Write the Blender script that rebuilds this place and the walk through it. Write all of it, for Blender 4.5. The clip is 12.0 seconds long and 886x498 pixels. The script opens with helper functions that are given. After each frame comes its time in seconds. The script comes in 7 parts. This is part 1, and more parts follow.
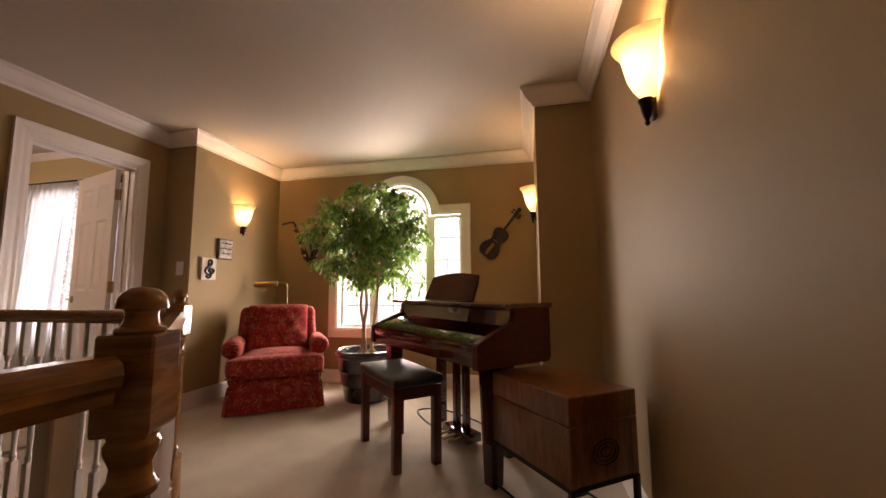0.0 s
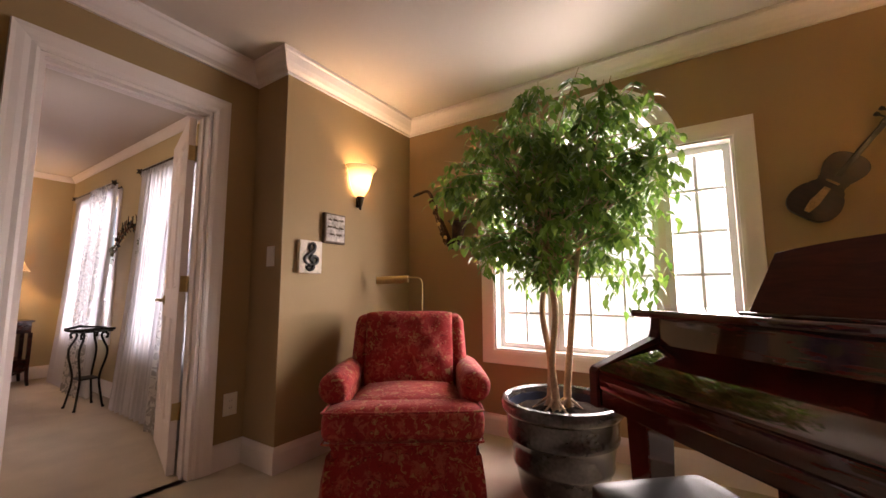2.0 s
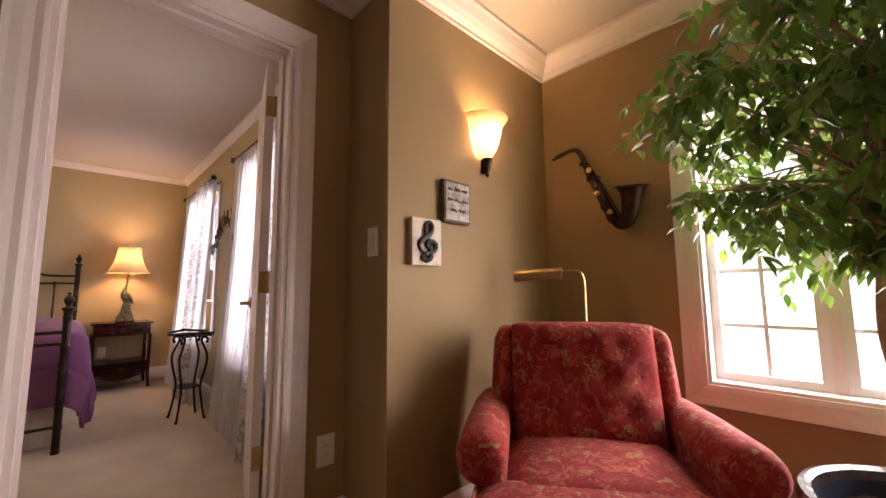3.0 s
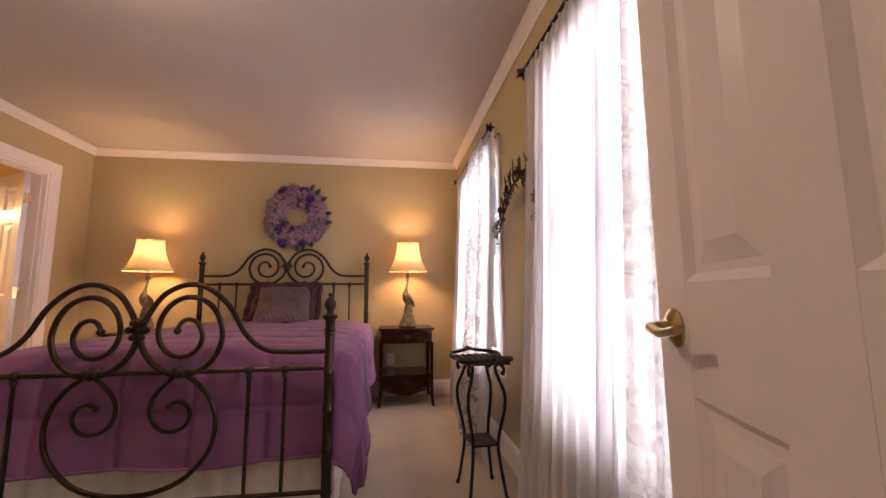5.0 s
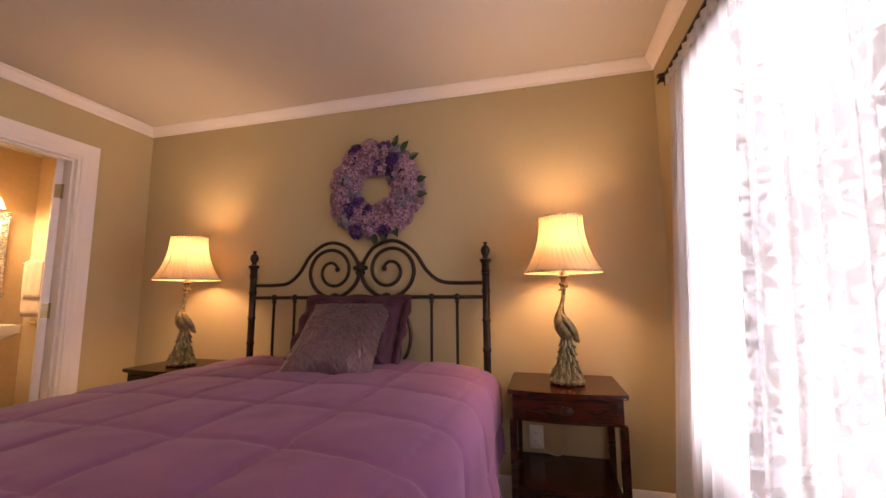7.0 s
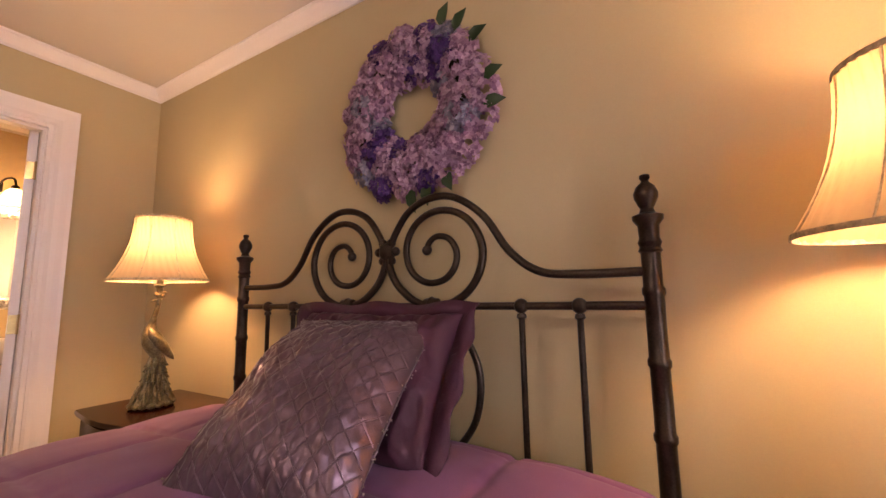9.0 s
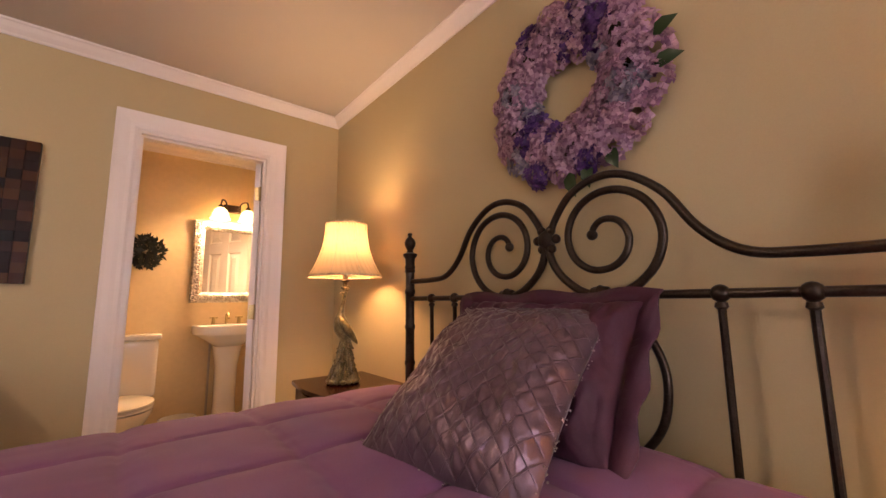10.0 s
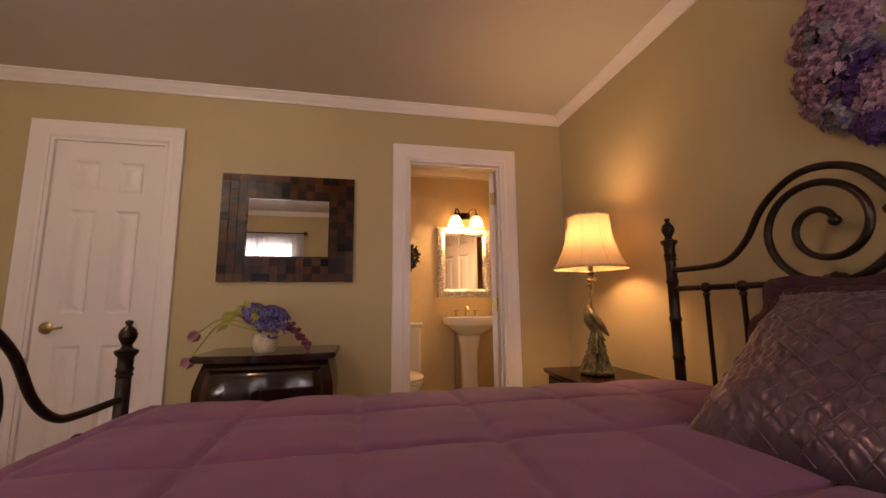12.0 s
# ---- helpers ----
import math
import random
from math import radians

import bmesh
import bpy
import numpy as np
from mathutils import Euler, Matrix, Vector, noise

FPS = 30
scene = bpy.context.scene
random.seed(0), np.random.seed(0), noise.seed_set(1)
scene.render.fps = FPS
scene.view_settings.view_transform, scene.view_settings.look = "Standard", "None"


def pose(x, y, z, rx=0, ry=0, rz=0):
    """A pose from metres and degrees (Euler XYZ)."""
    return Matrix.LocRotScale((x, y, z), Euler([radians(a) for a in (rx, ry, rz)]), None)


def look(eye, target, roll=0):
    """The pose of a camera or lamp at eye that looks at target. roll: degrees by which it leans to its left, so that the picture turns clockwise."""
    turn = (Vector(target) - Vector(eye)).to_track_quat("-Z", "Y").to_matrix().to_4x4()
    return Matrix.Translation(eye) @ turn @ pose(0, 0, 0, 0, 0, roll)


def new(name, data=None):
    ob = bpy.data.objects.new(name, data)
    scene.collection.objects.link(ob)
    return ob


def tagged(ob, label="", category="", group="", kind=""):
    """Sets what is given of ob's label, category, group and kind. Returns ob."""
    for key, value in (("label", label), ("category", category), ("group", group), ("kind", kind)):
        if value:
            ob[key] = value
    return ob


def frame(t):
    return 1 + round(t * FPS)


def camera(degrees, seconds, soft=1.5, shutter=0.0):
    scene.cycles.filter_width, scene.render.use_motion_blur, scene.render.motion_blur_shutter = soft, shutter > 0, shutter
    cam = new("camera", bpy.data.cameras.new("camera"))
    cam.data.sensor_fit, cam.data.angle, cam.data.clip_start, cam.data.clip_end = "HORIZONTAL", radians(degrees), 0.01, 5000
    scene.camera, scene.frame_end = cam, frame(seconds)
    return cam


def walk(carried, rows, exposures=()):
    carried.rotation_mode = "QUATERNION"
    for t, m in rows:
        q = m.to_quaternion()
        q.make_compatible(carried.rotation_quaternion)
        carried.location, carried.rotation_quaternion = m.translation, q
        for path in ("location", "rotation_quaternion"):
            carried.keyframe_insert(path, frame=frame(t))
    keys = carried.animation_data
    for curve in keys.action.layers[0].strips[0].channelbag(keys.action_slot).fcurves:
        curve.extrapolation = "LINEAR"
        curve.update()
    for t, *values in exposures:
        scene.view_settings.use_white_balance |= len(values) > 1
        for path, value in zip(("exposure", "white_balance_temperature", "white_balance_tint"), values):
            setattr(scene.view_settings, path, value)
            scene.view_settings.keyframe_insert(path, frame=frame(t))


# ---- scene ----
cam = camera(98.0, 12.0)
PATH = [
    (0, (-0.045, 0.048, 0.999), (-0.485, 1.988, 1.209), -0.4),
    (0.5, (-0.157, 0.442, 1.026), (-0.752, 2.34, 1.229), -0.2),
    (1, (-0.36, 0.814, 1.019), (-1.114, 2.655, 1.22), -0.4),
    (1.5, (-0.618, 1.187, 0.997), (-1.533, 2.953, 1.208), -0.4),
    (2, (-0.946, 1.49, 0.993), (-2.037, 3.152, 1.207), -0.3),
    (2.5, (-1.312, 1.738, 0.989), (-2.554, 3.29, 1.208), -0.5),
    (3, (-1.702, 1.945, 0.995), (-3.139, 3.319, 1.212), -0.5),
    (3.2, (-1.874, 2.004, 0.991), (-3.383, 3.299, 1.208), -0.6),
    (4.8, (-3.243, 2.204, 0.99), (-5.188, 2.605, 1.22), -0.1),
    (5, (-3.413, 2.189, 0.996), (-5.38, 2.466, 1.232), -0.4),
    (5.5, (-3.847, 2.125, 1.047), (-5.832, 2.066, 1.283), -0.5),
    (6, (-4.262, 2.155, 1.105), (-6.23, 1.887, 1.34), -0.7),
    (6.5, (-4.698, 2.255, 1.133), (-6.645, 1.86, 1.364), -0.6),
    (6.7, (-4.902, 2.282, 1.122), (-6.84, 1.844, 1.353), -0.5),
    (8.5, (-6.168, 2.056, 1.145), (-7.994, 1.278, 1.39), -0.8),
    (9, (-6.325, 1.988, 1.137), (-8.051, 1.009, 1.381), -1.0),
    (9.5, (-6.38, 1.943, 1.119), (-7.891, 0.658, 1.375), -0.8),
    (10, (-6.313, 1.929, 1.099), (-7.57, 0.397, 1.363), -0.6),
    (10.5, (-6.253, 1.919, 1.088), (-7.268, 0.215, 1.345), -0.6),
    (11, (-6.196, 1.902, 1.062), (-6.993, 0.087, 1.328), -0.4),
    (11.5, (-6.123, 1.888, 1.059), (-6.718, -0.003, 1.325), -0.6),
    (12, (-6.044, 1.88, 1.062), (-6.428, -0.064, 1.333), -0.5),
]
walk(cam, [(t, look(eye, target, roll)) for t, eye, target, roll in PATH], [(0, 0.5, 7600, 22), (1.2, 0.33, 7300, 22), (2.2, 0.4, 7000, 24), (3.2, 0.5, 7000, 24), (5, 0.58, 7000, 24), (6.5, 0.42, 7000, 24), (8.5, 0.82, 6900, 24), (9.5, 0.78, 7000, 24), (10.5, 0.5, 7200, 23), (12, 0.05, 7700, 23)])

# ---- world and light ----
world = bpy.data.worlds.new("sky")
scene.world = world
world.use_nodes = True
wn = world.node_tree.nodes
sky = wn.new("ShaderNodeTexSky")
sky.sky_type = "NISHITA"
sky.sun_disc = False
sky.sun_elevation = radians(48)
sky.sun_rotation = radians(150)
wn["Background"].inputs["Strength"].default_value = 0.12
world.node_tree.links.new(sky.outputs["Color"], wn["Background"].inputs["Color"])


def lamp(name, kind, energy, color, m, size=0.05, size_y=None, spread=180):
    data = bpy.data.lights.new(name, kind)
    data.energy, data.color = energy, color
    if kind == "AREA":
        data.shape, data.size, data.size_y = "RECTANGLE", size, size_y
        data.spread = radians(spread)
    elif kind == "SUN":
        data.angle = radians(0.5)
    else:
        data.shadow_soft_size = size
    ob = new(name, data)
    ob.matrix_world = m
    return ob


lamp("sun", "SUN", 3.0, (1.0, 0.95, 0.88), look((0, 0, 20), (4, 7, 6)))
WARM = (1.0, 0.68, 0.36)
DAY = (0.92, 0.94, 1.0)
# daylight in the openings of the three windows
lamp("daylight", "AREA", 265, (1.0, 0.95, 0.92), pose(-1.20, 4.68, 1.45, -78, 0, -25), 2.2, 1.9, 160)
lamp("daylight", "AREA", 36, DAY, pose(-6.36, 3.10, 1.27, -90, 0, 0), 1.0, 1.4, 110)
lamp("daylight", "AREA", 25, DAY, pose(-4.435, 3.10, 1.27, -90, 0, 0), 1.0, 1.4, 120)


# ---- materials ----
def mat(name, color, rough=0.6, metal=0.0, var=0.06, scale=6.0, fine=120.0, bump=0.15, bump_dist=0.002, spec=0.5, coat=0.0, sheen=0.0):
    """A principled material with broad and fine variation in colour and relief."""
    m = bpy.data.materials.new(name)
    m.use_nodes = True
    nt = m.node_tree
    b = nt.nodes["Principled BSDF"]
    tc = nt.nodes.new("ShaderNodeTexCoord")
    n1 = nt.nodes.new("ShaderNodeTexNoise")
    n1.inputs["Scale"].default_value, n1.inputs["Detail"].default_value = scale, 5
    n2 = nt.nodes.new("ShaderNodeTexNoise")
    n2.inputs["Scale"].default_value, n2.inputs["Detail"].default_value = fine, 3
    nt.links.new(tc.outputs["Object"], n1.inputs["Vector"])
    nt.links.new(tc.outputs["Object"], n2.inputs["Vector"])
    mix = nt.nodes.new("ShaderNodeMix")
    mix.data_type = "FLOAT"
    mix.inputs[0].default_value = 0.4
    nt.links.new(n1.outputs["Fac"], mix.inputs[2])
    nt.links.new(n2.outputs["Fac"], mix.inputs[3])
    ramp = nt.nodes.new("ShaderNodeValToRGB")
    lo = [max(0, c * (1 - 2.2 * var)) for c in color]
    hi = [min(1, c * (1 + 2.2 * var)) for c in color]
    ramp.color_ramp.elements[0].position, ramp.color_ramp.elements[0].color = 0.3, (*lo, 1)
    ramp.color_ramp.elements[1].position, ramp.color_ramp.elements[1].color = 0.7, (*hi, 1)
    nt.links.new(mix.outputs[0], ramp.inputs["Fac"])
    nt.links.new(ramp.outputs["Color"], b.inputs["Base Color"])
    b.inputs["Roughness"].default_value, b.inputs["Metallic"].default_value = rough, metal
    b.inputs["Specular IOR Level"].default_value = spec
    b.inputs["Coat Weight"].default_value = coat
    b.inputs["Coat Roughness"].default_value = 0.05
    b.inputs["Sheen Weight"].default_value = sheen
    if bump:
        bp = nt.nodes.new("ShaderNodeBump")
        bp.inputs["Strength"].default_value, bp.inputs["Distance"].default_value = bump, bump_dist
        nt.links.new(n2.outputs["Fac"], bp.inputs["Height"])
        nt.links.new(bp.outputs["Normal"], b.inputs["Normal"])
    return m


def wood(name, dark, light, rough=0.3, scale=(2.0, 2.0, 14.0), coat=0.3, relief=0.05):
    m = bpy.data.materials.new(name)
    m.use_nodes = True
    nt = m.node_tree
    b = nt.nodes["Principled BSDF"]
    tc = nt.nodes.new("ShaderNodeTexCoord")
    mp = nt.nodes.new("ShaderNodeMapping")
    mp.inputs["Scale"].default_value = scale
    n = nt.nodes.new("ShaderNodeTexNoise")
    n.inputs["Scale"].default_value, n.inputs["Detail"].default_value, n.inputs["Distortion"].default_value = 4, 6, 1.2
    ramp = nt.nodes.new("ShaderNodeValToRGB")
    ramp.color_ramp.elements[0].position, ramp.color_ramp.elements[0].color = 0.35, (*dark, 1)
    ramp.color_ramp.elements[1].position, ramp.color_ramp.elements[1].color = 0.65, (*light, 1)
    nt.links.new(tc.outputs["Object"], mp.inputs["Vector"])
    nt.links.new(mp.outputs["Vector"], n.inputs["Vector"])
    nt.links.new(n.outputs["Fac"], ramp.inputs["Fac"])
    nt.links.new(ramp.outputs["Color"], b.inputs["Base Color"])
    bp = nt.nodes.new("ShaderNodeBump")
    bp.inputs["Strength"].default_value, bp.inputs["Distance"].default_value = relief, 0.0006
    nt.links.new(n.outputs["Fac"], bp.inputs["Height"])
    nt.links.new(bp.outputs["Normal"], b.inputs["Normal"])
    b.inputs["Roughness"].default_value = rough
    b.inputs["Coat Weight"].default_value, b.inputs["Coat Roughness"].default_value = coat, 0.02 if relief == 0 else 0.08
    return m


def sheer(name, color, through_part, pattern=False, glow=0.6):
    """Thin cloth: part diffuse, part translucent, part open weave."""
    m = bpy.data.materials.new(name)
    m.use_nodes = True
    nt = m.node_tree
    nt.nodes.remove(nt.nodes["Principled BSDF"])
    out = nt.nodes["Material Output"]
    d, t, o = (nt.nodes.new("ShaderNodeBsdf" + k) for k in ("Diffuse", "Translucent", "Transparent"))
    d.inputs["Color"].default_value = t.inputs["Color"].default_value = (*color, 1)
    a, c = nt.nodes.new("ShaderNodeMixShader"), nt.nodes.new("ShaderNodeMixShader")
    a.inputs["Fac"].default_value = glow
    c.inputs["Fac"].default_value = through_part
    nt.links.new(d.outputs[0], a.inputs[1])
    nt.links.new(t.outputs[0], a.inputs[2])
    nt.links.new(a.outputs[0], c.inputs[1])
    nt.links.new(o.outputs[0], c.inputs[2])
    nt.links.new(c.outputs[0], out.inputs["Surface"])
    if pattern:
        tc = nt.nodes.new("ShaderNodeTexCoord")
        v = nt.nodes.new("ShaderNodeTexNoise")
        v.inputs["Scale"].default_value, v.inputs["Detail"].default_value, v.inputs["Distortion"].default_value = 14, 4, 2.0
        r = nt.nodes.new("ShaderNodeValToRGB")
        r.color_ramp.elements[0].position, r.color_ramp.elements[0].color = 0.47, (through_part, through_part, through_part, 1)
        r.color_ramp.elements[1].position, r.color_ramp.elements[1].color = 0.53, (0.03, 0.03, 0.03, 1)
        nt.links.new(tc.outputs["Object"], v.inputs["Vector"])
        nt.links.new(v.outputs["Fac"], r.inputs["Fac"])
        nt.links.new(r.outputs["Color"], c.inputs["Fac"])
    return m


def glass_pane(name):
    m = bpy.data.materials.new(name)
    m.use_nodes = True
    nt = m.node_tree
    nt.nodes.remove(nt.nodes["Principled BSDF"])
    o, g, f, x = (nt.nodes.new("ShaderNode" + k) for k in ("BsdfTransparent", "BsdfGlossy", "Fresnel", "MixShader"))
    g.inputs["Roughness"].default_value = 0.02
    nt.links.new(f.outputs[0], x.inputs["Fac"])
    nt.links.new(o.outputs[0], x.inputs[1])
    nt.links.new(g.outputs[0], x.inputs[2])
    nt.links.new(x.outputs[0], nt.nodes["Material Output"].inputs["Surface"])
    return m


WALL_TAUPE = mat("taupe wall paint", (0.345, 0.240, 0.122), 0.62, var=0.02, scale=1.5, fine=260, bump=0.12, bump_dist=0.0008, spec=0.28)
WALL_SAND = mat("sand wall paint", (0.47, 0.375, 0.215), 0.6, var=0.02, scale=1.5, fine=260, bump=0.12, bump_dist=0.0008, spec=0.3)
WALL_BATH = mat("honey mottled wall", (0.68, 0.51, 0.29), 0.6, var=0.035, scale=2.0, fine=24, bump=0.1, spec=0.3)
CEILING = mat("ceiling paint", (0.60, 0.53, 0.465), 0.8, var=0.015, scale=2, fine=220, bump=0.2, bump_dist=0.001, spec=0.2)
TRIM = mat("white trim paint", (0.80, 0.73, 0.71), 0.35, var=0.012, scale=4, fine=90, bump=0.04, spec=0.45)
CARPET = mat("beige carpet", (0.54, 0.45, 0.345), 0.95, var=0.09, scale=3.5, fine=420, bump=0.9, bump_dist=0.006, spec=0.1, sheen=0.25)
TILE = mat("bath floor tile", (0.35, 0.27, 0.2), 0.4, var=0.08)
GLASS = glass_pane("window glass")
VINYL = mat("white window vinyl", (0.8, 0.8, 0.8), 0.35, var=0.01, bump=0.02)
OAK = wood("golden stained oak", (0.24, 0.095, 0.026), (0.43, 0.19, 0.055), 0.22, coat=0.7)
MAHOGANY = wood("polished mahogany", (0.040, 0.006, 0.004), (0.066, 0.011, 0.006), 0.07, coat=0.6, relief=0.0)
BENCH_WOOD = wood("satin red mahogany", (0.075, 0.014, 0.007), (0.12, 0.024, 0.011), 0.35, coat=0.1, relief=0.01)
EBONY = wood("near black cherry", (0.010, 0.003, 0.002), (0.026, 0.007, 0.004), 0.18, coat=0.4, relief=0.0)
STAND_WOOD = wood("satin mahogany", (0.055, 0.009, 0.005), (0.085, 0.016, 0.008), 0.5, coat=0.05, relief=0.0)
STAND_WOOD.node_tree.nodes["Principled BSDF"].inputs["Specular IOR Level"].default_value = 0.25
CHERRY = wood("dark cherry", (0.014, 0.003, 0.0015), (0.042, 0.007, 0.003), 0.22, coat=0.12, relief=0.008)
CHERRY.node_tree.nodes["Principled BSDF"].inputs["Specular IOR Level"].default_value = 0.3
CHEST_WOOD = wood("brown chest wood", (0.12, 0.036, 0.012), (0.25, 0.085, 0.028), 0.3, (9, 9, 1.5), coat=0.35)
IRON = mat("bronzed iron", (0.034, 0.023, 0.017), 0.33, 0.7, var=0.25, scale=25, fine=200, bump=0.25, bump_dist=0.001)
BLACK_IRON = mat("black wrought iron", (0.012, 0.011, 0.011), 0.45, 0.5, var=0.2, scale=25, bump=0.3)
BRASS = mat("aged brass", (0.46, 0.35, 0.17), 0.28, 1.0, var=0.06, scale=30, bump=0.05)
STEEL = mat("brushed nickel", (0.45, 0.4, 0.33), 0.3, 1.0, var=0.05, bump=0.05)
PORCELAIN = mat("cream porcelain", (0.76, 0.70, 0.60), 0.12, var=0.01, bump=0.0, coat=0.3)
PLASTIC = mat("white plastic", (0.75, 0.72, 0.69), 0.4, var=0.01, bump=0.0)
LEATHER = mat("black leather", (0.013, 0.011, 0.010), 0.42, var=0.1, scale=12, fine=180, bump=0.35, bump_dist=0.001)
SHADE_CLOTH = sheer("cream lamp shade cloth", (0.62, 0.43, 0.245), 0.0, glow=0.15)
DOME_GLASS = sheer("frosted dome glass", (0.97, 0.95, 0.92), 0.72, glow=0.9)
SCONCE_GLASS = sheer("frosted amber glass", (0.95, 0.88, 0.74), 0.0, glow=0.75)
TWIG = mat("dark twig bark", (0.045, 0.024, 0.014), 0.75, var=0.2, scale=20, bump=0.4)
SHEER_CLOTH = sheer("white sheer voile", (0.66, 0.65, 0.68), 0.18, glow=0.42)
LACE_CLOTH = sheer("white lace", (0.56, 0.54, 0.53), 0.50, True)


# ---- building helpers ----
def part(name, bm, material, parent=None, label="", smooth=True, angle=40):
    """Links a bmesh as one mesh object, under parent where one is given."""
    me = bpy.data.meshes.new(name)
    bmesh.ops.recalc_face_normals(bm, faces=bm.faces[:])
    bm.to_mesh(me)
    bm.free()
    for mm in material if isinstance(material, (list, tuple)) else (material,):
        me.materials.append(mm)
    if smooth:
        me.polygons.foreach_set("use_smooth", [True] * len(me.polygons))
        me.set_sharp_from_angle(angle=radians(angle))
    ob = new(name, me)
    if parent is not None:
        ob.parent = parent
    if label:
        ob["label"] = label
    return ob


def thing(name, m, label, category, group="", kind=""):
    ob = new(name)
    ob.empty_display_size = 0.1
    ob.matrix_world = m
    return tagged(ob, label, category, group, kind)


def box(bm, x0, x1, y0, y1, z0, z1, bevel=0.0, seg=2):
    vs = bmesh.ops.create_cube(bm, size=1.0)["verts"]
    for v in vs:
        v.co = Vector(((x0 + x1) / 2 + v.co.x * (x1 - x0), (y0 + y1) / 2 + v.co.y * (y1 - y0), (z0 + z1) / 2 + v.co.z * (z1 - z0)))
    if bevel:
        es = list({e for v in vs for e in v.link_edges})
        bmesh.ops.bevel(bm, geom=es, offset=bevel, segments=seg, affect="EDGES", profile=0.6)
    return bm


def boxed(*a, **k):
    return box(bmesh.new(), *a, **k)


def lathe(profile, seg=24, bm=None, m=None, closed=True):
    """Turns (radius, height) pairs round the z axis."""
    bm = bm or bmesh.new()
    rings = []
    for r, z in profile:
        ring = [bm.verts.new((r * math.cos(2 * math.pi * k / seg), r * math.sin(2 * math.pi * k / seg), z)) for k in range(seg)]
        rings.append(ring)
    for a, b in zip(rings, rings[1:]):
        for k in range(seg):
            bm.faces.new((a[k], a[(k + 1) % seg], b[(k + 1) % seg], b[k]))
    if closed:
        if profile[0][0] > 1e-4:
            bm.faces.new(rings[0][::-1])
        if profile[-1][0] > 1e-4:
            bm.faces.new(rings[-1])
    if m is not None:
        for ring in rings:
            for v in ring:
                v.co = m @ v.co
    return bm


def tube(points, radius, seg=8, bm=None, caps=True):
    """A round bar along points; radius is a number or one for each point."""
    bm = bm or bmesh.new()
    pts = [Vector(p) for p in points]
    rad = radius if isinstance(radius, (list, tuple)) else [radius] * len(pts)
    up = None
    rings = []
    for i, p in enumerate(pts):
        d = (pts[min(i + 1, len(pts) - 1)] - pts[max(i - 1, 0)]).normalized()
        if up is None:
            up = d.orthogonal().normalized()
        up = (up - d * up.dot(d)).normalized()
        side = d.cross(up)
        rings.append([bm.verts.new(p + rad[i] * (math.cos(2 * math.pi * k / seg) * up + math.sin(2 * math.pi * k / seg) * side)) for k in range(seg)])
    for a, b in zip(rings, rings[1:]):
        for k in range(seg):
            bm.faces.new((a[k], a[(k + 1) % seg], b[(k + 1) % seg], b[k]))
    if caps:
        bm.faces.new(rings[0][::-1])
        bm.faces.new(rings[-1])
    return bm


def ball(bm, c, r, sz=1.0, seg=12):
    n = 7
    prof = [(r * math.sin(math.pi * k / n), c[2] - sz * r * math.cos(math.pi * k / n)) for k in range(n + 1)]
    prof[0], prof[-1] = (0.0005, prof[0][1]), (0.0005, prof[-1][1])
    return lathe(prof, seg, bm, Matrix.Translation((c[0], c[1], 0)))


def curve_pts(keys, per=8):
    """A smooth run of points through keys."""
    ks = [Vector(k) for k in keys]
    ks = [ks[0] * 2 - ks[1]] + ks + [ks[-1] * 2 - ks[-2]]
    out = []
    for i in range(1, len(ks) - 2):
        p0, p1, p2, p3 = ks[i - 1:i + 3]
        for j in range(per):
            t = j / per
            out.append(0.5 * (2 * p1 + (p2 - p0) * t + (2 * p0 - 5 * p1 + 4 * p2 - p3) * t * t + (3 * p1 - p0 - 3 * p2 + p3) * t ** 3))
    out.append(ks[-2])
    return out


def sweep(profile, path, z=0.0, bm=None, closed=False):
    """Runs a profile of (out, height) along a plan path with mitred corners; out is to the right of the way."""
    bm = bm or bmesh.new()
    pts = [Vector((p[0], p[1])) for p in path]
    n = len(pts)
    rings = []
    for i, p in enumerate(pts):
        a = (p - pts[i - 1]).normalized() if i or closed else None
        b = (pts[(i + 1) % n] - p).normalized() if i < n - 1 or closed else None
        a, b = a or b, b or a
        na, nb = Vector((a.y, -a.x)), Vector((b.y, -b.x))
        mitre = (na + nb) / (1 + na.dot(nb))
        rings.append([bm.verts.new((p.x + mitre.x * o, p.y + mitre.y * o, z + h)) for o, h in profile])
    k = len(profile)
    for i in range(n if closed else n - 1):
        r, s = rings[i], rings[(i + 1) % n]
        for j in range(k):
            bm.faces.new((r[j], s[j], s[(j + 1) % k], r[(j + 1) % k]))
    if not closed:
        bm.faces.new(rings[0])
        bm.faces.new(rings[-1][::-1])
    return bm


def slab(outline, z0, z1, bm=None):
    bm = bm or bmesh.new()
    lo = [bm.verts.new((x, y, z0)) for x, y in outline]
    hi = [bm.verts.new((x, y, z1)) for x, y in outline]
    n = len(lo)
    for k in range(n):
        bm.faces.new((lo[k], lo[(k + 1) % n], hi[(k + 1) % n], hi[k]))
    bm.faces.new(lo[::-1])
    bm.faces.new(hi)
    return bm


def plate(outline, d0, d1, m, bm=None):
    """A flat outline (x, z) from depth d0 to d1 along y, at the pose m."""
    bm = slab([(x, z) for x, z in outline], d0, d1, bm)
    for v in bm.verts:
        v.co = m @ Vector((v.co.x, v.co.z, v.co.y))
    return bm


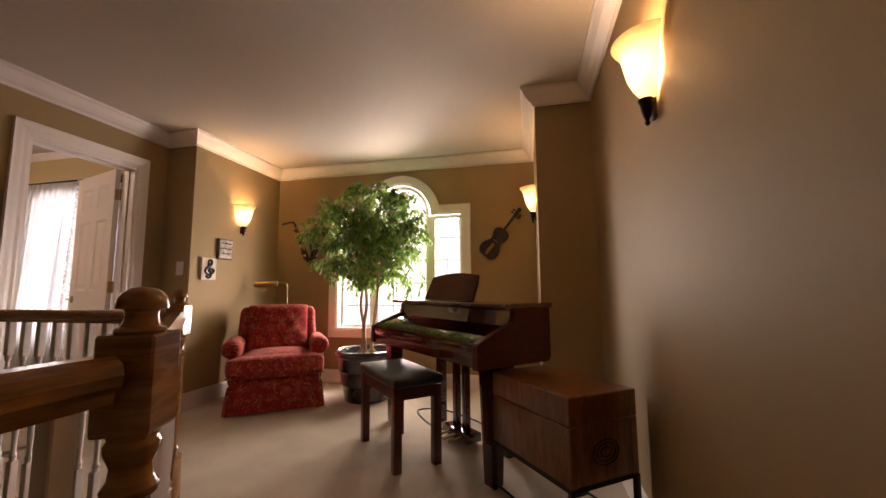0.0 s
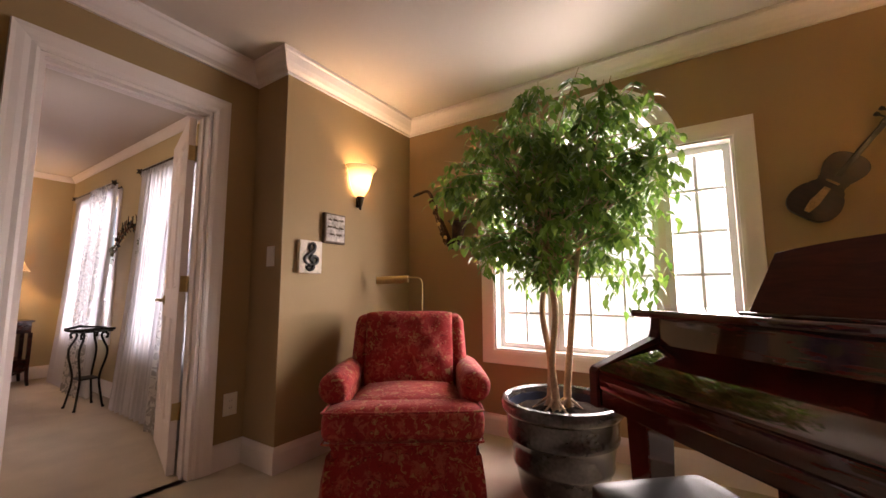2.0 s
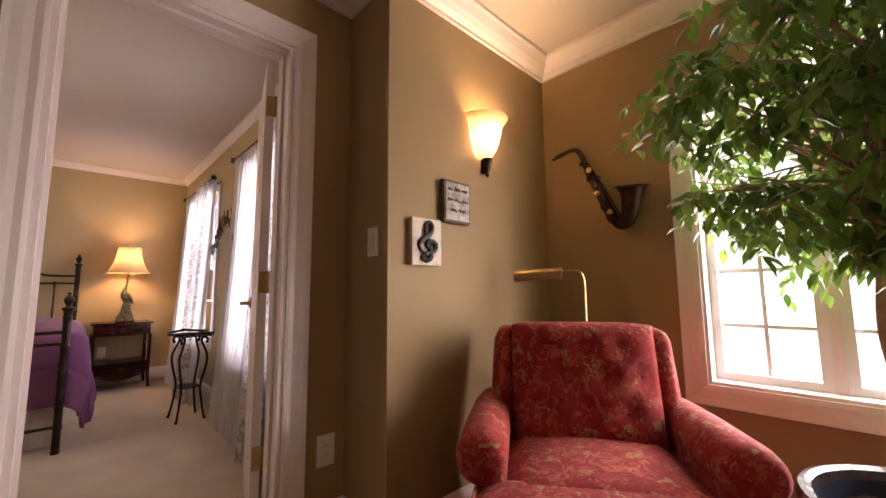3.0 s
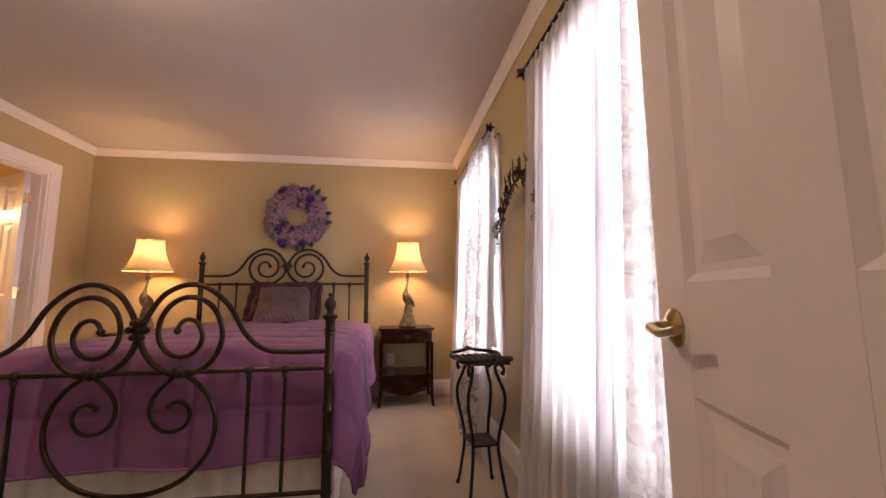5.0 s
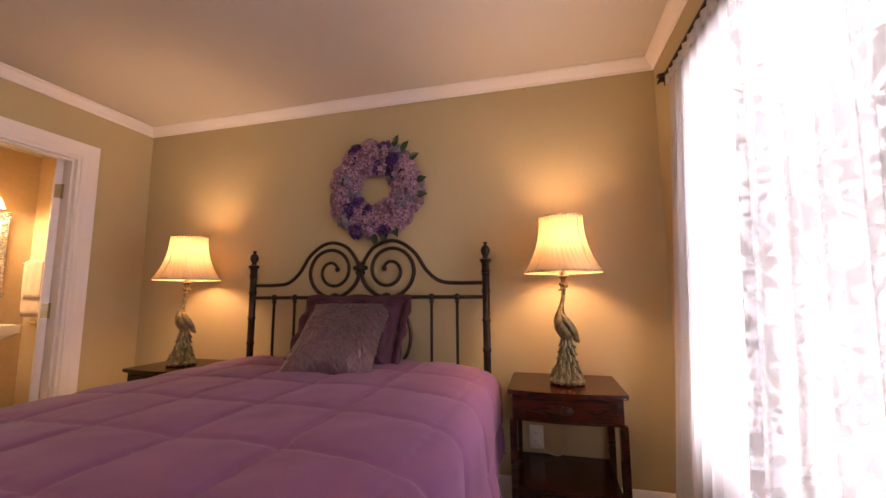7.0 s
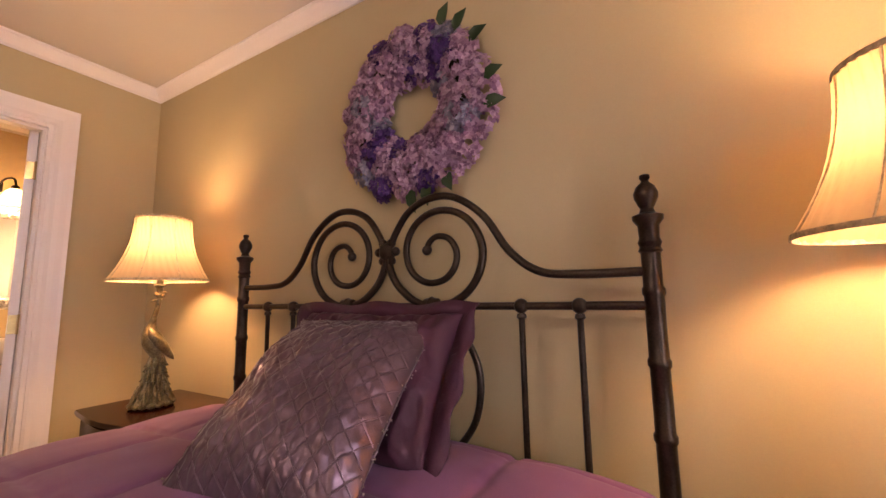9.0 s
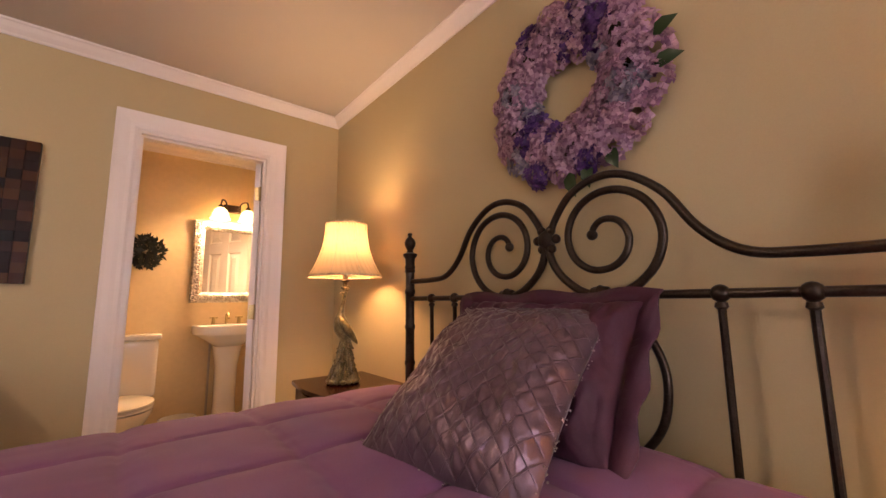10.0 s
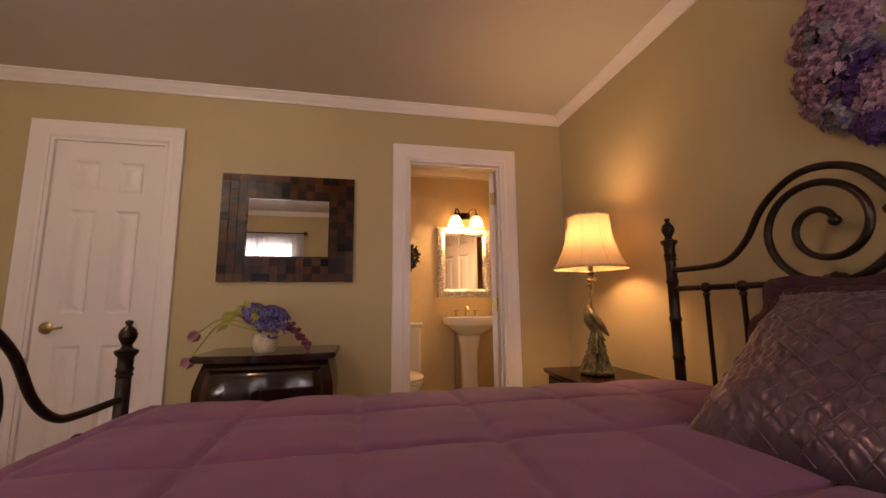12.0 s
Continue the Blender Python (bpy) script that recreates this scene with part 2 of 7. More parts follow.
def structure(name, bm, material, label, category="", parent=None, smooth=False):
    ob = part(name, bm, material, parent, smooth=smooth)
    return tagged(ob, label, category or name.split("_")[0], kind="structure")


CEIL = 2.42
# ---- walls ----
def wall_x(name, x0, x1, ya, yb, holes, material, label, z0=0.0):
    """A wall that runs along y, with holes (y0, y1, z0, z1)."""
    bm = bmesh.new()
    y = ya
    for h in sorted(holes):
        box(bm, x0, x1, y, h[0], z0, CEIL)
        if h[2] > z0:
            box(bm, x0, x1, h[0], h[1], z0, h[2])
        box(bm, x0, x1, h[0], h[1], h[3], CEIL)
        y = h[1]
    box(bm, x0, x1, y, yb, z0, CEIL)
    return structure(name, bm, material, label, "wall")


def wall_y(name, y0, y1, xa, xb, holes, material, label, z0=0.0):
    bm = bmesh.new()
    x = xa
    for h in sorted(holes):
        box(bm, x, h[0], y0, y1, z0, CEIL)
        if h[2] > z0:
            box(bm, h[0], h[1], y0, y1, z0, h[2])
        box(bm, h[0], h[1], y0, y1, h[3], CEIL)
        x = h[1]
    box(bm, x, xb, y0, y1, z0, CEIL)
    return structure(name, bm, material, label, "wall")


# landing: plan lines
XD, XA, YJ, YN = -3.255, -2.944, 2.831, 4.017
XE, YC, XR, YS = 0.018, 2.79, 0.40, -2.2
XB, BW, BS, BN = -3.375, -7.436, -0.64, 2.914
DO = (1.842, 2.558, 0.0, 2.035)
# the wall between landing and bedroom, painted on each side in its room's colour
wall_x("wall_landing_west", (XD + XB) / 2, XD, YS, YJ, [DO], WALL_TAUPE, "taupe painted landing wall with a white-cased doorway", z0=-1.6)
wall_x("wall_bedroom_east", XB, (XD + XB) / 2, BS, BN, [DO], WALL_SAND, "sand painted bedroom wall with a white-cased doorway")
structure("wall_landing_jog", boxed((XD + XB) / 2, XA - 0.12, YJ, BN, 0, CEIL), WALL_TAUPE, "short taupe painted return wall with a light switch", "wall")
structure("wall_alcove_west", boxed(XA - 0.12, XA, YJ, YN + 0.02, 0, CEIL), WALL_TAUPE, "taupe painted alcove wall with plaques and a sconce", "wall")
structure("wall_alcove_east", boxed(XE, XE + 0.12, YC + 0.12, YN + 0.02, 0, CEIL), WALL_TAUPE, "taupe painted alcove wall with a sconce", "wall")
structure("wall_landing_return", boxed(XE, XR + 0.12, YC, YC + 0.12, 0, CEIL), WALL_TAUPE, "short taupe painted return wall", "wall")
structure("wall_landing_east", boxed(XR, XR + 0.12, YS, YC, 0, CEIL), WALL_TAUPE, "taupe painted landing wall with a lit sconce", "wall")
structure("wall_landing_south", boxed(XD - 0.06, XR + 0.12, YS - 0.12, YS, -1.6, CEIL), WALL_TAUPE, "taupe painted wall closing the landing", "wall")

# north alcove wall with the arched window
WX0, WX1, WZ0, WZ1 = -2.165, -0.735, 0.575, 1.815
AX, AR = -1.425, 0.36
ATOP = 2.165


def arch_outline(x0, x1, z0, z1, ax, ar, top, n=20):
    """The window's outline, from the lower left: two square shoulders and a round head."""
    pts = [(x0, z0), (x1, z0), (x1, z1)]
    for k in range(n + 1):
        a = math.pi * k / n
        pts.append((ax + ar * math.cos(a), top - ar + ar * math.sin(a)))
    pts.append((x0, z1))
    return pts


def north_wall():
    bm = bmesh.new()
    out = arch_outline(WX0, WX1, WZ0, WZ1, AX, AR, ATOP)
    for y in (YN, YN + 0.16):
        # strips from the hole's edge to the wall's edge
        hole = [bm.verts.new((x, y, z)) for x, z in out]
        def far(x, z):
            return bm.verts.new((x, y, z))
        a, b, c, d = far(XA, 0), far(XE, 0), far(XE, CEIL), far(XA, CEIL)
        bm.faces.new((a, b, hole[1], hole[0]))
        bm.faces.new((b, c, hole[2], hole[1]))
        n = len(hole)
        top = [far(v.co.x, CEIL) for v in hole[3:n - 1]]
        bm.faces.new((hole[2], c, top[0], hole[3]))
        for k in range(3, n - 2):
            bm.faces.new((hole[k], top[k - 3], top[k - 2], hole[k + 1]))
        bm.faces.new((hole[n - 2], top[-1], d, hole[n - 1]))
        bm.faces.new((hole[n - 1], d, a, hole[0]))
        if y == YN:
            front = hole
        else:
            for k in range(n):
                bm.faces.new((front[k], front[(k + 1) % n], hole[(k + 1) % n], hole[k]))
    return structure("wall_alcove_north", bm, WALL_TAUPE, "taupe painted wall round an arched window", "wall")


north_wall()

# bedroom walls
W1 = (-4.95, -3.92, 0.55, 1.98)
W2 = (-6.86, -5.86, 0.55, 1.98)
BD = (-6.975, -6.296, 0.0, 2.035)
CD = (-4.842, -4.234, 0.0, 2.035)
wall_y("wall_bedroom_north", BN, BN + 0.16, BW - 0.12, XD - 0.06, [W1, W2], WALL_SAND, "sand painted bedroom wall with two curtained windows")
wall_y("wall_bedroom_south", BS - 0.06, BS, BW - 0.12, XB, [BD, CD], WALL_SAND, "sand painted bedroom wall with two white-cased doors")
wall_y("wall_bath_north", BS - 0.12, BS - 0.06, -7.42, -5.55, [BD], WALL_BATH, "honey mottled bathroom wall with a doorway")
structure("wall_bedroom_west", boxed(BW - 0.12, BW, BS, BN, 0, CEIL), WALL_SAND, "sand painted wall behind the bed", "wall")
structure("wall_bath_south", boxed(-7.54, -5.55, -1.95, -1.83, 0, CEIL), WALL_BATH, "honey mottled bathroom wall behind the sink", "wall")
structure("wall_bath_west", boxed(-7.54, -7.42, -1.83, BS - 0.06, 0, CEIL), WALL_BATH, "honey mottled bathroom wall with a towel bar", "wall")
structure("wall_bath_east", boxed(-5.55, -5.43, -1.95, BS - 0.06, 0, CEIL), WALL_BATH, "honey mottled bathroom wall", "wall")
structure("wall_closet_back", boxed(-5.43, XD - 0.06, BS - 0.8, BS - 0.7, 0, CEIL), WALL_SAND, "sand painted closet wall behind the shut door", "wall")

# floors: the landing goes round the open stairwell
N1, N2 = (-0.60, 0.506), (-1.578, 1.48)
structure("floor_landing", slab([(N1[0] - 0.06, YS), (XR, YS), (XR, YC), (XE, YC), (XE, YN), (XA, YN), (XA, YJ), (XD, YJ), (XD, DO[1]), (XB, DO[1]), (XB, DO[0]), (XD, DO[0]), (XD, N2[1] - 0.06), (N2[0] - 0.03, N2[1] - 0.06), (N1[0] - 0.06, N1[1] - 0.03)], -0.22, 0), CARPET, "beige cut-pile carpet over the landing", "floor")
structure("floor_bedroom", boxed(BW, XB, BS, BN, -0.22, 0), CARPET, "beige cut-pile bedroom carpet", "floor")
structure("floor_bath", boxed(-7.42, -5.55, -1.83, BS, -0.22, -0.004), TILE, "brown tiled bathroom floor", "floor")
structure("floor_stair_foot", boxed(XD, XR, YS, 1.6, -1.75, -1.6), CARPET, "beige carpet at the foot of the stairwell", "floor")
structure("wall_stairwell_north", boxed(XD, N2[0] - 0.03, 1.42, 1.5, -1.6, -0.22), WALL_TAUPE, "taupe painted wall below the landing edge", "wall")
structure("wall_stairwell_east", boxed(N1[0] - 0.06, N1[0] + 0.04, YS, N1[1], -1.6, -0.22), WALL_TAUPE, "taupe painted wall below the landing edge", "wall")
structure("wall_stairwell_corner", slab([(N2[0] - 0.03, 1.42), (N1[0] - 0.06, N1[1] - 0.03), (N1[0] + 0.04, N1[1]), (N2[0] - 0.03, 1.5)], -1.6, -0.22), WALL_TAUPE, "taupe painted wall below the angled landing edge", "wall")
structure("ceiling_landing", slab([(XD, YS), (XR, YS), (XR, YC), (XE, YC), (XE, YN), (XA, YN), (XA, YJ), (XD, YJ)], CEIL, CEIL + 0.1), CEILING, "off-white painted landing ceiling", "ceiling")
structure("ceiling_bedroom", boxed(BW - 0.1, (XD + XB) / 2, BS - 0.8, BN, CEIL, CEIL + 0.1), CEILING, "off-white painted bedroom ceiling", "ceiling")
structure("ceiling_bath", boxed(-7.54, -5.43, -1.95, BS - 0.8, CEIL, CEIL + 0.1), CEILING, "cream painted bathroom ceiling", "ceiling")

# crown mouldings and skirtings
BIG_CROWN = [(0.0, 0.0), (0.016, 0.0), (0.016, 0.014), (0.026, 0.022), (0.04, 0.03), (0.062, 0.052), (0.078, 0.076), (0.086, 0.088), (0.098, 0.094), (0.098, 0.113), (0.0, 0.113)]
SMALL_CROWN = [(0.0, 0.0), (0.008, 0.0), (0.012, 0.012), (0.03, 0.03), (0.044, 0.05), (0.052, 0.054), (0.052, 0.064), (0.0, 0.064)]
BASE = [(0.0, 0.0), (0.015, 0.0), (0.015, 0.105), (0.011, 0.125), (0.005, 0.138), (0.0, 0.14)]
structure("crown_moulding_landing", sweep(BIG_CROWN, [(XD, YS), (XD, YJ), (XA, YJ), (XA, YN), (XE, YN), (XE, YC), (XR, YC), (XR, YS)], CEIL - 0.114), TRIM, "white painted crown moulding with a stepped cove", "trim", smooth=False)
structure("crown_moulding_bedroom", sweep(SMALL_CROWN, [(BW, BS), (BW, BN), (XB, BN), (XB, BS)], CEIL - 0.065, closed=True), TRIM, "narrow white crown moulding", "trim")
structure("crown_moulding_bath", sweep(BIG_CROWN, [(-7.42, -1.83), (-7.42, BS - 0.12), (-5.55, BS - 0.12), (-5.55, -1.83)], CEIL - 0.114, closed=True), TRIM, "white crown moulding", "trim")
structure("baseboard_landing", sweep(BASE, [(XD, DO[1] + 0.094), (XD, YJ), (XA, YJ), (XA, YN), (XE, YN), (XE, YC), (XR, YC), (XR, YS)]), TRIM, "tall white painted skirting board", "trim")
structure("baseboard_landing_west", sweep(BASE, [(XD, YS), (XD, DO[0] - 0.094)]), TRIM, "tall white painted skirting board", "trim")
structure("baseboard_bedroom", sweep(BASE, [(BD[0] - 0.094, BS), (BW, BS), (BW, BN), (XB, BN), (XB, DO[1] + 0.094)]), TRIM, "white painted skirting board", "trim")
structure("baseboard_bedroom_south", sweep(BASE, [(CD[0] - 0.094, BS), (BD[1] + 0.094, BS)]), TRIM, "white painted skirting board", "trim")
structure("baseboard_bath", sweep(BASE, [(-5.55, -1.83), (-7.42, -1.83), (-7.42, BS - 0.12)]), TRIM, "white painted skirting board", "trim")

# ---- door casings ----
CASE = [(0.0, 0.0), (0.0, 0.010), (0.012, 0.014), (0.03, 0.012), (0.05, 0.016), (0.075, 0.018), (0.092, 0.022), (0.094, 0.0)]


def casing(name, m, w, h, label):
    """A mitred casing round an opening w wide and h high: local x across, z up, y out of the wall."""
    bm = bmesh.new()
    rings = []
    for (x, z), (dx, dz) in zip([(0, 0), (0, h), (w, h), (w, 0)], [(-1, 0), (-1, 1), (1, 1), (1, 0)]):
        rings.append([bm.verts.new(m @ Vector((x + dx * o, d, z + dz * o))) for o, d in CASE])
    k = len(CASE)
    for r, s in zip(rings, rings[1:]):
        for j in range(k):
            bm.faces.new((r[j], r[(j + 1) % k], s[(j + 1) % k], s[j]))
    bm.faces.new(rings[0])
    bm.faces.new(rings[-1][::-1])
    return structure(name, bm, TRIM, label, "trim")


def jamb(name, m, w, h, depth, label, stop=None):
    bm = bmesh.new()
    t = 0.018
    for a in ((-0.001, t, 0, h), (w - t, w + 0.001, 0, h), (t, w - t, h - t, h + 0.001)):
        box(bm, a[0], a[1], -depth - 0.002, 0.002, a[2], a[3])
    if stop is not None:
        for a in ((t, t + 0.012, 0, h - t), (w - t - 0.012, w - t, 0, h - t), (t + 0.012, w - t - 0.012, h - t - 0.012, h - t)):
            box(bm, a[0], a[1], stop - 0.03, stop, a[2], a[3])
    for v in bm.verts:
        v.co = m @ v.co
    return structure(name, bm, TRIM, label, "trim")


# local y points out of the wall into the room
land = pose(XD, DO[0], 0) @ Matrix(((0, 1, 0, 0), (1, 0, 0, 0), (0, 0, 1, 0), (0, 0, 0, 1)))
bedr = pose(XB, DO[0], 0) @ Matrix(((0, -1, 0, 0), (1, 0, 0, 0), (0, 0, 1, 0), (0, 0, 0, 1)))
casing("door_casing_landing", land, DO[1] - DO[0], DO[3], "white moulded casing round the bedroom doorway")
casing("door_casing_bedroom_east", bedr, DO[1] - DO[0], DO[3], "white moulded casing round the landing doorway")
jamb("door_jamb_landing", land, DO[1] - DO[0], DO[3], 0.12, "white painted door jamb with brass hinges", -0.045)
casing("door_casing_bath", pose(BD[0], BS, 0), BD[1] - BD[0], BD[3], "white moulded casing round the bathroom doorway")
jamb("door_jamb_bath", pose(BD[0], BS, 0), BD[1] - BD[0], BD[3], 0.12, "white painted bathroom door jamb", -0.03)
casing("door_casing_closet", pose(CD[0], BS, 0), CD[1] - CD[0], CD[3], "white moulded casing round the closet door")
jamb("door_jamb_closet", pose(CD[0], BS, 0), CD[1] - CD[0], CD[3], 0.06, "white painted closet door jamb")


# ---- outside: lawn to the horizon and a pale, self-glowing backdrop beyond the windows ----
GRASS = mat("sunlit lawn", (0.09, 0.11, 0.04), 0.9, var=0.3, scale=0.6, fine=14, bump=0.4)
structure("ground", boxed(-60, 55, -50, 60, -3.2, -3.0), GRASS, "mown lawn below the house", "ground")


def glowing_distance():
    m = bpy.data.materials.new("self-lit pale distance")
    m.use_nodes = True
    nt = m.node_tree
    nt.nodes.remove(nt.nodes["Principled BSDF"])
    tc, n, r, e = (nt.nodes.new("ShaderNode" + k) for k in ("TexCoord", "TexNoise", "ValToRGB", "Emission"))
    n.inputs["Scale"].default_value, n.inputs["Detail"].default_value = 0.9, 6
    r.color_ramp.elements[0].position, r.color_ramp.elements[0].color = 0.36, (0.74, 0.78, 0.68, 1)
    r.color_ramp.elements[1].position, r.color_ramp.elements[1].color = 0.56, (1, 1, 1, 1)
    # emission makes the board itself glow in place of daylight outdoors
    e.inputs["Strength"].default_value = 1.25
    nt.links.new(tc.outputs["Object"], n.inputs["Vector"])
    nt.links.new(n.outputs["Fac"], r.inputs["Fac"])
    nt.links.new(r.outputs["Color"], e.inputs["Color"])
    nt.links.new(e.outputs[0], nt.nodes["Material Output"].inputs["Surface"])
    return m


structure("backdrop", boxed(-40, 30, 14, 14.1, -3.0, 16), glowing_distance(), "pale self-glowing backdrop for the overexposed garden and sky beyond the windows", "backdrop")


# ---- doors, windows, railing ----
def door_leaf(name, w, h, m, label, hinge_right, lever, t=0.036):
    """A six-panel door: local x from the hinge, y through the leaf, z up."""
    d = thing(name, m, label, "door", kind="structure")
    st, mid = 0.105, 0.1
    cols = [(st, w / 2 - mid / 2), (w / 2 + mid / 2, w - st)]
    rows = [(0.22, 0.83), (1.005, 1.60), (1.71, h - 0.115)]
    bm = bmesh.new()
    # stiles and rails
    for a, b in ((0, st), (cols[0][1], cols[1][0]), (w - st, w)):
        box(bm, a, b, 0, t, 0, h)
    zs = [0] + [z for r in rows for z in r] + [h]
    for a, b in zip(zs[::2], zs[1::2]):
        for c in cols:
            box(bm, c[0], c[1], 0.0005, t - 0.0005, a, b)
    part("leaf", bm, TRIM, d, smooth=False)
    for c in cols:
        for r in rows:
            bm = bmesh.new()
            for y0, s in ((0, 1), (t, -1)):
                ring = []
                for o, dep in ((0, 0.0), (0.014, 0.012), (0.026, 0.012), (0.058, 0.003)):
                    ring.append([bm.verts.new((x, y0 + s * dep, z)) for x, z in ((c[0] + o, r[0] + o), (c[1] - o, r[0] + o), (c[1] - o, r[1] - o), (c[0] + o, r[1] - o))])
                for a, b in zip(ring, ring[1:]):
                    for k in range(4):
                        bm.faces.new((a[k], a[(k + 1) % 4], b[(k + 1) % 4], b[k]))
                bm.faces.new(ring[-1])
            part("door_panel", bm, TRIM, d, smooth=False)
    for z in (0.33, 1.03, 1.80):
        bm = boxed(-0.004, 0.03, -0.0015, 0.0, z - 0.045, z + 0.045)
        box(bm, -0.006, -0.002, 0.0, t - 0.004, z - 0.045, z + 0.045)
        tube([(-0.006, -0.004, z - 0.048), (-0.006, -0.004, z + 0.048)], 0.006, 8, bm)
        part("hinge", bm, BRASS, d, "brass butt hinge")
    bm = bmesh.new()
    x = w - 0.062
    for y, s in ((0, -1), (t, 1)):
        rot = pose(x, y, 0.93, 90 * s * -1, 0, 0)
        lathe([(0.033, 0), (0.033, 0.004), (0.026, 0.009), (0.012, 0.012), (0.011, 0.032)], 16, bm, rot)
        if lever:
            tube(curve_pts([(x, y + s * 0.032, 0.93), (x - 0.02, y + s * 0.046, 0.932), (x - 0.06, y + s * 0.048, 0.927), (x - 0.105, y + s * 0.044, 0.935)], 5), [0.010] * 6 + [0.008] * 5 + [0.007] * 5, 8, bm)
        else:
            lathe([(0.011, 0.032), (0.024, 0.038), (0.028, 0.05), (0.022, 0.062), (0.001, 0.066)], 14, bm, rot)
    box(bm, w - 0.001, w + 0.0015, 0.008, t - 0.008, 0.89, 0.97)
    part("door_handle", bm, BRASS, d, "polished brass lever handle")
    return d


# the bedroom door stands open against the window wall
ang = 180 - 15.5
door_leaf("door_1", 0.70, 2.015, pose(XB - 0.012, DO[1] - 0.026, 0.008, 0, 0, ang), "white six-panel door standing open into the bedroom", True, True)
door_leaf("door_2", 0.655, 2.015, pose(BD[0] + 0.024, BS - 0.112, 0.008, 0, 0, 241), "white six-panel bathroom door standing open", True, True)
door_leaf("door_3", CD[1] - CD[0] - 0.042, 2.01, pose(CD[0] + 0.021, BS - 0.05, 0.006), "white six-panel closet door, shut, with a brass handle", False, True)


def frame_ring(outer, inner, y0, y1, bm=None):
    """A closed frame between two outlines (x, z) with the same number of points."""
    bm = bm or bmesh.new()
    n = len(outer)
    vs = [[bm.verts.new((x, y, z)) for x, z in o] for o, y in ((outer, y0), (inner, y0), (inner, y1), (outer, y1))]
    for a, b in ((0, 1), (1, 2), (2, 3), (3, 0)):
        for k in range(n):
            bm.faces.new((vs[a][k], vs[a][(k + 1) % n], vs[b][(k + 1) % n], vs[b][k]))
    return bm


def bars(bm, xs, zs, x0, x1, z0, z1, y, w=0.008, d=0.008):
    for x in xs:
        box(bm, x - w, x + w, y - d, y + d, z0, z1)
    for z in zs:
        box(bm, x0, x1, y - d * 0.9, y + d * 0.9, z - w, z + w)


def arched_window():
    win = thing("window_1", pose(0, 0, 0), "white arched window with grid bars, bright daylight outside", "window", kind="structure")
    ins = arch_outline(WX0, WX1, WZ0, WZ1, AX, AR, ATOP)
    # the casing: square shoulders run into the round head
    n = 20
    def offset(c):
        pts = [(WX0 - c, WZ0 - c), (WX1 + c, WZ0 - c), (WX1 + c, WZ1 + c)]
        s = WZ1 + c - (ATOP - AR)
        r = AR + c
        a0 = math.asin(max(-1, min(1, s / r)))
        for k in range(n + 1):
            a = a0 + (math.pi - 2 * a0) * k / n
            pts.append((AX + r * math.cos(a), ATOP - AR + r * math.sin(a)))
        pts.append((WX0 - c, WZ1 + c))
        return pts
    bm = bmesh.new()
    prev = None
    for c, d in ((0.0, -0.004), (0.0, -0.016), (0.02, -0.02), (0.06, -0.022), (0.086, -0.026), (0.09, -0.022), (0.09, 0.0)):
        ring = [bm.verts.new((x, YN + d, z)) for x, z in offset(c)]
        if prev:
            for k in range(len(ring)):
                bm.faces.new((prev[k], prev[(k + 1) % len(ring)], ring[(k + 1) % len(ring)], ring[k]))
        prev = ring
    part("casing", bm, TRIM, win, "white moulded casing", smooth=False)
    # jamb lining
    bm = frame_ring(ins, arch_outline(WX0 + 0.014, WX1 - 0.014, WZ0 + 0.014, WZ1 - 0.014, AX, AR - 0.014, ATOP - 0.014), YN - 0.004, YN + 0.15)
    part("jamb_lining", bm, TRIM, win, smooth=False)
    y = YN + 0.10
    m1, m2 = AX - 0.325, AX + 0.325
    for a, b, top in ((WX0 + 0.014, m1 - 0.018, WZ1 - 0.014), (m1 + 0.018, m2 - 0.018, None), (m2 + 0.018, WX1 - 0.014, WZ1 - 0.014)):
        z0 = WZ0 + 0.014
        f = 0.034
        if top:
            o = [(a, z0), (b, z0), (b, top), (a, top)]
            i = [(a + f, z0 + f), (b - f, z0 + f), (b - f, top - f), (a + f, top - f)]
        else:
            r = (b - a) / 2
            cx, cz = (a + b) / 2, ATOP - 0.014 - (b - a) / 2
            o = [(a, z0), (b, z0)] + [(cx + r * math.cos(math.pi * k / 20), cz + r * math.sin(math.pi * k / 20)) for k in range(21)]
            r2 = r - f
            i = [(a + f, z0 + f), (b - f, z0 + f)] + [(cx + r2 * math.cos(math.pi * k / 20), cz + r2 * math.sin(math.pi * k / 20)) for k in range(21)]
        sash = part("sash", frame_ring(o, i, y - 0.022, y + 0.022), VINYL, win, smooth=False)
        bm = bmesh.new()
        bm.faces.new([bm.verts.new((x, y, z)) for x, z in i])
        pane = part("pane", bm, GLASS, sash, smooth=False)
        pane.visible_shadow = False
        bm = bmesh.new()
        if top:
            zs = [z0 + (top - z0) * k / 5 for k in range(1, 5)]
            bars(bm, [(a + b) / 2], zs, a + f, b - f, z0 + f, top - f, y)
        else:
            zs = [z0 + (WZ1 - 0.014 - z0) * k / 5 for k in range(1, 5)]
            bars(bm, [a + (b - a) / 3, b - (b - a) / 3], zs, a + f, b - f, z0 + f, cz, y)
            for q in (45, 90, 135):
                c, s = math.cos(radians(q)), math.sin(radians(q))
                tube([(cx + 0.12 * c, y, cz + 0.12 * s), (cx + r2 * c, y, cz + r2 * s)], 0.008, 4, bm)
            tube([(cx + 0.12 * math.cos(math.pi * k / 12), y, cz + 0.12 * math.sin(math.pi * k / 12)) for k in range(13)], 0.008, 4, bm)
            box(bm, a + f, b - f, y - 0.008, y + 0.008, cz - 0.008, cz + 0.008)
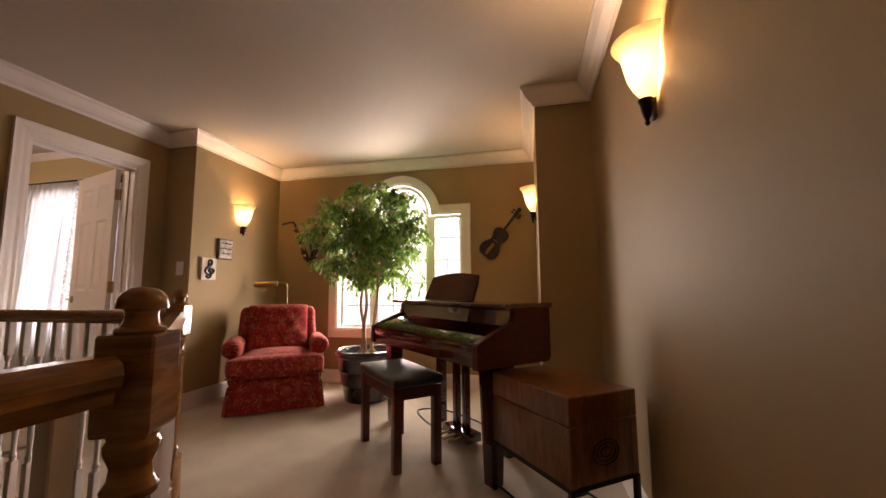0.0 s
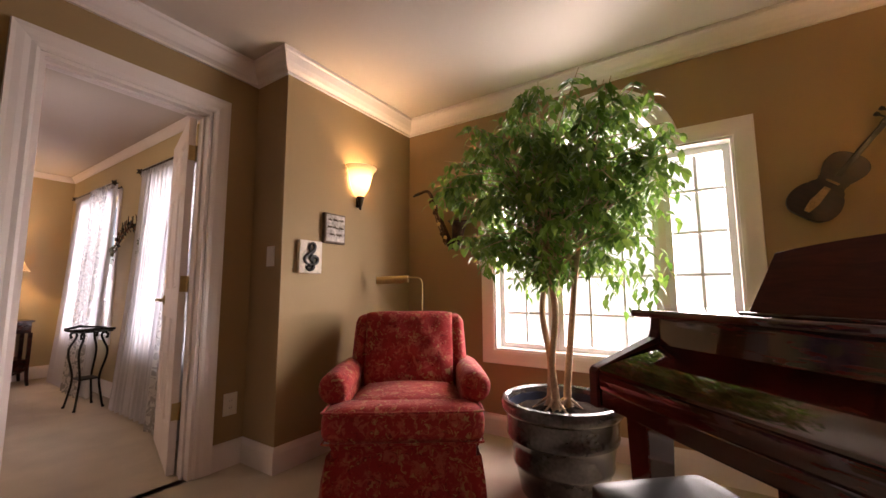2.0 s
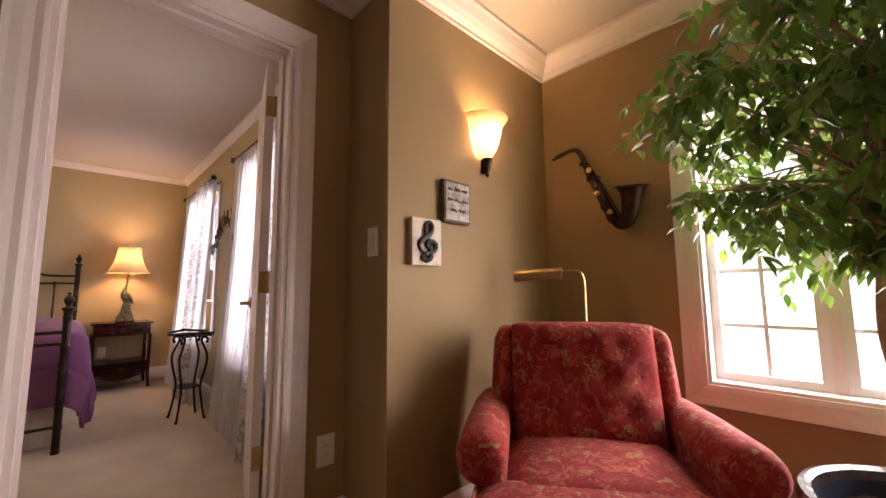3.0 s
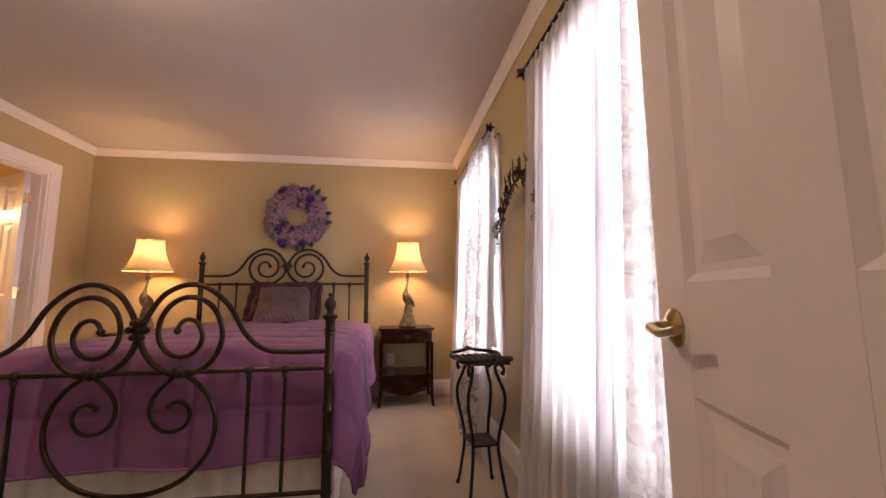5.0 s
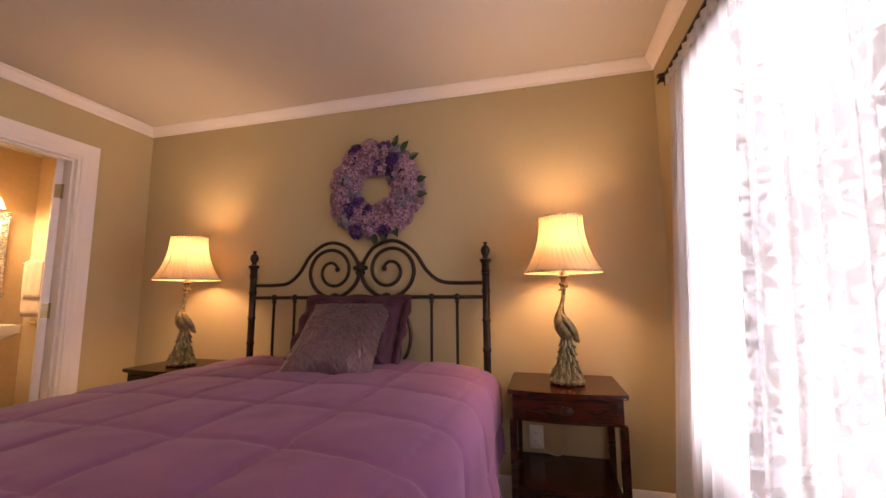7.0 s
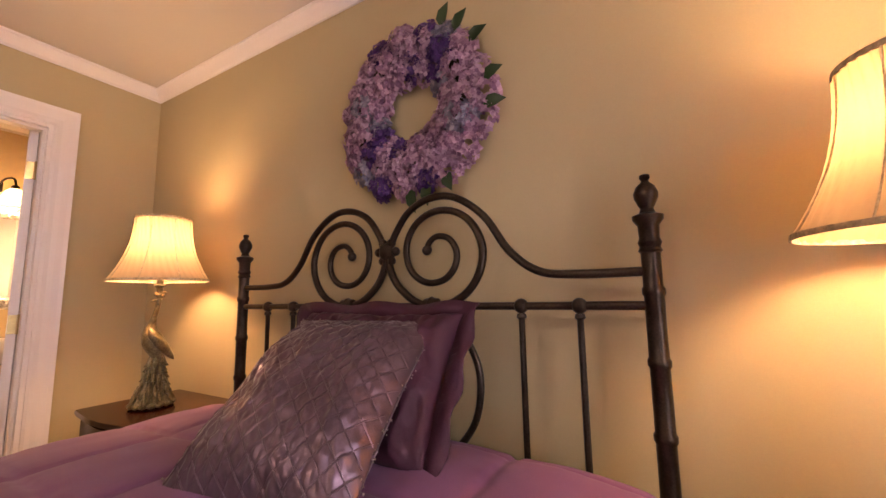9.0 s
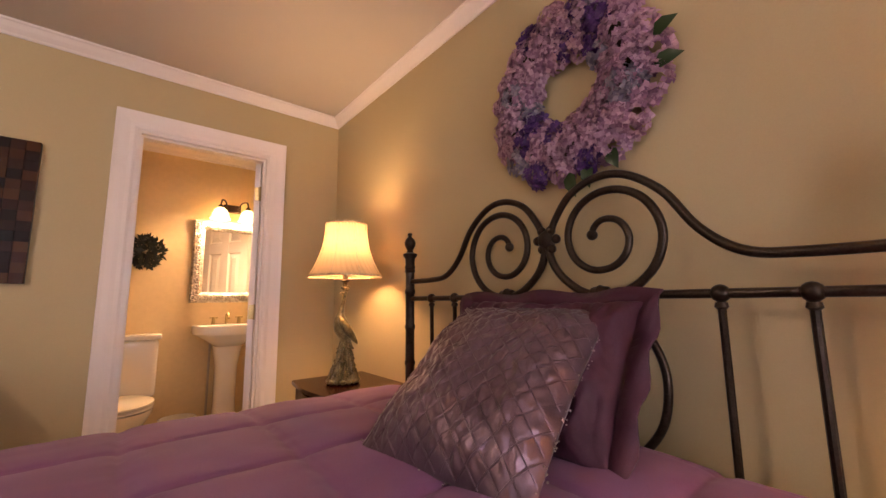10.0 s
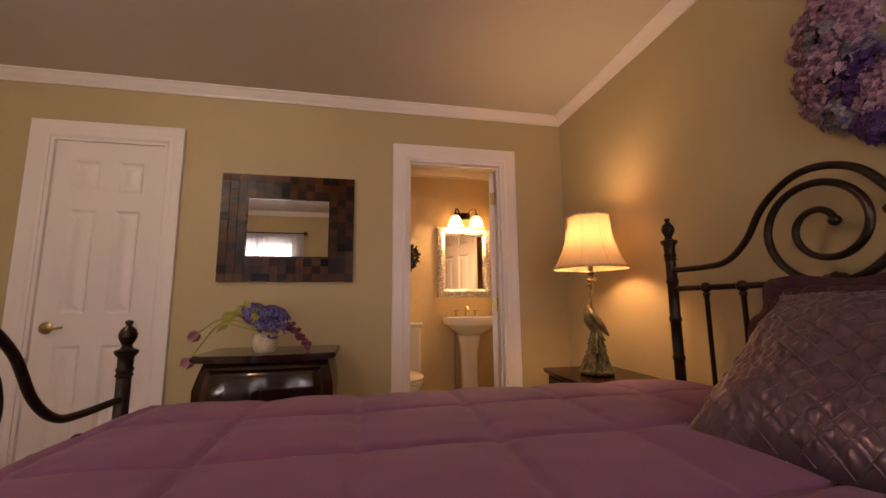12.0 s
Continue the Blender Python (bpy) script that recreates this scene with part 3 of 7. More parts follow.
        part("glazing_bars", bm, VINYL, sash, smooth=False)
    for x in (m1, m2):
        part("mullion", boxed(x - 0.0175, x + 0.0175, y - 0.03, y + 0.03, WZ0 + 0.014, WZ1 - 0.014), TRIM, win, smooth=False)


arched_window()


def bedroom_window(name, w):
    x0, x1, z0, z1 = w
    win = thing(name, pose(0, 0, 0), "white double-hung bedroom window behind sheer curtains", "window", kind="structure")
    for a in ((x0 - 0.07, x0, z0 - 0.07, z1 + 0.07), (x1, x1 + 0.07, z0 - 0.07, z1 + 0.07)):
        part("casing", boxed(a[0], a[1], BN - 0.018, BN + 0.0, a[2], a[3], 0.004), TRIM, win, smooth=False)
    part("casing", boxed(x0, x1, BN - 0.018, BN, z1, z1 + 0.07, 0.004), TRIM, win, smooth=False)
    part("window_sill", boxed(x0, x1, BN - 0.03, BN + 0.1, z0 - 0.03, z0, 0.004), TRIM, win, smooth=False)
    zm = (z0 + z1) / 2
    for a, b, y in ((z0, zm + 0.02, BN + 0.07), (zm - 0.02, z1, BN + 0.11)):
        f = 0.04
        o = [(x0, a), (x1, a), (x1, b), (x0, b)]
        i = [(x0 + f, a + f), (x1 - f, a + f), (x1 - f, b - f), (x0 + f, b - f)]
        sash = part("sash", frame_ring(o, i, y - 0.018, y + 0.018), VINYL, win, smooth=False)
        bm = bmesh.new()
        bm.faces.new([bm.verts.new((x, y, z)) for x, z in i])
        pane = part("pane", bm, GLASS, sash, smooth=False)
        pane.visible_shadow = False
        bm = bmesh.new()
        bars(bm, [x0 + (x1 - x0) * k / 3 for k in (1, 2)], [(a + b) / 2], x0 + f, x1 - f, a + f, b - f, y)
        part("glazing_bars", bm, VINYL, sash, smooth=False)


bedroom_window("window_2", W1)
bedroom_window("window_3", W2)


# ---- stair railing ----
def railing():
    rail = thing("stair_railing", pose(0, 0, 0), "golden oak handrail and newel posts with white balusters round the stairwell", "railing")
    def newel(x, y, turn):
        bm = boxed(-0.047, 0.047, -0.047, 0.047, 0, 0.30, 0.008)
        box(bm, -0.050, 0.050, -0.050, 0.050, 0.805, 0.940, 0.004, 1)
        lathe([(0.044, 0.30), (0.036, 0.315), (0.041, 0.33), (0.030, 0.345), (0.028, 0.36), (0.036, 0.45), (0.040, 0.54), (0.037, 0.64), (0.033, 0.712), (0.044, 0.720), (0.046, 0.730), (0.036, 0.742), (0.034, 0.758), (0.040, 0.770), (0.045, 0.778), (0.046, 0.788), (0.040, 0.796), (0.046, 0.805)], 24, bm)
        lathe([(0.043, 0.940), (0.044, 0.944), (0.041, 0.948), (0.034, 0.950), (0.030, 0.956), (0.028, 0.964), (0.029, 0.971), (0.033, 0.974), (0.0435, 0.975), (0.0440, 0.981), (0.0415, 0.990), (0.034, 0.998), (0.022, 1.004), (0.010, 1.006), (0.001, 1.007)], 24, bm)
        m = pose(x, y, 0, 0, 0, turn) @ Matrix.Diagonal((0.74, 0.74, 1, 1))
        for v in bm.verts:
            v.co = m @ v.co
        part("newel_post", bm, OAK, rail, "turned golden oak newel post with a mushroom cap", angle=24)
    newel(N1[0], N1[1], 22)
    newel(N2[0], N2[1], 22)
    # the rail's section: a rounded grip over a flared foot
    sec = [(-0.018, 0.835), (-0.02, 0.848), (-0.03, 0.858), (-0.033, 0.872), (-0.028, 0.887), (-0.014, 0.896), (0.014, 0.896), (0.028, 0.887), (0.033, 0.872), (0.03, 0.858), (0.02, 0.848), (0.018, 0.835)]
    sec = [(o, h + 0.019) for o, h in sec]
    def run(a, b, a_in, b_in, first, label):
        a, b = Vector((*a, 0)), Vector((*b, 0))
        d = (b - a).normalized()
        p, q = a + d * a_in, b - d * b_in
        part("handrail", sweep(sec, [(p.x, p.y), (q.x, q.y)]), OAK, rail, label, angle=28)
        part("shoe_rail", sweep([(-0.03, 0.0), (-0.03, 0.022), (0.03, 0.022), (0.03, 0.0)], [(p.x, p.y), (q.x, q.y)]), OAK, rail, smooth=False)
        ln = (q - p).length
        k = int(ln / 0.098)
        for j in range(k):
            c = p + d * (ln * (j + 0.5) / k)
            o = new("baluster", baluster_mesh)
            o.parent = rail
            o.matrix_world = Matrix.Translation(c) @ pose(0, 0, 0, 0, 0, math.degrees(math.atan2(d.y, d.x)))
    bm = boxed(-0.016, 0.016, -0.016, 0.016, 0.022, 0.20, 0.002, 1)
    lathe([(0.015, 0.20), (0.012, 0.212), (0.015, 0.224), (0.010, 0.238), (0.009, 0.26), (0.0135, 0.34), (0.0145, 0.42), (0.0135, 0.52), (0.010, 0.62), (0.0085, 0.66), (0.013, 0.668), (0.013, 0.682), (0.015, 0.69)], 10, bm)
    box(bm, -0.014, 0.014, -0.014, 0.014, 0.69, 0.855, 0.002, 1)
    me = bpy.data.meshes.new("baluster")
    bm.to_mesh(me)
    bm.free()
    me.materials.append(TRIM)
    baluster_mesh = me
    run(N1, N2, 0.045, 0.045, 0, "golden oak handrail with a rounded grip")
    run(N2, (XD, N2[1]), 0.045, 0.0, 0, "golden oak handrail with a rounded grip")
    run((N1[0], YS), N1, 0.0, 0.045, 0, "golden oak handrail with a rounded grip")


railing()


# ---- sconces ----
def sconce(x, y, z, facing, energy):
    """A glass bell on a dark bracket; facing turns +x out of the wall."""
    s = thing("wall_sconce", pose(x, y, z, 0, 0, facing), "lit wall sconce, frosted glass bell on a dark bronze bracket", "sconce", "wall sconces of the landing")
    prof = [(r * 1.17, h * 0.97) for r, h in ((0.020, 0.0), (0.036, 0.018), (0.054, 0.05), (0.068, 0.09), (0.077, 0.135), (0.084, 0.175), (0.096, 0.205), (0.106, 0.215), (0.110, 0.224), (0.103, 0.224), (0.093, 0.208), (0.081, 0.178), (0.074, 0.135), (0.065, 0.09), (0.051, 0.052), (0.034, 0.022), (0.018, 0.006))]
    bm = bmesh.new()
    rows = [[bm.verts.new((0.006 + r * math.cos(a), r * math.sin(a), 0.07 + z)) for r, z in prof] for a in [radians(-90 + 7.5 * k) for k in range(25)]]
    for p, q in zip(rows, rows[1:]):
        for k in range(len(prof) - 1):
            bm.faces.new((p[k], p[k + 1], q[k + 1], q[k]))
    part("glass_bell", bm, SCONCE_GLASS, s, "frosted half-bell of glass lit from within")
    part("socket", lathe([(0.004, -0.02), (0.010, -0.012), (0.007, -0.002), (0.012, 0.010), (0.019, 0.035), (0.022, 0.055), (0.028, 0.066), (0.028, 0.074), (0.001, 0.075)], 16, None, pose(0.030, 0, 0)), IRON, s, "dark bronze socket with a drop finial")
    part("backplate", boxed(0.0005, 0.012, -0.016, 0.016, 0.0, 0.12, 0.004), IRON, s)
    o = lamp("sconce_bulb", "POINT", energy, WARM, pose(0, 0, 0), 0.05)
    o.matrix_world = s.matrix_world @ pose(0.048, 0, 0.19)
    return s


sconce(XA, 3.42, 1.585, 0, 16)
sconce(XE, 3.42, 1.585, 180, 7)
sconce(XR, 1.47, 1.585, 180, 22)


# ---- landing furniture ----
def fabric(name, base, motif, accent, scale=9.0, rough=0.85):
    """Woven cloth with scattered leaf-like motifs."""
    m = bpy.data.materials.new(name)
    m.use_nodes = True
    nt = m.node_tree
    b = nt.nodes["Principled BSDF"]
    tc = nt.nodes.new("ShaderNodeTexCoord")
    dn = nt.nodes.new("ShaderNodeTexNoise")
    dn.inputs["Scale"].default_value, dn.inputs["Detail"].default_value = scale * 0.9, 2
    add = nt.nodes.new("ShaderNodeVectorMath")
    add.operation = "MULTIPLY_ADD"
    add.inputs[1].default_value = (0.16, 0.16, 0.16)
    nt.links.new(tc.outputs["Object"], dn.inputs["Vector"])
    nt.links.new(dn.outputs["Color"], add.inputs[0])
    nt.links.new(tc.outputs["Object"], add.inputs[2])
    cols = [base]
    last = None
    for k, (c, lo, hi, sc) in enumerate(((motif, 0.56, 0.68, scale * 1.2), (accent, 0.63, 0.72, scale * 1.5), (tuple(x * 0.6 for x in base), 0.64, 0.74, scale * 2.6))):
        n = nt.nodes.new("ShaderNodeTexNoise")
        n.noise_dimensions = "4D"
        n.inputs["W"].default_value = 3.7 * k
        n.inputs["Scale"].default_value, n.inputs["Detail"].default_value = sc, 2.5
        nt.links.new(add.outputs[0], n.inputs["Vector"])
        r = nt.nodes.new("ShaderNodeMapRange")
        r.inputs["From Min"].default_value, r.inputs["From Max"].default_value = lo - 0.06, hi - 0.06
        nt.links.new(n.outputs["Fac"], r.inputs["Value"])
        x = nt.nodes.new("ShaderNodeMix")
        x.data_type = "RGBA"
        x.inputs["B"].default_value = (*c, 1)
        nt.links.new(r.outputs["Result"], x.inputs["Factor"])
        if last is None:
            x.inputs["A"].default_value = (*base, 1)
        else:
            nt.links.new(last.outputs["Result"], x.inputs["A"])
        last = x
    nt.links.new(last.outputs["Result"], b.inputs["Base Color"])
    w = nt.nodes.new("ShaderNodeTexNoise")
    w.inputs["Scale"].default_value = 450
    nt.links.new(tc.outputs["Object"], w.inputs["Vector"])
    bp = nt.nodes.new("ShaderNodeBump")
    bp.inputs["Strength"].default_value, bp.inputs["Distance"].default_value = 0.4, 0.002
    nt.links.new(w.outputs["Fac"], bp.inputs["Height"])
    nt.links.new(bp.outputs["Normal"], b.inputs["Normal"])
    b.inputs["Roughness"].default_value, b.inputs["Sheen Weight"].default_value = rough, 0.08
    b.inputs["Specular IOR Level"].default_value = 0.2
    return m


RED_CLOTH = fabric("red floral tapestry", (0.28, 0.020, 0.022), (0.37, 0.080, 0.058), (0.36, 0.18, 0.085), 19)


def cushion(bm, x0, x1, y0, y1, z0, z1, bulge=0.03, r=0.05, n=10, wave=0.0):
    """A soft block with rounded edges and bulging faces."""
    tmp = bmesh.new()
    bmesh.ops.create_cube(tmp, size=1.0)
    bmesh.ops.subdivide_edges(tmp, edges=tmp.edges[:], cuts=n, use_grid_fill=True)
    c = Vector(((x0 + x1) / 2, (y0 + y1) / 2, (z0 + z1) / 2))
    h = Vector(((x1 - x0) / 2, (y1 - y0) / 2, (z1 - z0) / 2))
    for v in tmp.verts:
        u = v.co * 2
        p = Vector((u.x * h.x, u.y * h.y, u.z * h.z))
        q = Vector((max(-h.x + r, min(h.x - r, p.x)), max(-h.y + r, min(h.y - r, p.y)), max(-h.z + r, min(h.z - r, p.z))))
        d = p - q
        if d.length > 1e-6:
            p = q + d.normalized() * r
        f = (1 - u.x ** 2) * (1 - u.y ** 2) if abs(u.z) > 0.99 else (1 - u.x ** 2) * (1 - u.z ** 2) if abs(u.y) > 0.99 else (1 - u.y ** 2) * (1 - u.z ** 2) if abs(u.x) > 0.99 else 0
        p += u.normalized() * 0 + Vector((u.x if abs(u.x) > 0.99 else 0, u.y if abs(u.y) > 0.99 else 0, u.z if abs(u.z) > 0.99 else 0)) * bulge * f
        if wave:
            p += Vector((0, 0, wave * math.sin(p.x * 17) * math.cos(p.y * 13)))
        v.co = c + p
    me = bpy.data.meshes.new("block")
    tmp.to_mesh(me)
    tmp.free()
    bm.from_mesh(me)
    bpy.data.meshes.remove(me)
    return bm


def armchair():
    """Local x across, y to the back, z up; the front stands at y = 0."""
    a = thing("armchair", pose(-2.125, 2.945, 0, 0, 0, 35.5), "red floral armchair with a button-tufted back and a skirt", "armchair")
    w = 0.36
    # skirt with a kick pleat at each corner
    bm = bmesh.new()
    path = []
    for (x0, y0), (x1, y1) in (((-w, 0.02), (w, 0.02)), ((w, 0.02), (w, 0.72)), ((w, 0.72), (-w, 0.72)), ((-w, 0.72), (-w, 0.02))):
        for k in range(24):
            t = k / 24
            f = 0.004 * math.sin(t * 31 + x0 * 9) + (0.012 if k in (0, 23) else 0.0)
            nx, ny = (y1 - y0), -(x1 - x0)
            ln = math.hypot(nx, ny)
            path.append((x0 + (x1 - x0) * t, y0 + (y1 - y0) * t, nx / ln * f, ny / ln * f))
    rows = [(0.012, 1.6, 0.010), (0.12, 1.2, 0.006), (0.225, 0.3, 0.0)]
    rings = [[bm.verts.new((x + dx * k + (x / w) * o, y + dy * k + (0.0 if y > 0.5 else -o), z)) for x, y, dx, dy in path] for z, k, o in rows]
    for r, s in zip(rings, rings[1:]):
        for k in range(len(path)):
            bm.faces.new((r[k], r[(k + 1) % len(path)], s[(k + 1) % len(path)], s[k]))
    part("skirt", bm, RED_CLOTH, a, "gathered cloth skirt")
    part("seat_base", cushion(bmesh.new(), -w + 0.012, w - 0.012, 0.022, 0.70, 0.19, 0.287, 0.004, 0.03), RED_CLOTH, a)
    part("seat_cushion", cushion(cushion(bmesh.new(), -0.275, 0.275, 0.05, 0.60, 0.30, 0.455, 0.03, 0.05), -0.37, 0.37, -0.045, 0.16, 0.296, 0.452, 0.012, 0.045), RED_CLOTH, a, "thick seat cushion")
    for z in (0.306, 0.442):
        part("piping", tube(curve_pts([(-0.366, 0.12, z), (-0.367, -0.01, z), (-0.345, -0.041, z), (-0.15, -0.049, z), (0.15, -0.049, z), (0.345, -0.041, z), (0.367, -0.01, z), (0.366, 0.12, z)], 6), 0.0055, 6), RED_CLOTH, a, "corded cushion edge")
    # scroll arms
    for s in (-1, 1):
        bm = cushion(bmesh.new(), min(s * 0.285, s * 0.375), max(s * 0.285, s * 0.375), 0.10, 0.72, 0.22, 0.52, 0.004, 0.03)
        prof = [(0.001, 0.0), (0.05, 0.004), (0.07, 0.02), (0.078, 0.06), (0.078, 0.3), (0.072, 0.5), (0.06, 0.62), (0.001, 0.625)]
        b2 = lathe(prof, 20, bm, pose(s * 0.352, 0.075, 0.515, -90, 0, 0) @ pose(0, 0, 0, 0, 0, 0))
        part("armrest", b2, RED_CLOTH, a, "rolled armrest")
    # back with wings
    bm = bmesh.new()
    nx, nz = 26, 26
    grid = {}
    tufts = [(x, z) for z in (0.56, 0.68, 0.78) for x in ((-0.14, 0.0, 0.14) if z != 0.68 else (-0.2, -0.07, 0.07, 0.2))]
    for side in (0, 1):
        for i in range(nx + 1):
            for j in range(nz + 1):
                u, v = i / nx * 2 - 1, j / nz
                x = u * 0.262
                z = 0.42 + 0.455 * v
                edge = max(0.0, (1 - abs(u) ** 8)) * max(0.0, 1 - max(0, (v - 0.9) / 0.1) ** 2 * 0.6)
                pillow = 0.055 * (1 - abs(u) ** 4) * (1 - (2 * v - 1) ** 6)
                dimple = sum(0.017 * math.exp(-((x - tx) ** 2 + (z - tz) ** 2) / 0.0016) for tx, tz in tufts)
                lean = 0.55 + 0.10 * v
                y = lean - 0.10 - pillow + dimple if side == 0 else lean + 0.07
                z2 = z - 0.035 * max(0, (v - 0.93) / 0.07) ** 2 * (0.2 if side == 0 else 0.5) - 0.012 * abs(u) ** 6 * v
                grid[side, i, j] = bm.verts.new((x, y, z2))
    for side in (0, 1):
        for i in range(nx):
            for j in range(nz):
                q = [grid[side, i, j], grid[side, i + 1, j], grid[side, i + 1, j + 1], grid[side, i, j + 1]]
                bm.faces.new(q if side == 0 else q[::-1])
    for i in range(nx):
        for j in (0, nz):
            bm.faces.new((grid[0, i, j], grid[0, i + 1, j], grid[1, i + 1, j], grid[1, i, j]))
    for j in range(nz):
        for i in (0, nx):
            bm.faces.new((grid[0, i, j], grid[0, i, j + 1], grid[1, i, j + 1], grid[1, i, j]))
    part("backrest", bm, RED_CLOTH, a, "button-tufted back cushion", angle=80)
    for s in (-1, 1):
        bm = cushion(bmesh.new(), min(s * 0.262, s * 0.352), max(s * 0.262, s * 0.352), 0.49, 0.72, 0.42, 0.835, 0.008, 0.035)
        for v in bm.verts:
            v.co.y += 0.16 * (v.co.z - 0.42)
            v.co.x -= s * 0.05 * (v.co.z - 0.42)
        part("wing", bm, RED_CLOTH, a)
    for tx, tz in tufts:
        v = (tz - 0.42) / 0.455
        y = 0.45 + 0.10 * v - 0.055 * (1 - (tx / 0.262) ** 4) * (1 - (2 * v - 1) ** 6) + 0.02
        part("button", ball(bmesh.new(), (tx, y, tz), 0.008, seg=8), RED_CLOTH, a)
    for x in (-0.31, 0.31):
        for y in (0.08, 0.66):
            part("leg", lathe([(0.014, 0), (0.02, 0.1), (0.022, 0.2)], 10, None, pose(x, y, 0)), CHERRY, a)
    return a


armchair()


# ---- potted fig tree ----
GLAZE = mat("dark glazed ceramic", (0.055, 0.048, 0.046), 0.22, 0.35, var=0.35, scale=5, fine=60, bump=0.2, bump_dist=0.002, coat=0.6)
BLUE_GLAZE = mat("dark blue glaze", (0.018, 0.024, 0.045), 0.3, var=0.3, scale=8, coat=0.6)
SOIL = mat("potting soil", (0.016, 0.010, 0.007), 1.0, var=0.5, scale=40, fine=180, bump=1.0, bump_dist=0.01, spec=0.05)
BARK = mat("pale fig bark", (0.42, 0.29, 0.18), 0.8, var=0.2, scale=10, fine=90, bump=0.5, bump_dist=0.003)


def leaf_mat(name, lo, hi):
    m = bpy.data.materials.new(name)
    m.use_nodes = True
    nt = m.node_tree
    b = nt.nodes["Principled BSDF"]
    g = nt.nodes.new("ShaderNodeNewGeometry")
    r = nt.nodes.new("ShaderNodeValToRGB")
    r.color_ramp.elements[0].color, r.color_ramp.elements[1].color = (*lo, 1), (*hi, 1)
    nt.links.new(g.outputs["Random Per Island"], r.inputs["Fac"])
    nt.links.new(r.outputs["Color"], b.inputs["Base Color"])
    b.inputs["Roughness"].default_value = 0.32
    t = nt.nodes.new("ShaderNodeBsdfTranslucent")
    nt.links.new(r.outputs["Color"], t.inputs["Color"])
    x = nt.nodes.new("ShaderNodeMixShader")
    x.inputs["Fac"].default_value = 0.42
    nt.links.new(b.outputs[0], x.inputs[1])
    nt.links.new(t.outputs[0], x.inputs[2])
    nt.links.new(x.outputs[0], nt.nodes["Material Output"].inputs["Surface"])
    return m


FIG_LEAF = leaf_mat("fig leaf", (0.065, 0.16, 0.022), (0.24, 0.39, 0.07))


def leaf(verts, faces, p, d, up, ln, w, fold=0.25):
    """A folded pointed leaf of four quads' worth of triangles."""
    d = d.normalized()
    side = d.cross(up)
    if side.length < 1e-4:
        side = d.orthogonal()
    side.normalize()
    nrm = side.cross(d).normalized()
    k = len(verts)
    pts = [p]
    for f, ww in ((0.28, 0.85), (0.6, 0.8)):
        c = p + d * ln * f - nrm * (0.0 + 0.12 * ln * f * f)
        pts += [c + side * w * ww * 0.5 + nrm * w * fold * 0.5, c - nrm * 0.0, c - side * w * ww * 0.5 + nrm * w * fold * 0.5]
    pts.append(p + d * ln - nrm * 0.2 * ln)
    verts.extend([q[:] for q in pts])
    faces.extend([(k, k + 1, k + 2), (k, k + 2, k + 3), (k + 1, k + 4, k + 5, k + 2), (k + 2, k + 5, k + 6, k + 3), (k + 4, k + 7, k + 5), (k + 5, k + 7, k + 6)])


def mesh_part(name, verts, faces, material, parent, label="", smooth=True):
    me = bpy.data.meshes.new(name)
    me.from_pydata(verts, [], faces)
    me.materials.append(material)
    if smooth:
        me.polygons.foreach_set("use_smooth", [True] * len(me.polygons))
    ob = new(name, me)
    ob.parent = parent
    if label:
        ob["label"] = label
    return ob


PX, PY = -1.56, 3.50


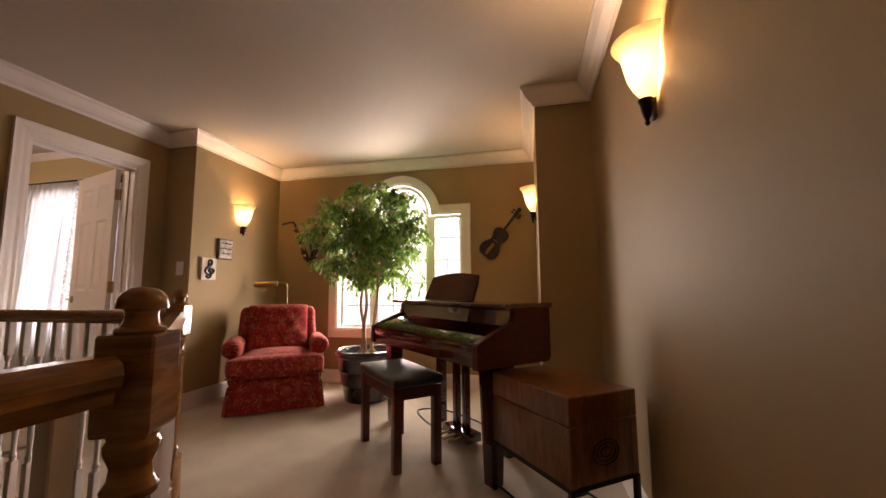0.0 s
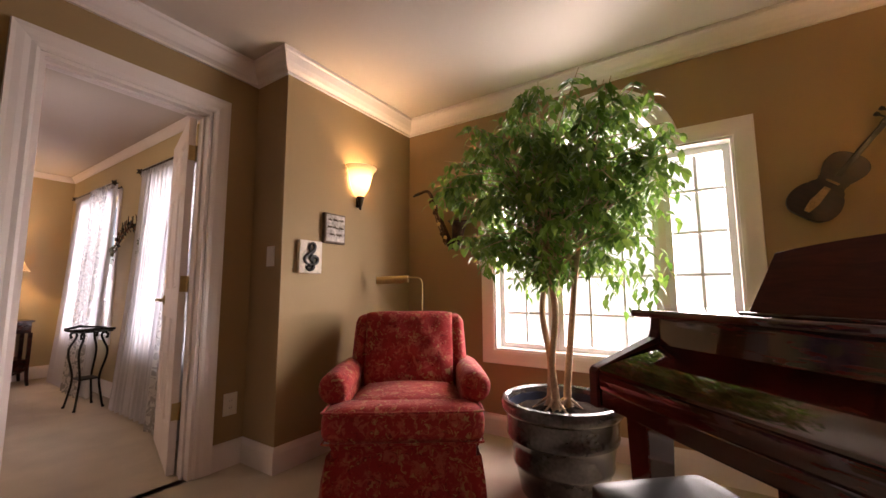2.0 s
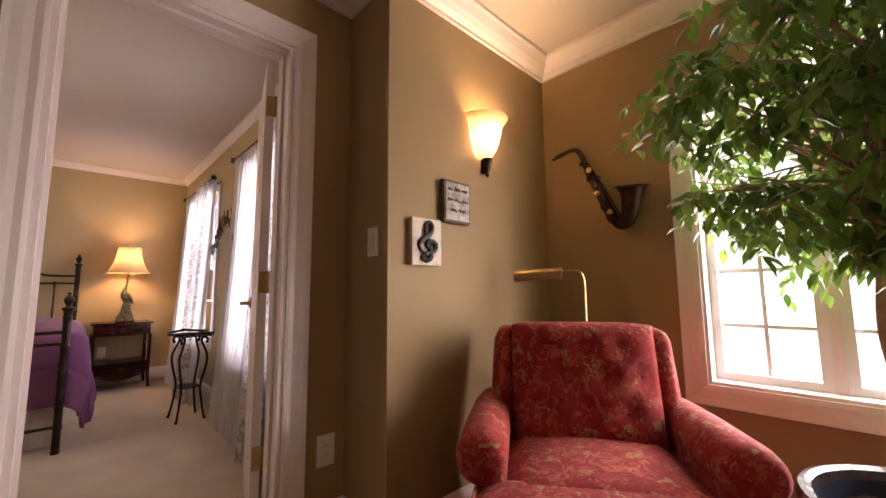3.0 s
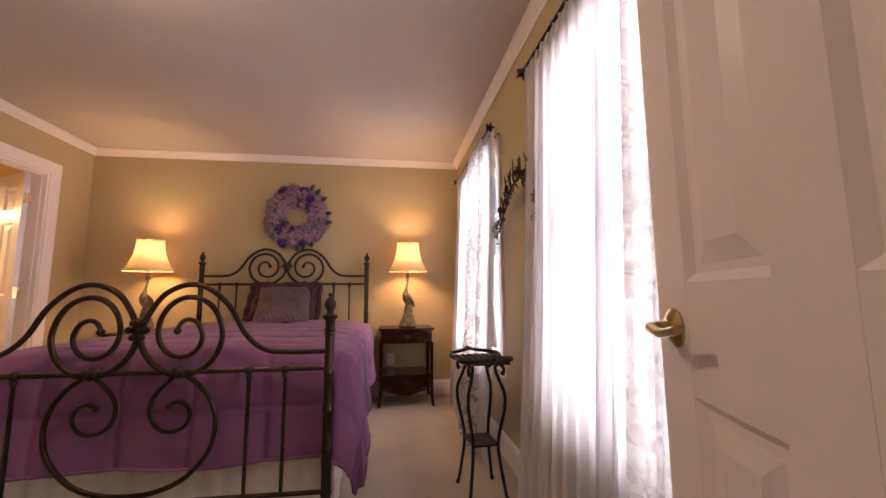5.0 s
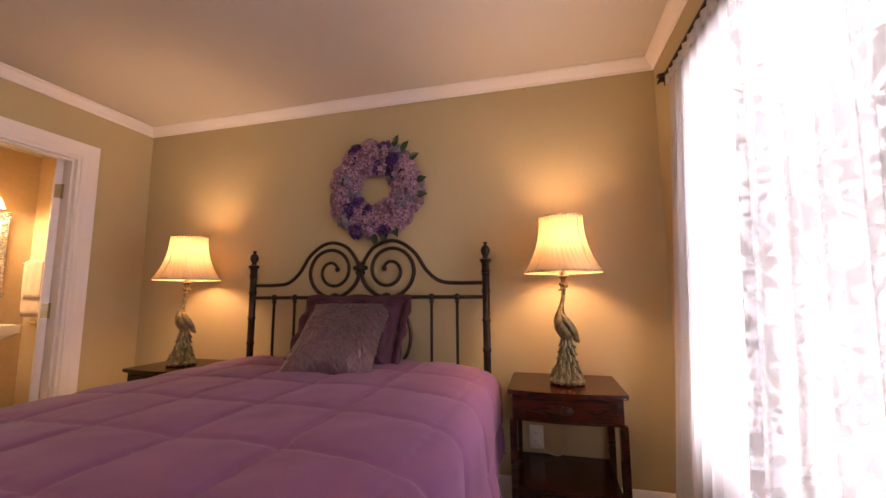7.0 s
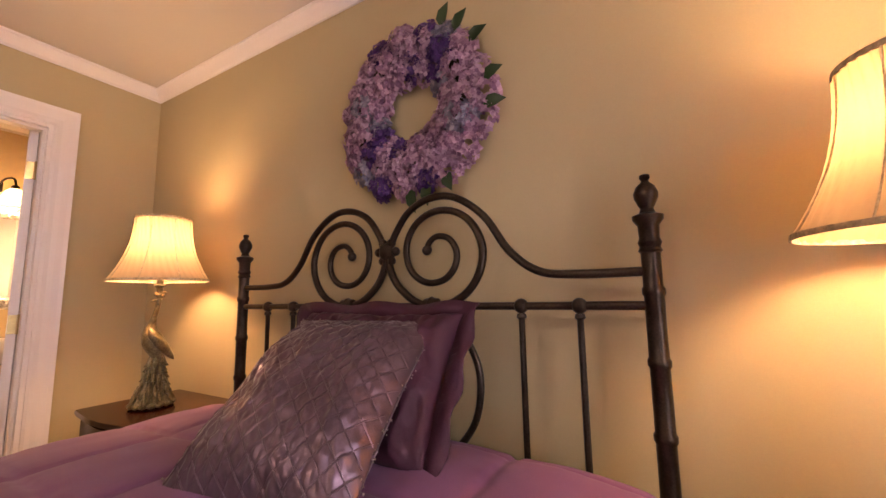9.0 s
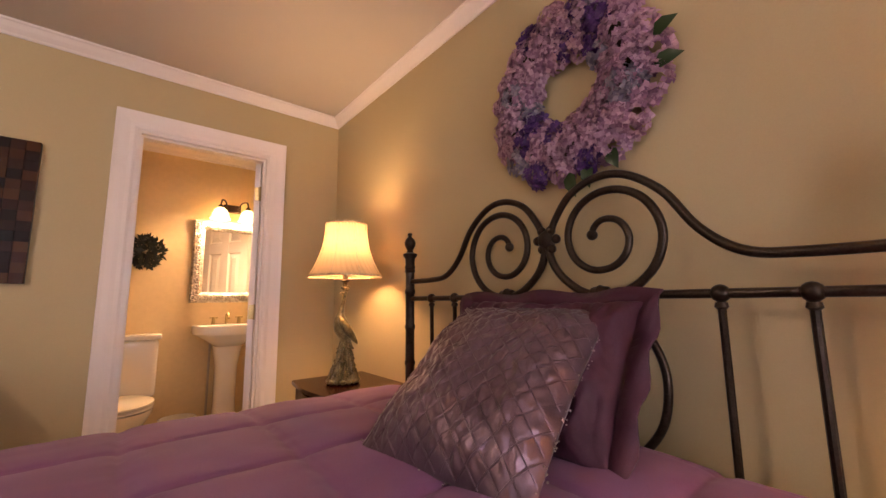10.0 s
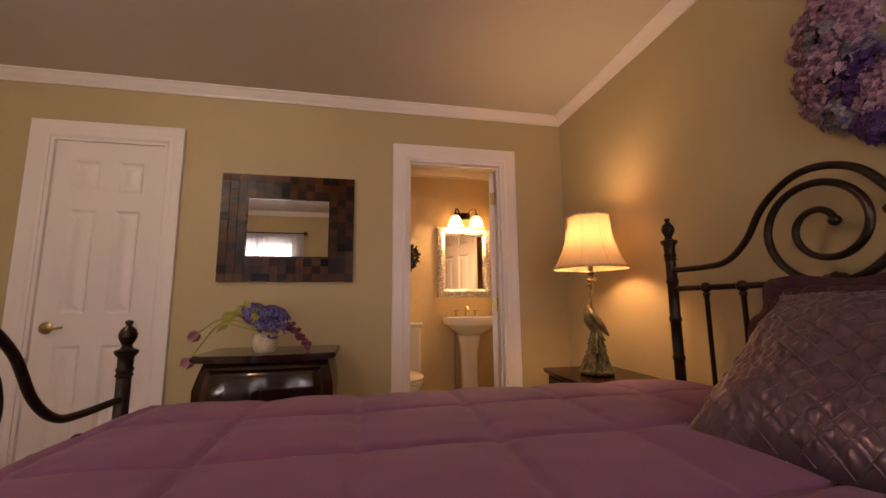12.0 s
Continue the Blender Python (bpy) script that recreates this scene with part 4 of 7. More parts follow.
def fig_tree():
    rnd = random.Random(5)
    pot = thing("plant_pot", pose(PX, PY, 0), "dark glazed ribbed ceramic pot on the carpet", "pot")
    prof = [(0.001, 0.0), (0.195, 0.0), (0.205, 0.012), (0.222, 0.10), (0.230, 0.135), (0.240, 0.145), (0.243, 0.16), (0.239, 0.172), (0.250, 0.235), (0.258, 0.268), (0.268, 0.276), (0.271, 0.292), (0.267, 0.302), (0.270, 0.345), (0.275, 0.385), (0.288, 0.396), (0.297, 0.412), (0.298, 0.438), (0.290, 0.452), (0.276, 0.455), (0.262, 0.446), (0.256, 0.42)]
    part("pot_body", lathe(prof, 48, closed=False), GLAZE, pot)
    part("pot_lining", lathe([(0.256, 0.42), (0.250, 0.36), (0.24, 0.30)], 48, closed=False), BLUE_GLAZE, pot, "blue glazed inside of the rim")
    bm = lathe([(0.001, 0.40), (0.08, 0.405), (0.16, 0.395), (0.22, 0.385), (0.248, 0.375)], 36, closed=False)
    for v in bm.verts:
        v.co.z += rnd.uniform(-0.008, 0.008)
    part("soil", bm, SOIL, pot, "dark potting soil")
    tree = thing("fig_tree", pose(PX, PY, 0.39), "weeping fig tree with three twisting trunks and a round leafy crown", "tree")
    tips = []
    starts = [((0.03, 0.02), (0.12, 0.05)), ((-0.05, 0.0), (-0.10, 0.06)), ((-0.01, -0.04), (-0.02, -0.06))]
    for k, ((sx, sy), (ex, ey)) in enumerate(starts):
        ph = k * 2.1
        keys = [(sx * 1.6, sy * 1.6, -0.02), (sx, sy, 0.06), (sx * 0.8 + 0.022 * math.cos(ph), sy + 0.022 * math.sin(ph), 0.25), (0.5 * (sx + ex) + 0.02 * math.cos(ph + 2.2), 0.5 * (sy + ey) + 0.02 * math.sin(ph + 2.2), 0.48), (ex * 0.9 + 0.018 * math.cos(ph + 4), ey * 0.9 + 0.018 * math.sin(ph + 4), 0.72), (ex * 1.1, ey * 1.1, 0.95), (ex * 1.5, ey * 1.5, 1.2)]
        pts = curve_pts(keys, 7)
        n = len(pts)
        part("trunk", tube(pts, [0.030 if i == 0 else 0.021 - 0.011 * i / n for i in range(n)], 10), BARK, tree, "slim pale twisting trunk")
        tips += [(pts[int(n * f)], pts[min(n - 1, int(n * f) + 1)] - pts[int(n * f)]) for f in (0.62, 0.68, 0.74, 0.8, 0.86, 0.91, 0.96)]
        bm = bmesh.new()
        for q in range(4):
            a = ph + q * 1.5
            tube(curve_pts([(sx, sy, 0.07), (sx + 0.05 * math.cos(a), sy + 0.05 * math.sin(a), 0.03), (sx + 0.10 * math.cos(a), sy + 0.10 * math.sin(a), -0.002)], 4), [0.009, 0.008, 0.0075, 0.007, 0.006, 0.005, 0.0045, 0.004, 0.003], 6, bm)
        part("root", bm, BARK, tree)
    # limbs and twigs that fill a broad, lumpy dome
    centre = Vector((-0.05, 0.0, 1.20))
    rad = Vector((0.64, 0.52, 0.50))
    bm = bmesh.new()
    verts, faces = [], []
    def inside(p):
        q = p - centre
        lump = 1 + 0.13 * noise.noise(p * 3.1) + 0.09 * noise.noise(p * 7.3 + Vector((5, 0, 0)))
        # broad and boxy: a flat underside and full shoulders
        r = (abs(q.x / rad.x) ** 2.6 + abs(q.y / rad.y) ** 2.4 + abs(q.z / rad.z) ** 2.8) ** (1 / 2.6)
        return r / lump
    ends = []
    for p, d in tips:
        for q in range(8):
            a = rnd.uniform(0, 2 * math.pi)
            out = Vector((math.cos(a), math.sin(a), rnd.uniform(-0.35, 1.0) if q < 6 else rnd.uniform(1.2, 4.0))).normalized()
            ln = rnd.uniform(0.40, 0.85)
            e = p + out * ln
            while inside(e) > 0.95 and ln > 0.1:
                ln *= 0.9
                e = p + out * ln
            mid = p + out * ln * 0.5 + Vector((0, 0, 0.06))
            tube(curve_pts([p, mid, e], 4), [0.0065 - 0.0006 * i for i in range(9)], 5, bm)
            ends.append((p, mid, e))
    part("branchwork", bm, BARK, tree)
    for p, mid, e in ends:
        for q in range(8):
            base = mid.lerp(e, rnd.uniform(0.3, 1.05)) if rnd.random() < 0.86 else p.lerp(mid, rnd.uniform(0.4, 1))
            a = rnd.uniform(0, 2 * math.pi)
            tw = Vector((math.cos(a), math.sin(a), rnd.uniform(-0.5, 0.5))).normalized() * rnd.uniform(0.06, 0.2)
            tipp = base + tw + Vector((0, 0, -0.04))
            if inside(tipp) > 1.05:
                continue
            m = rnd.randint(4, 7)
            for j in range(m):
                f = j / m
                pt = base.lerp(tipp, f) - Vector((0, 0, 0.05 * f * f))
                b2 = a + (1.1 if j % 2 else -1.1) + rnd.uniform(-0.5, 0.5)
                dr = Vector((math.cos(b2), math.sin(b2), rnd.uniform(-1.5, -0.15)))
                leaf(verts, faces, pt, dr, Vector((rnd.uniform(-0.4, 0.4), rnd.uniform(-0.4, 0.4), 1)), rnd.uniform(0.045, 0.078), rnd.uniform(0.022, 0.036))
    # a few hanging shoots under the crown
    for q in range(17):
        a = rnd.uniform(-1.2, 2.2)
        r = rnd.uniform(0.10, 0.50)
        top = Vector((r * math.cos(a), r * math.sin(a), rnd.uniform(0.70, 0.82)))
        ln = rnd.uniform(0.08, 0.30)
        for j in range(int(ln / 0.022)):
            pt = top + Vector((0.04 * math.sin(j * 0.3 + a), 0.03 * math.cos(j * 0.25), -j * 0.022))
            b2 = a + j * 2.4
            leaf(verts, faces, pt, Vector((math.cos(b2), math.sin(b2), -1.2)), Vector((0, 0, 1)), rnd.uniform(0.045, 0.07), rnd.uniform(0.022, 0.032))
    tagged(mesh_part("crown", verts, faces, FIG_LEAF, tree, "dense crown of small pointed green leaves"), kind="stuff")


fig_tree()


# ---- digital piano and its bench: local x along the keys, y to the back ----
PU = -44.6
pu, pv = Vector((math.cos(radians(PU)), math.sin(radians(PU)))), Vector((-math.sin(radians(PU)), math.cos(radians(PU))))


def piano():
    p0 = pose(-1.280, 2.925, 0, 0, 0, PU)
    p = thing("digital_piano", p0, "glossy mahogany digital piano, lid closed, with a raised music stand", "piano")
    L = 1.358
    # end cheeks: a shallow arm in front that steps up to the case behind
    side = [(0.0, 0.60), (0.50, 0.60), (0.52, 0.62), (0.52, 0.895), (0.262, 0.895), (0.256, 0.85), (0.245, 0.822), (0.03, 0.738), (0.008, 0.728), (0.0, 0.715)]
    for a, b in ((0, 0.04), (L - 0.04, L)):
        bm = slab(side, a, b)
        for v in bm.verts:
            v.co = Vector((v.co.z, v.co.x, v.co.y))
        part("cheek", bm, STAND_WOOD, p, smooth=False)
    part("key_bed", boxed(0.04, L - 0.04, 0.01, 0.50, 0.605, 0.66, 0.004), MAHOGANY, p, smooth=False)
    part("key_slip", boxed(0.04, L - 0.04, 0.004, 0.03, 0.66, 0.713, 0.006), MAHOGANY, p)
    bm = slab([(0.010, 0.714), (0.250, 0.786), (0.247, 0.800), (0.014, 0.730), (0.008, 0.724)], 0.041, L - 0.041)
    for v in bm.verts:
        v.co = Vector((v.co.z, v.co.x, v.co.y))
    part("fallboard", bm, MAHOGANY, p, "closed glossy fallboard")
    bm = slab([(0.252, 0.66), (0.270, 0.66), (0.285, 0.895), (0.266, 0.895), (0.252, 0.80)], 0.041, L - 0.041)
    for v in bm.verts:
        v.co = Vector((v.co.z, v.co.x, v.co.y))
    part("front_panel", bm, MAHOGANY, p, "sloping panel under the lid", smooth=False)
    part("lid", boxed(-0.012, L + 0.012, 0.185, 0.535, 0.895, 0.922, 0.008, 3), MAHOGANY, p, "glossy top lid with rounded edges")
    part("back_panel", boxed(0.04, L - 0.04, 0.50, 0.515, 0.62, 0.895), MAHOGANY, p, smooth=False)
    # music stand
    top = [(0.36, 0.0), (0.96, 0.0), (0.965, 0.12)] + [(0.955 - 0.55 * k / 10, 0.175 + 0.022 * math.sin(math.pi * k / 10)) for k in range(11)] + [(0.395, 0.12)]
    bm = plate(top, 0, 0.018, pose(0, 0.27, 0.925, -18, 0, 0))
    bmesh.ops.bevel(bm, geom=bm.edges[:], offset=0.003, segments=1, affect="EDGES")
    part("music_stand", bm, STAND_WOOD, p, "tilted music stand with a bowed top")
    part("book_ledge", boxed(0.38, 0.97, 0.215, 0.268, 0.9225, 0.932, 0.003), MAHOGANY, p)
    for x, y in ((0.085, 0.16), (L - 0.085, 0.16)):
        bm = bmesh.new()
        a = [bm.verts.new((x + sx * 0.036, y + sy * 0.036, 0.0)) for sx, sy in ((-1, -1), (1, -1), (1, 1), (-1, 1))]
        b = [bm.verts.new((x + sx * 0.052, y + sy * 0.052, 0.605)) for sx, sy in ((-1, -1), (1, -1), (1, 1), (-1, 1))]
        for k in range(4):
            bm.faces.new((a[k], a[(k + 1) % 4], b[(k + 1) % 4], b[k]))
        bm.faces.new(a[::-1])
        bm.faces.new(b)
        bmesh.ops.bevel(bm, geom=bm.edges[:], offset=0.004, segments=1, affect="EDGES")
        part("leg", bm, MAHOGANY, p, "square tapered leg")
    for x in (0.30, L - 0.30):
        part("leg", boxed(x - 0.03, x + 0.03, 0.43, 0.49, 0, 0.605, 0.004), MAHOGANY, p)
    for x in (L / 2 - 0.055, L / 2 + 0.055):
        part("lyre_post", boxed(x - 0.022, x + 0.022, 0.36, 0.40, 0.07, 0.605, 0.004), MAHOGANY, p)
    part("pedal_box", boxed(L / 2 - 0.15, L / 2 + 0.15, 0.32, 0.43, 0.02, 0.075, 0.006), MAHOGANY, p)
    for k in (-0.07, 0, 0.07):
        part("pedal", tube([(L / 2 + k, 0.325, 0.045), (L / 2 + k, 0.27, 0.038), (L / 2 + k, 0.23, 0.032)], [0.008, 0.011, 0.013], 8), BRASS, p, "brass pedal")
    b = thing("piano_bench", pose(-1.192, 2.555, 0, 0, 0, -47.5), "mahogany piano bench with a padded black leather seat", "bench")
    lx, ly = 0.585, 0.30
    for x in (0.025, lx - 0.025):
        for y in (0.025, ly - 0.025):
            part("leg", boxed(x - 0.024, x + 0.024, y - 0.024, y + 0.024, 0, 0.45, 0.003), BENCH_WOOD, b)
    for a in ((0.049, lx - 0.049, 0.008, 0.026), (0.049, lx - 0.049, ly - 0.026, ly - 0.008), (0.008, 0.026, 0.049, ly - 0.049), (lx - 0.026, lx - 0.008, 0.049, ly - 0.049)):
        part("apron", boxed(*a, 0.385, 0.45), BENCH_WOOD, b, smooth=False)
    part("seat", cushion(bmesh.new(), -0.012, lx + 0.012, -0.012, ly + 0.012, 0.45, 0.512, 0.012, 0.022), LEATHER, b, "padded black leather seat")
    cb = thing("power_cord", p0, "black cord looped on the carpet behind the piano", "cord")
    part("cable", tube(curve_pts([(0.75, 0.53, 0.30), (0.74, 0.58, 0.06), (0.45, 0.66, 0.009), (0.1, 0.60, 0.009), (0.0, 0.42, 0.009), (0.35, 0.33, 0.009), (0.55, 0.36, 0.02)], 8), 0.006, 6), LEATHER, cb)


piano()


def blanket_chest():
    c = thing("blanket_chest", pose(0.052, 1.985, 0, 0, 0, -53), "brown wooden box chest on a black iron stand", "chest")
    l, w = 0.285, 0.178
    z0, z1 = 0.245, 0.465
    part("body", boxed(-l, l, -w, w, z0, z1, 0.004), CHEST_WOOD, c)
    part("lid", boxed(-l - 0.004, l + 0.004, -w - 0.004, w + 0.004, z1 + 0.004, z1 + 0.115, 0.007, 3), CHEST_WOOD, c, "deep wooden lid")
    for x in (-l, l):
        for y in (-w, w):
            s, q = (1 if x > 0 else -1), (1 if y > 0 else -1)
            bm = boxed(min(x, x - s * 0.03), max(x, x - s * 0.03), min(y + q * 0.0005, y + q * 0.0035), max(y + q * 0.0005, y + q * 0.0035), z0, z1)
            box(bm, min(x + s * 0.0005, x + s * 0.0035), max(x + s * 0.0005, x + s * 0.0035), min(y, y - q * 0.03), max(y, y - q * 0.03), z0, z1)
            part("corner_strap", bm, CHEST_WOOD, c, smooth=False)
    # a dark worn oval motif on the end, over a diagonal batten
    bm = bmesh.new()
    for q in range(3):
        r = 0.060 - 0.018 * q
        tube([(l + 0.0045, r * 1.15 * math.cos(a), 0.355 + r * 0.8 * math.sin(a)) for a in [2 * math.pi * k / 20 for k in range(21)]], 0.0026, 5, bm, caps=False)
    part("end_motif", bm, BLACK_IRON, c, "dark worn oval motif")
    for x in (-l + 0.006, l - 0.006):
        for y in (-w + 0.006, w - 0.006):
            part("stand_leg", boxed(x - 0.011, x + 0.011, y - 0.011, y + 0.011, 0, 0.24, 0.002), BLACK_IRON, c)
    for a in ((-l, l, -w, -w + 0.02), (-l, l, w - 0.02, w), (-l, -l + 0.02, -w + 0.02, w - 0.02), (l - 0.02, l, -w + 0.02, w - 0.02)):
        part("stand_rail", boxed(*a, 0.225, 0.2445), BLACK_IRON, c, smooth=False)
    for y in (-w + 0.006, w - 0.006):
        part("stretcher", tube([(-l, y, 0.035), (l, y, 0.035)], 0.006, 6), BLACK_IRON, c)
    part("stretcher", tube([(0, -w, 0.035), (0, w, 0.035)], 0.006, 6), BLACK_IRON, c)


blanket_chest()


def pharmacy_lamp():
    f = thing("floor_lamp", pose(-2.55, 3.665, 0), "slim brass pharmacy floor lamp behind the armchair", "lamp")
    part("base", lathe([(0.11, 0), (0.11, 0.012), (0.09, 0.022), (0.02, 0.03), (0.001, 0.032)], 24), BRASS, f)
    d = Vector((-0.29, -0.132, 0)).normalized()
    part("pole", tube([Vector((0, 0, 0.03)), Vector((0, 0, 1.0))] + curve_pts([Vector((0, 0, 1.02)), Vector((0, 0, 1.06)) + d * 0.006, Vector((0, 0, 1.082)) + d * 0.03, Vector((0, 0, 1.086)) + d * 0.10], 5), 0.006, 8), BRASS, f)
    part("joint", ball(bmesh.new(), (d * 0.105 + Vector((0, 0, 1.086)))[:], 0.013), BRASS, f)
    bm = bmesh.new()
    a, b = d * 0.10 + Vector((0, 0, 1.083)), d * 0.325 + Vector((0, 0, 1.073))
    sd = d.cross(Vector((0, 0, 1)))
    rows = []
    for q, p in ((0, a), (1, b)):
        for r in (0.032, 0.0295):
            rows.append([bm.verts.new(p + sd * r * math.cos(math.pi * (1.5 * k / 10 - 0.25)) + Vector((0, 0, r * math.sin(math.pi * (1.5 * k / 10 - 0.25)) - 0.012))) for k in range(11)])
    for i, j in ((0, 2), (1, 3), (0, 1), (2, 3)):
        for k in range(10):
            bm.faces.new((rows[i][k], rows[i][k + 1], rows[j][k + 1], rows[j][k]))
    for r in (rows[1], rows[3]):
        bm.faces.new(r)
    part("shade", bm, BRASS, f, "half-round brass shade")


pharmacy_lamp()

# ---- things on the landing walls ----
PAINTED_BOARD = mat("cream painted board", (0.62, 0.55, 0.46), 0.6, var=0.12, scale=14, fine=90)
BOARD_EDGE = mat("grey weathered board", (0.11, 0.075, 0.05), 0.7, var=0.3, scale=20)
WORN_FACE = mat("worn grey white paint", (0.42, 0.38, 0.35), 0.65, var=0.36, scale=22, fine=60, bump=0.4, bump_dist=0.003)
INK = mat("black paint", (0.012, 0.010, 0.009), 0.5, var=0.1)


def clef_plaque():
    """Local x along the wall, y out of it is negative."""
    m = pose(XA, 2.932, 1.103) @ pose(0, 0, 0, 0, 0, 90)
    p = thing("clef_plaque", m, "small cream wall plaque with a black treble clef", "plaque")
    part("board", boxed(0.002, 0.166, -0.026, -0.001, 0, 0.20, 0.003), PAINTED_BOARD, p, "weathered cream board")
    keys = [(0.070, 0.045), (0.062, 0.032), (0.075, 0.020), (0.092, 0.030), (0.094, 0.055), (0.086, 0.10), (0.074, 0.150), (0.078, 0.178), (0.092, 0.183), (0.100, 0.165), (0.092, 0.135), (0.068, 0.112), (0.050, 0.088), (0.058, 0.062), (0.085, 0.052), (0.112, 0.066), (0.114, 0.092), (0.096, 0.102), (0.080, 0.090), (0.084, 0.074)]
    pts = curve_pts([(0.083 + (x - 0.083) * 1.4, -0.031, z) for x, z in keys], 5)
    n = len(pts)
    rr = [0.0065 + 0.0055 * abs(math.sin(i / n * 9)) for i in range(n)]
    bm = tube(pts, rr, 8)
    ball(bm, (0.072, -0.031, 0.046), 0.011)
    part("treble_clef", bm, INK, p, "raised black treble clef")


def music_plaque():
    m = pose(XA, 3.112, 1.302) @ pose(0, 0, 0, 0, 0, 90)
    p = thing("music_plaque", m, "small weathered wall plaque with rows of lettering", "plaque")
    part("board", boxed(0.0, 0.172, -0.03, -0.001, 0, 0.198, 0.006), BOARD_EDGE, p, "dark worn board edge")
    part("face", boxed(0.01, 0.162, -0.034, -0.0305, 0.012, 0.186, 0.0015), WORN_FACE, p, "pale painted face worn to dark wood")
    # rows of faded brush script that nobody can read any more
    rnd = random.Random(3)
    for z, a, b in ((0.148, 0.020, 0.150), (0.098, 0.018, 0.152), (0.050, 0.035, 0.140)):
        x = a
        while x < b - 0.02:
            w = min(rnd.uniform(0.028, 0.05), b - x)
            keys = [(x + w * k / 6, -0.0352, z + (0.013 * rnd.uniform(0.4, 1.3) if k % 2 else 0.002 * rnd.uniform(-1, 1))) for k in range(7)]
            part("lettering", tube(curve_pts(keys, 3), 0.0022, 5), BOARD_EDGE, p)
            x += w + 0.010


clef_plaque()
music_plaque()


def wall_plate(name, m, w, h, label, kind):
    p = thing(name, m, label, kind)
    part("plate", boxed(-w / 2, w / 2, -0.006, -0.0005, -h / 2, h / 2, 0.003), PLASTIC, p)
    if kind == "switch":
        part("rocker", boxed(-0.016, 0.016, -0.011, -0.0062, -0.033, 0.033, 0.002), PLASTIC, p)
    else:
        for z in (-0.02, 0.02):
            bm = boxed(-0.016, 0.016, -0.009, -0.0062, z - 0.013, z + 0.013, 0.002)
            part("socket", bm, PLASTIC, p)
            for x in (-0.006, 0.006):
                part("slot", boxed(x - 0.001, x + 0.001, -0.0096, -0.0092, z - 0.004, z + 0.005), INK, p, smooth=False)
    return p


wall_plate("light_switch", pose(-3.045, YJ, 1.20), 0.075, 0.12, "white rocker light switch on the taupe wall", "switch")
wall_plate("wall_outlet", pose(XD, 2.745, 0.345) @ pose(0, 0, 0, 0, 0, 90), 0.08, 0.125, "white wall outlet above the skirting", "outlet")
wall_plate("wall_outlet", pose(BW, 2.213, 0.355) @ pose(0, 0, 0, 0, 0, 90), 0.075, 0.12, "white wall outlet beneath the nightstand top", "outlet")

VIOLIN_WOOD = wood("dark violin varnish", (0.010, 0.006, 0.008), (0.028, 0.012, 0.010), 0.5, coat=0.05)
FINGERBOARD = mat("tan fingerboard", (0.30, 0.17, 0.07), 0.4, var=0.2, scale=30)


def violin():
    """Flat metal wall art: outline in local x, z."""
    m = pose(-0.325, YN - 0.014, 1.565, 0, 38, 0) @ Matrix.Diagonal((1.06, 1, 1.06, 1))
    v = thing("violin_wall_art", m, "dark violin-shaped wall hanging, tilted", "wall art")
    half = [(0.0, -0.27), (0.055, -0.265), (0.088, -0.235), (0.096, -0.19), (0.082, -0.145), (0.058, -0.115), (0.052, -0.08), (0.066, -0.045), (0.076, -0.01), (0.068, 0.025), (0.040, 0.045), (0.014, 0.05)]
    out = curve_pts([(x, 0, z) for x, z in half], 4)
    ol = [(p.x, p.z) for p in out] + [(-p.x, p.z) for p in out[::-1][:-1]]
    bm = plate(ol, -0.03, 0.0, Matrix())
    bmesh.ops.bevel(bm, geom=[e for e in bm.edges if abs(e.verts[0].co.y - e.verts[1].co.y) < 1e-5], offset=0.004, segments=1, affect="EDGES")
    part("body", bm, VIOLIN_WOOD, v, "varnished violin body")
    part("fingerboard", boxed(-0.010, 0.010, -0.042, -0.031, -0.06, 0.19, 0.002), INK, v)
    part("tailpiece", plate([(-0.012, -0.12), (0.012, -0.12), (0.018, -0.20), (0.010, -0.245), (-0.010, -0.245), (-0.018, -0.20)], -0.040, -0.031, Matrix()), FINGERBOARD, v, "tan tailpiece", smooth=False)
    part("neck", boxed(-0.011, 0.011, -0.03, -0.006, 0.045, 0.20, 0.003), VIOLIN_WOOD, v)
    part("scroll", ball(boxed(-0.014, 0.014, -0.03, -0.005, 0.20, 0.265, 0.004), (0, -0.018, 0.285), 0.02), VIOLIN_WOOD, v)
    for z, s in ((0.215, 1), (0.228, -1), (0.242, 1), (0.255, -1)):
        part("tuning_peg", lathe([(0.004, 0), (0.004, 0.03), (0.010, 0.04), (0.010, 0.05), (0.001, 0.052)], 8, None, pose(0, -0.018, z, 0, 90 * s, 0)), INK, v)
    part("bridge", boxed(-0.025, 0.025, -0.045, -0.031, -0.095, -0.088, 0.002), FINGERBOARD, v)


violin()
BRONZE = mat("dark mottled bronze", (0.035, 0.016, 0.009), 0.4, 0.6, var=0.5, scale=18, fine=70, bump=0.3)


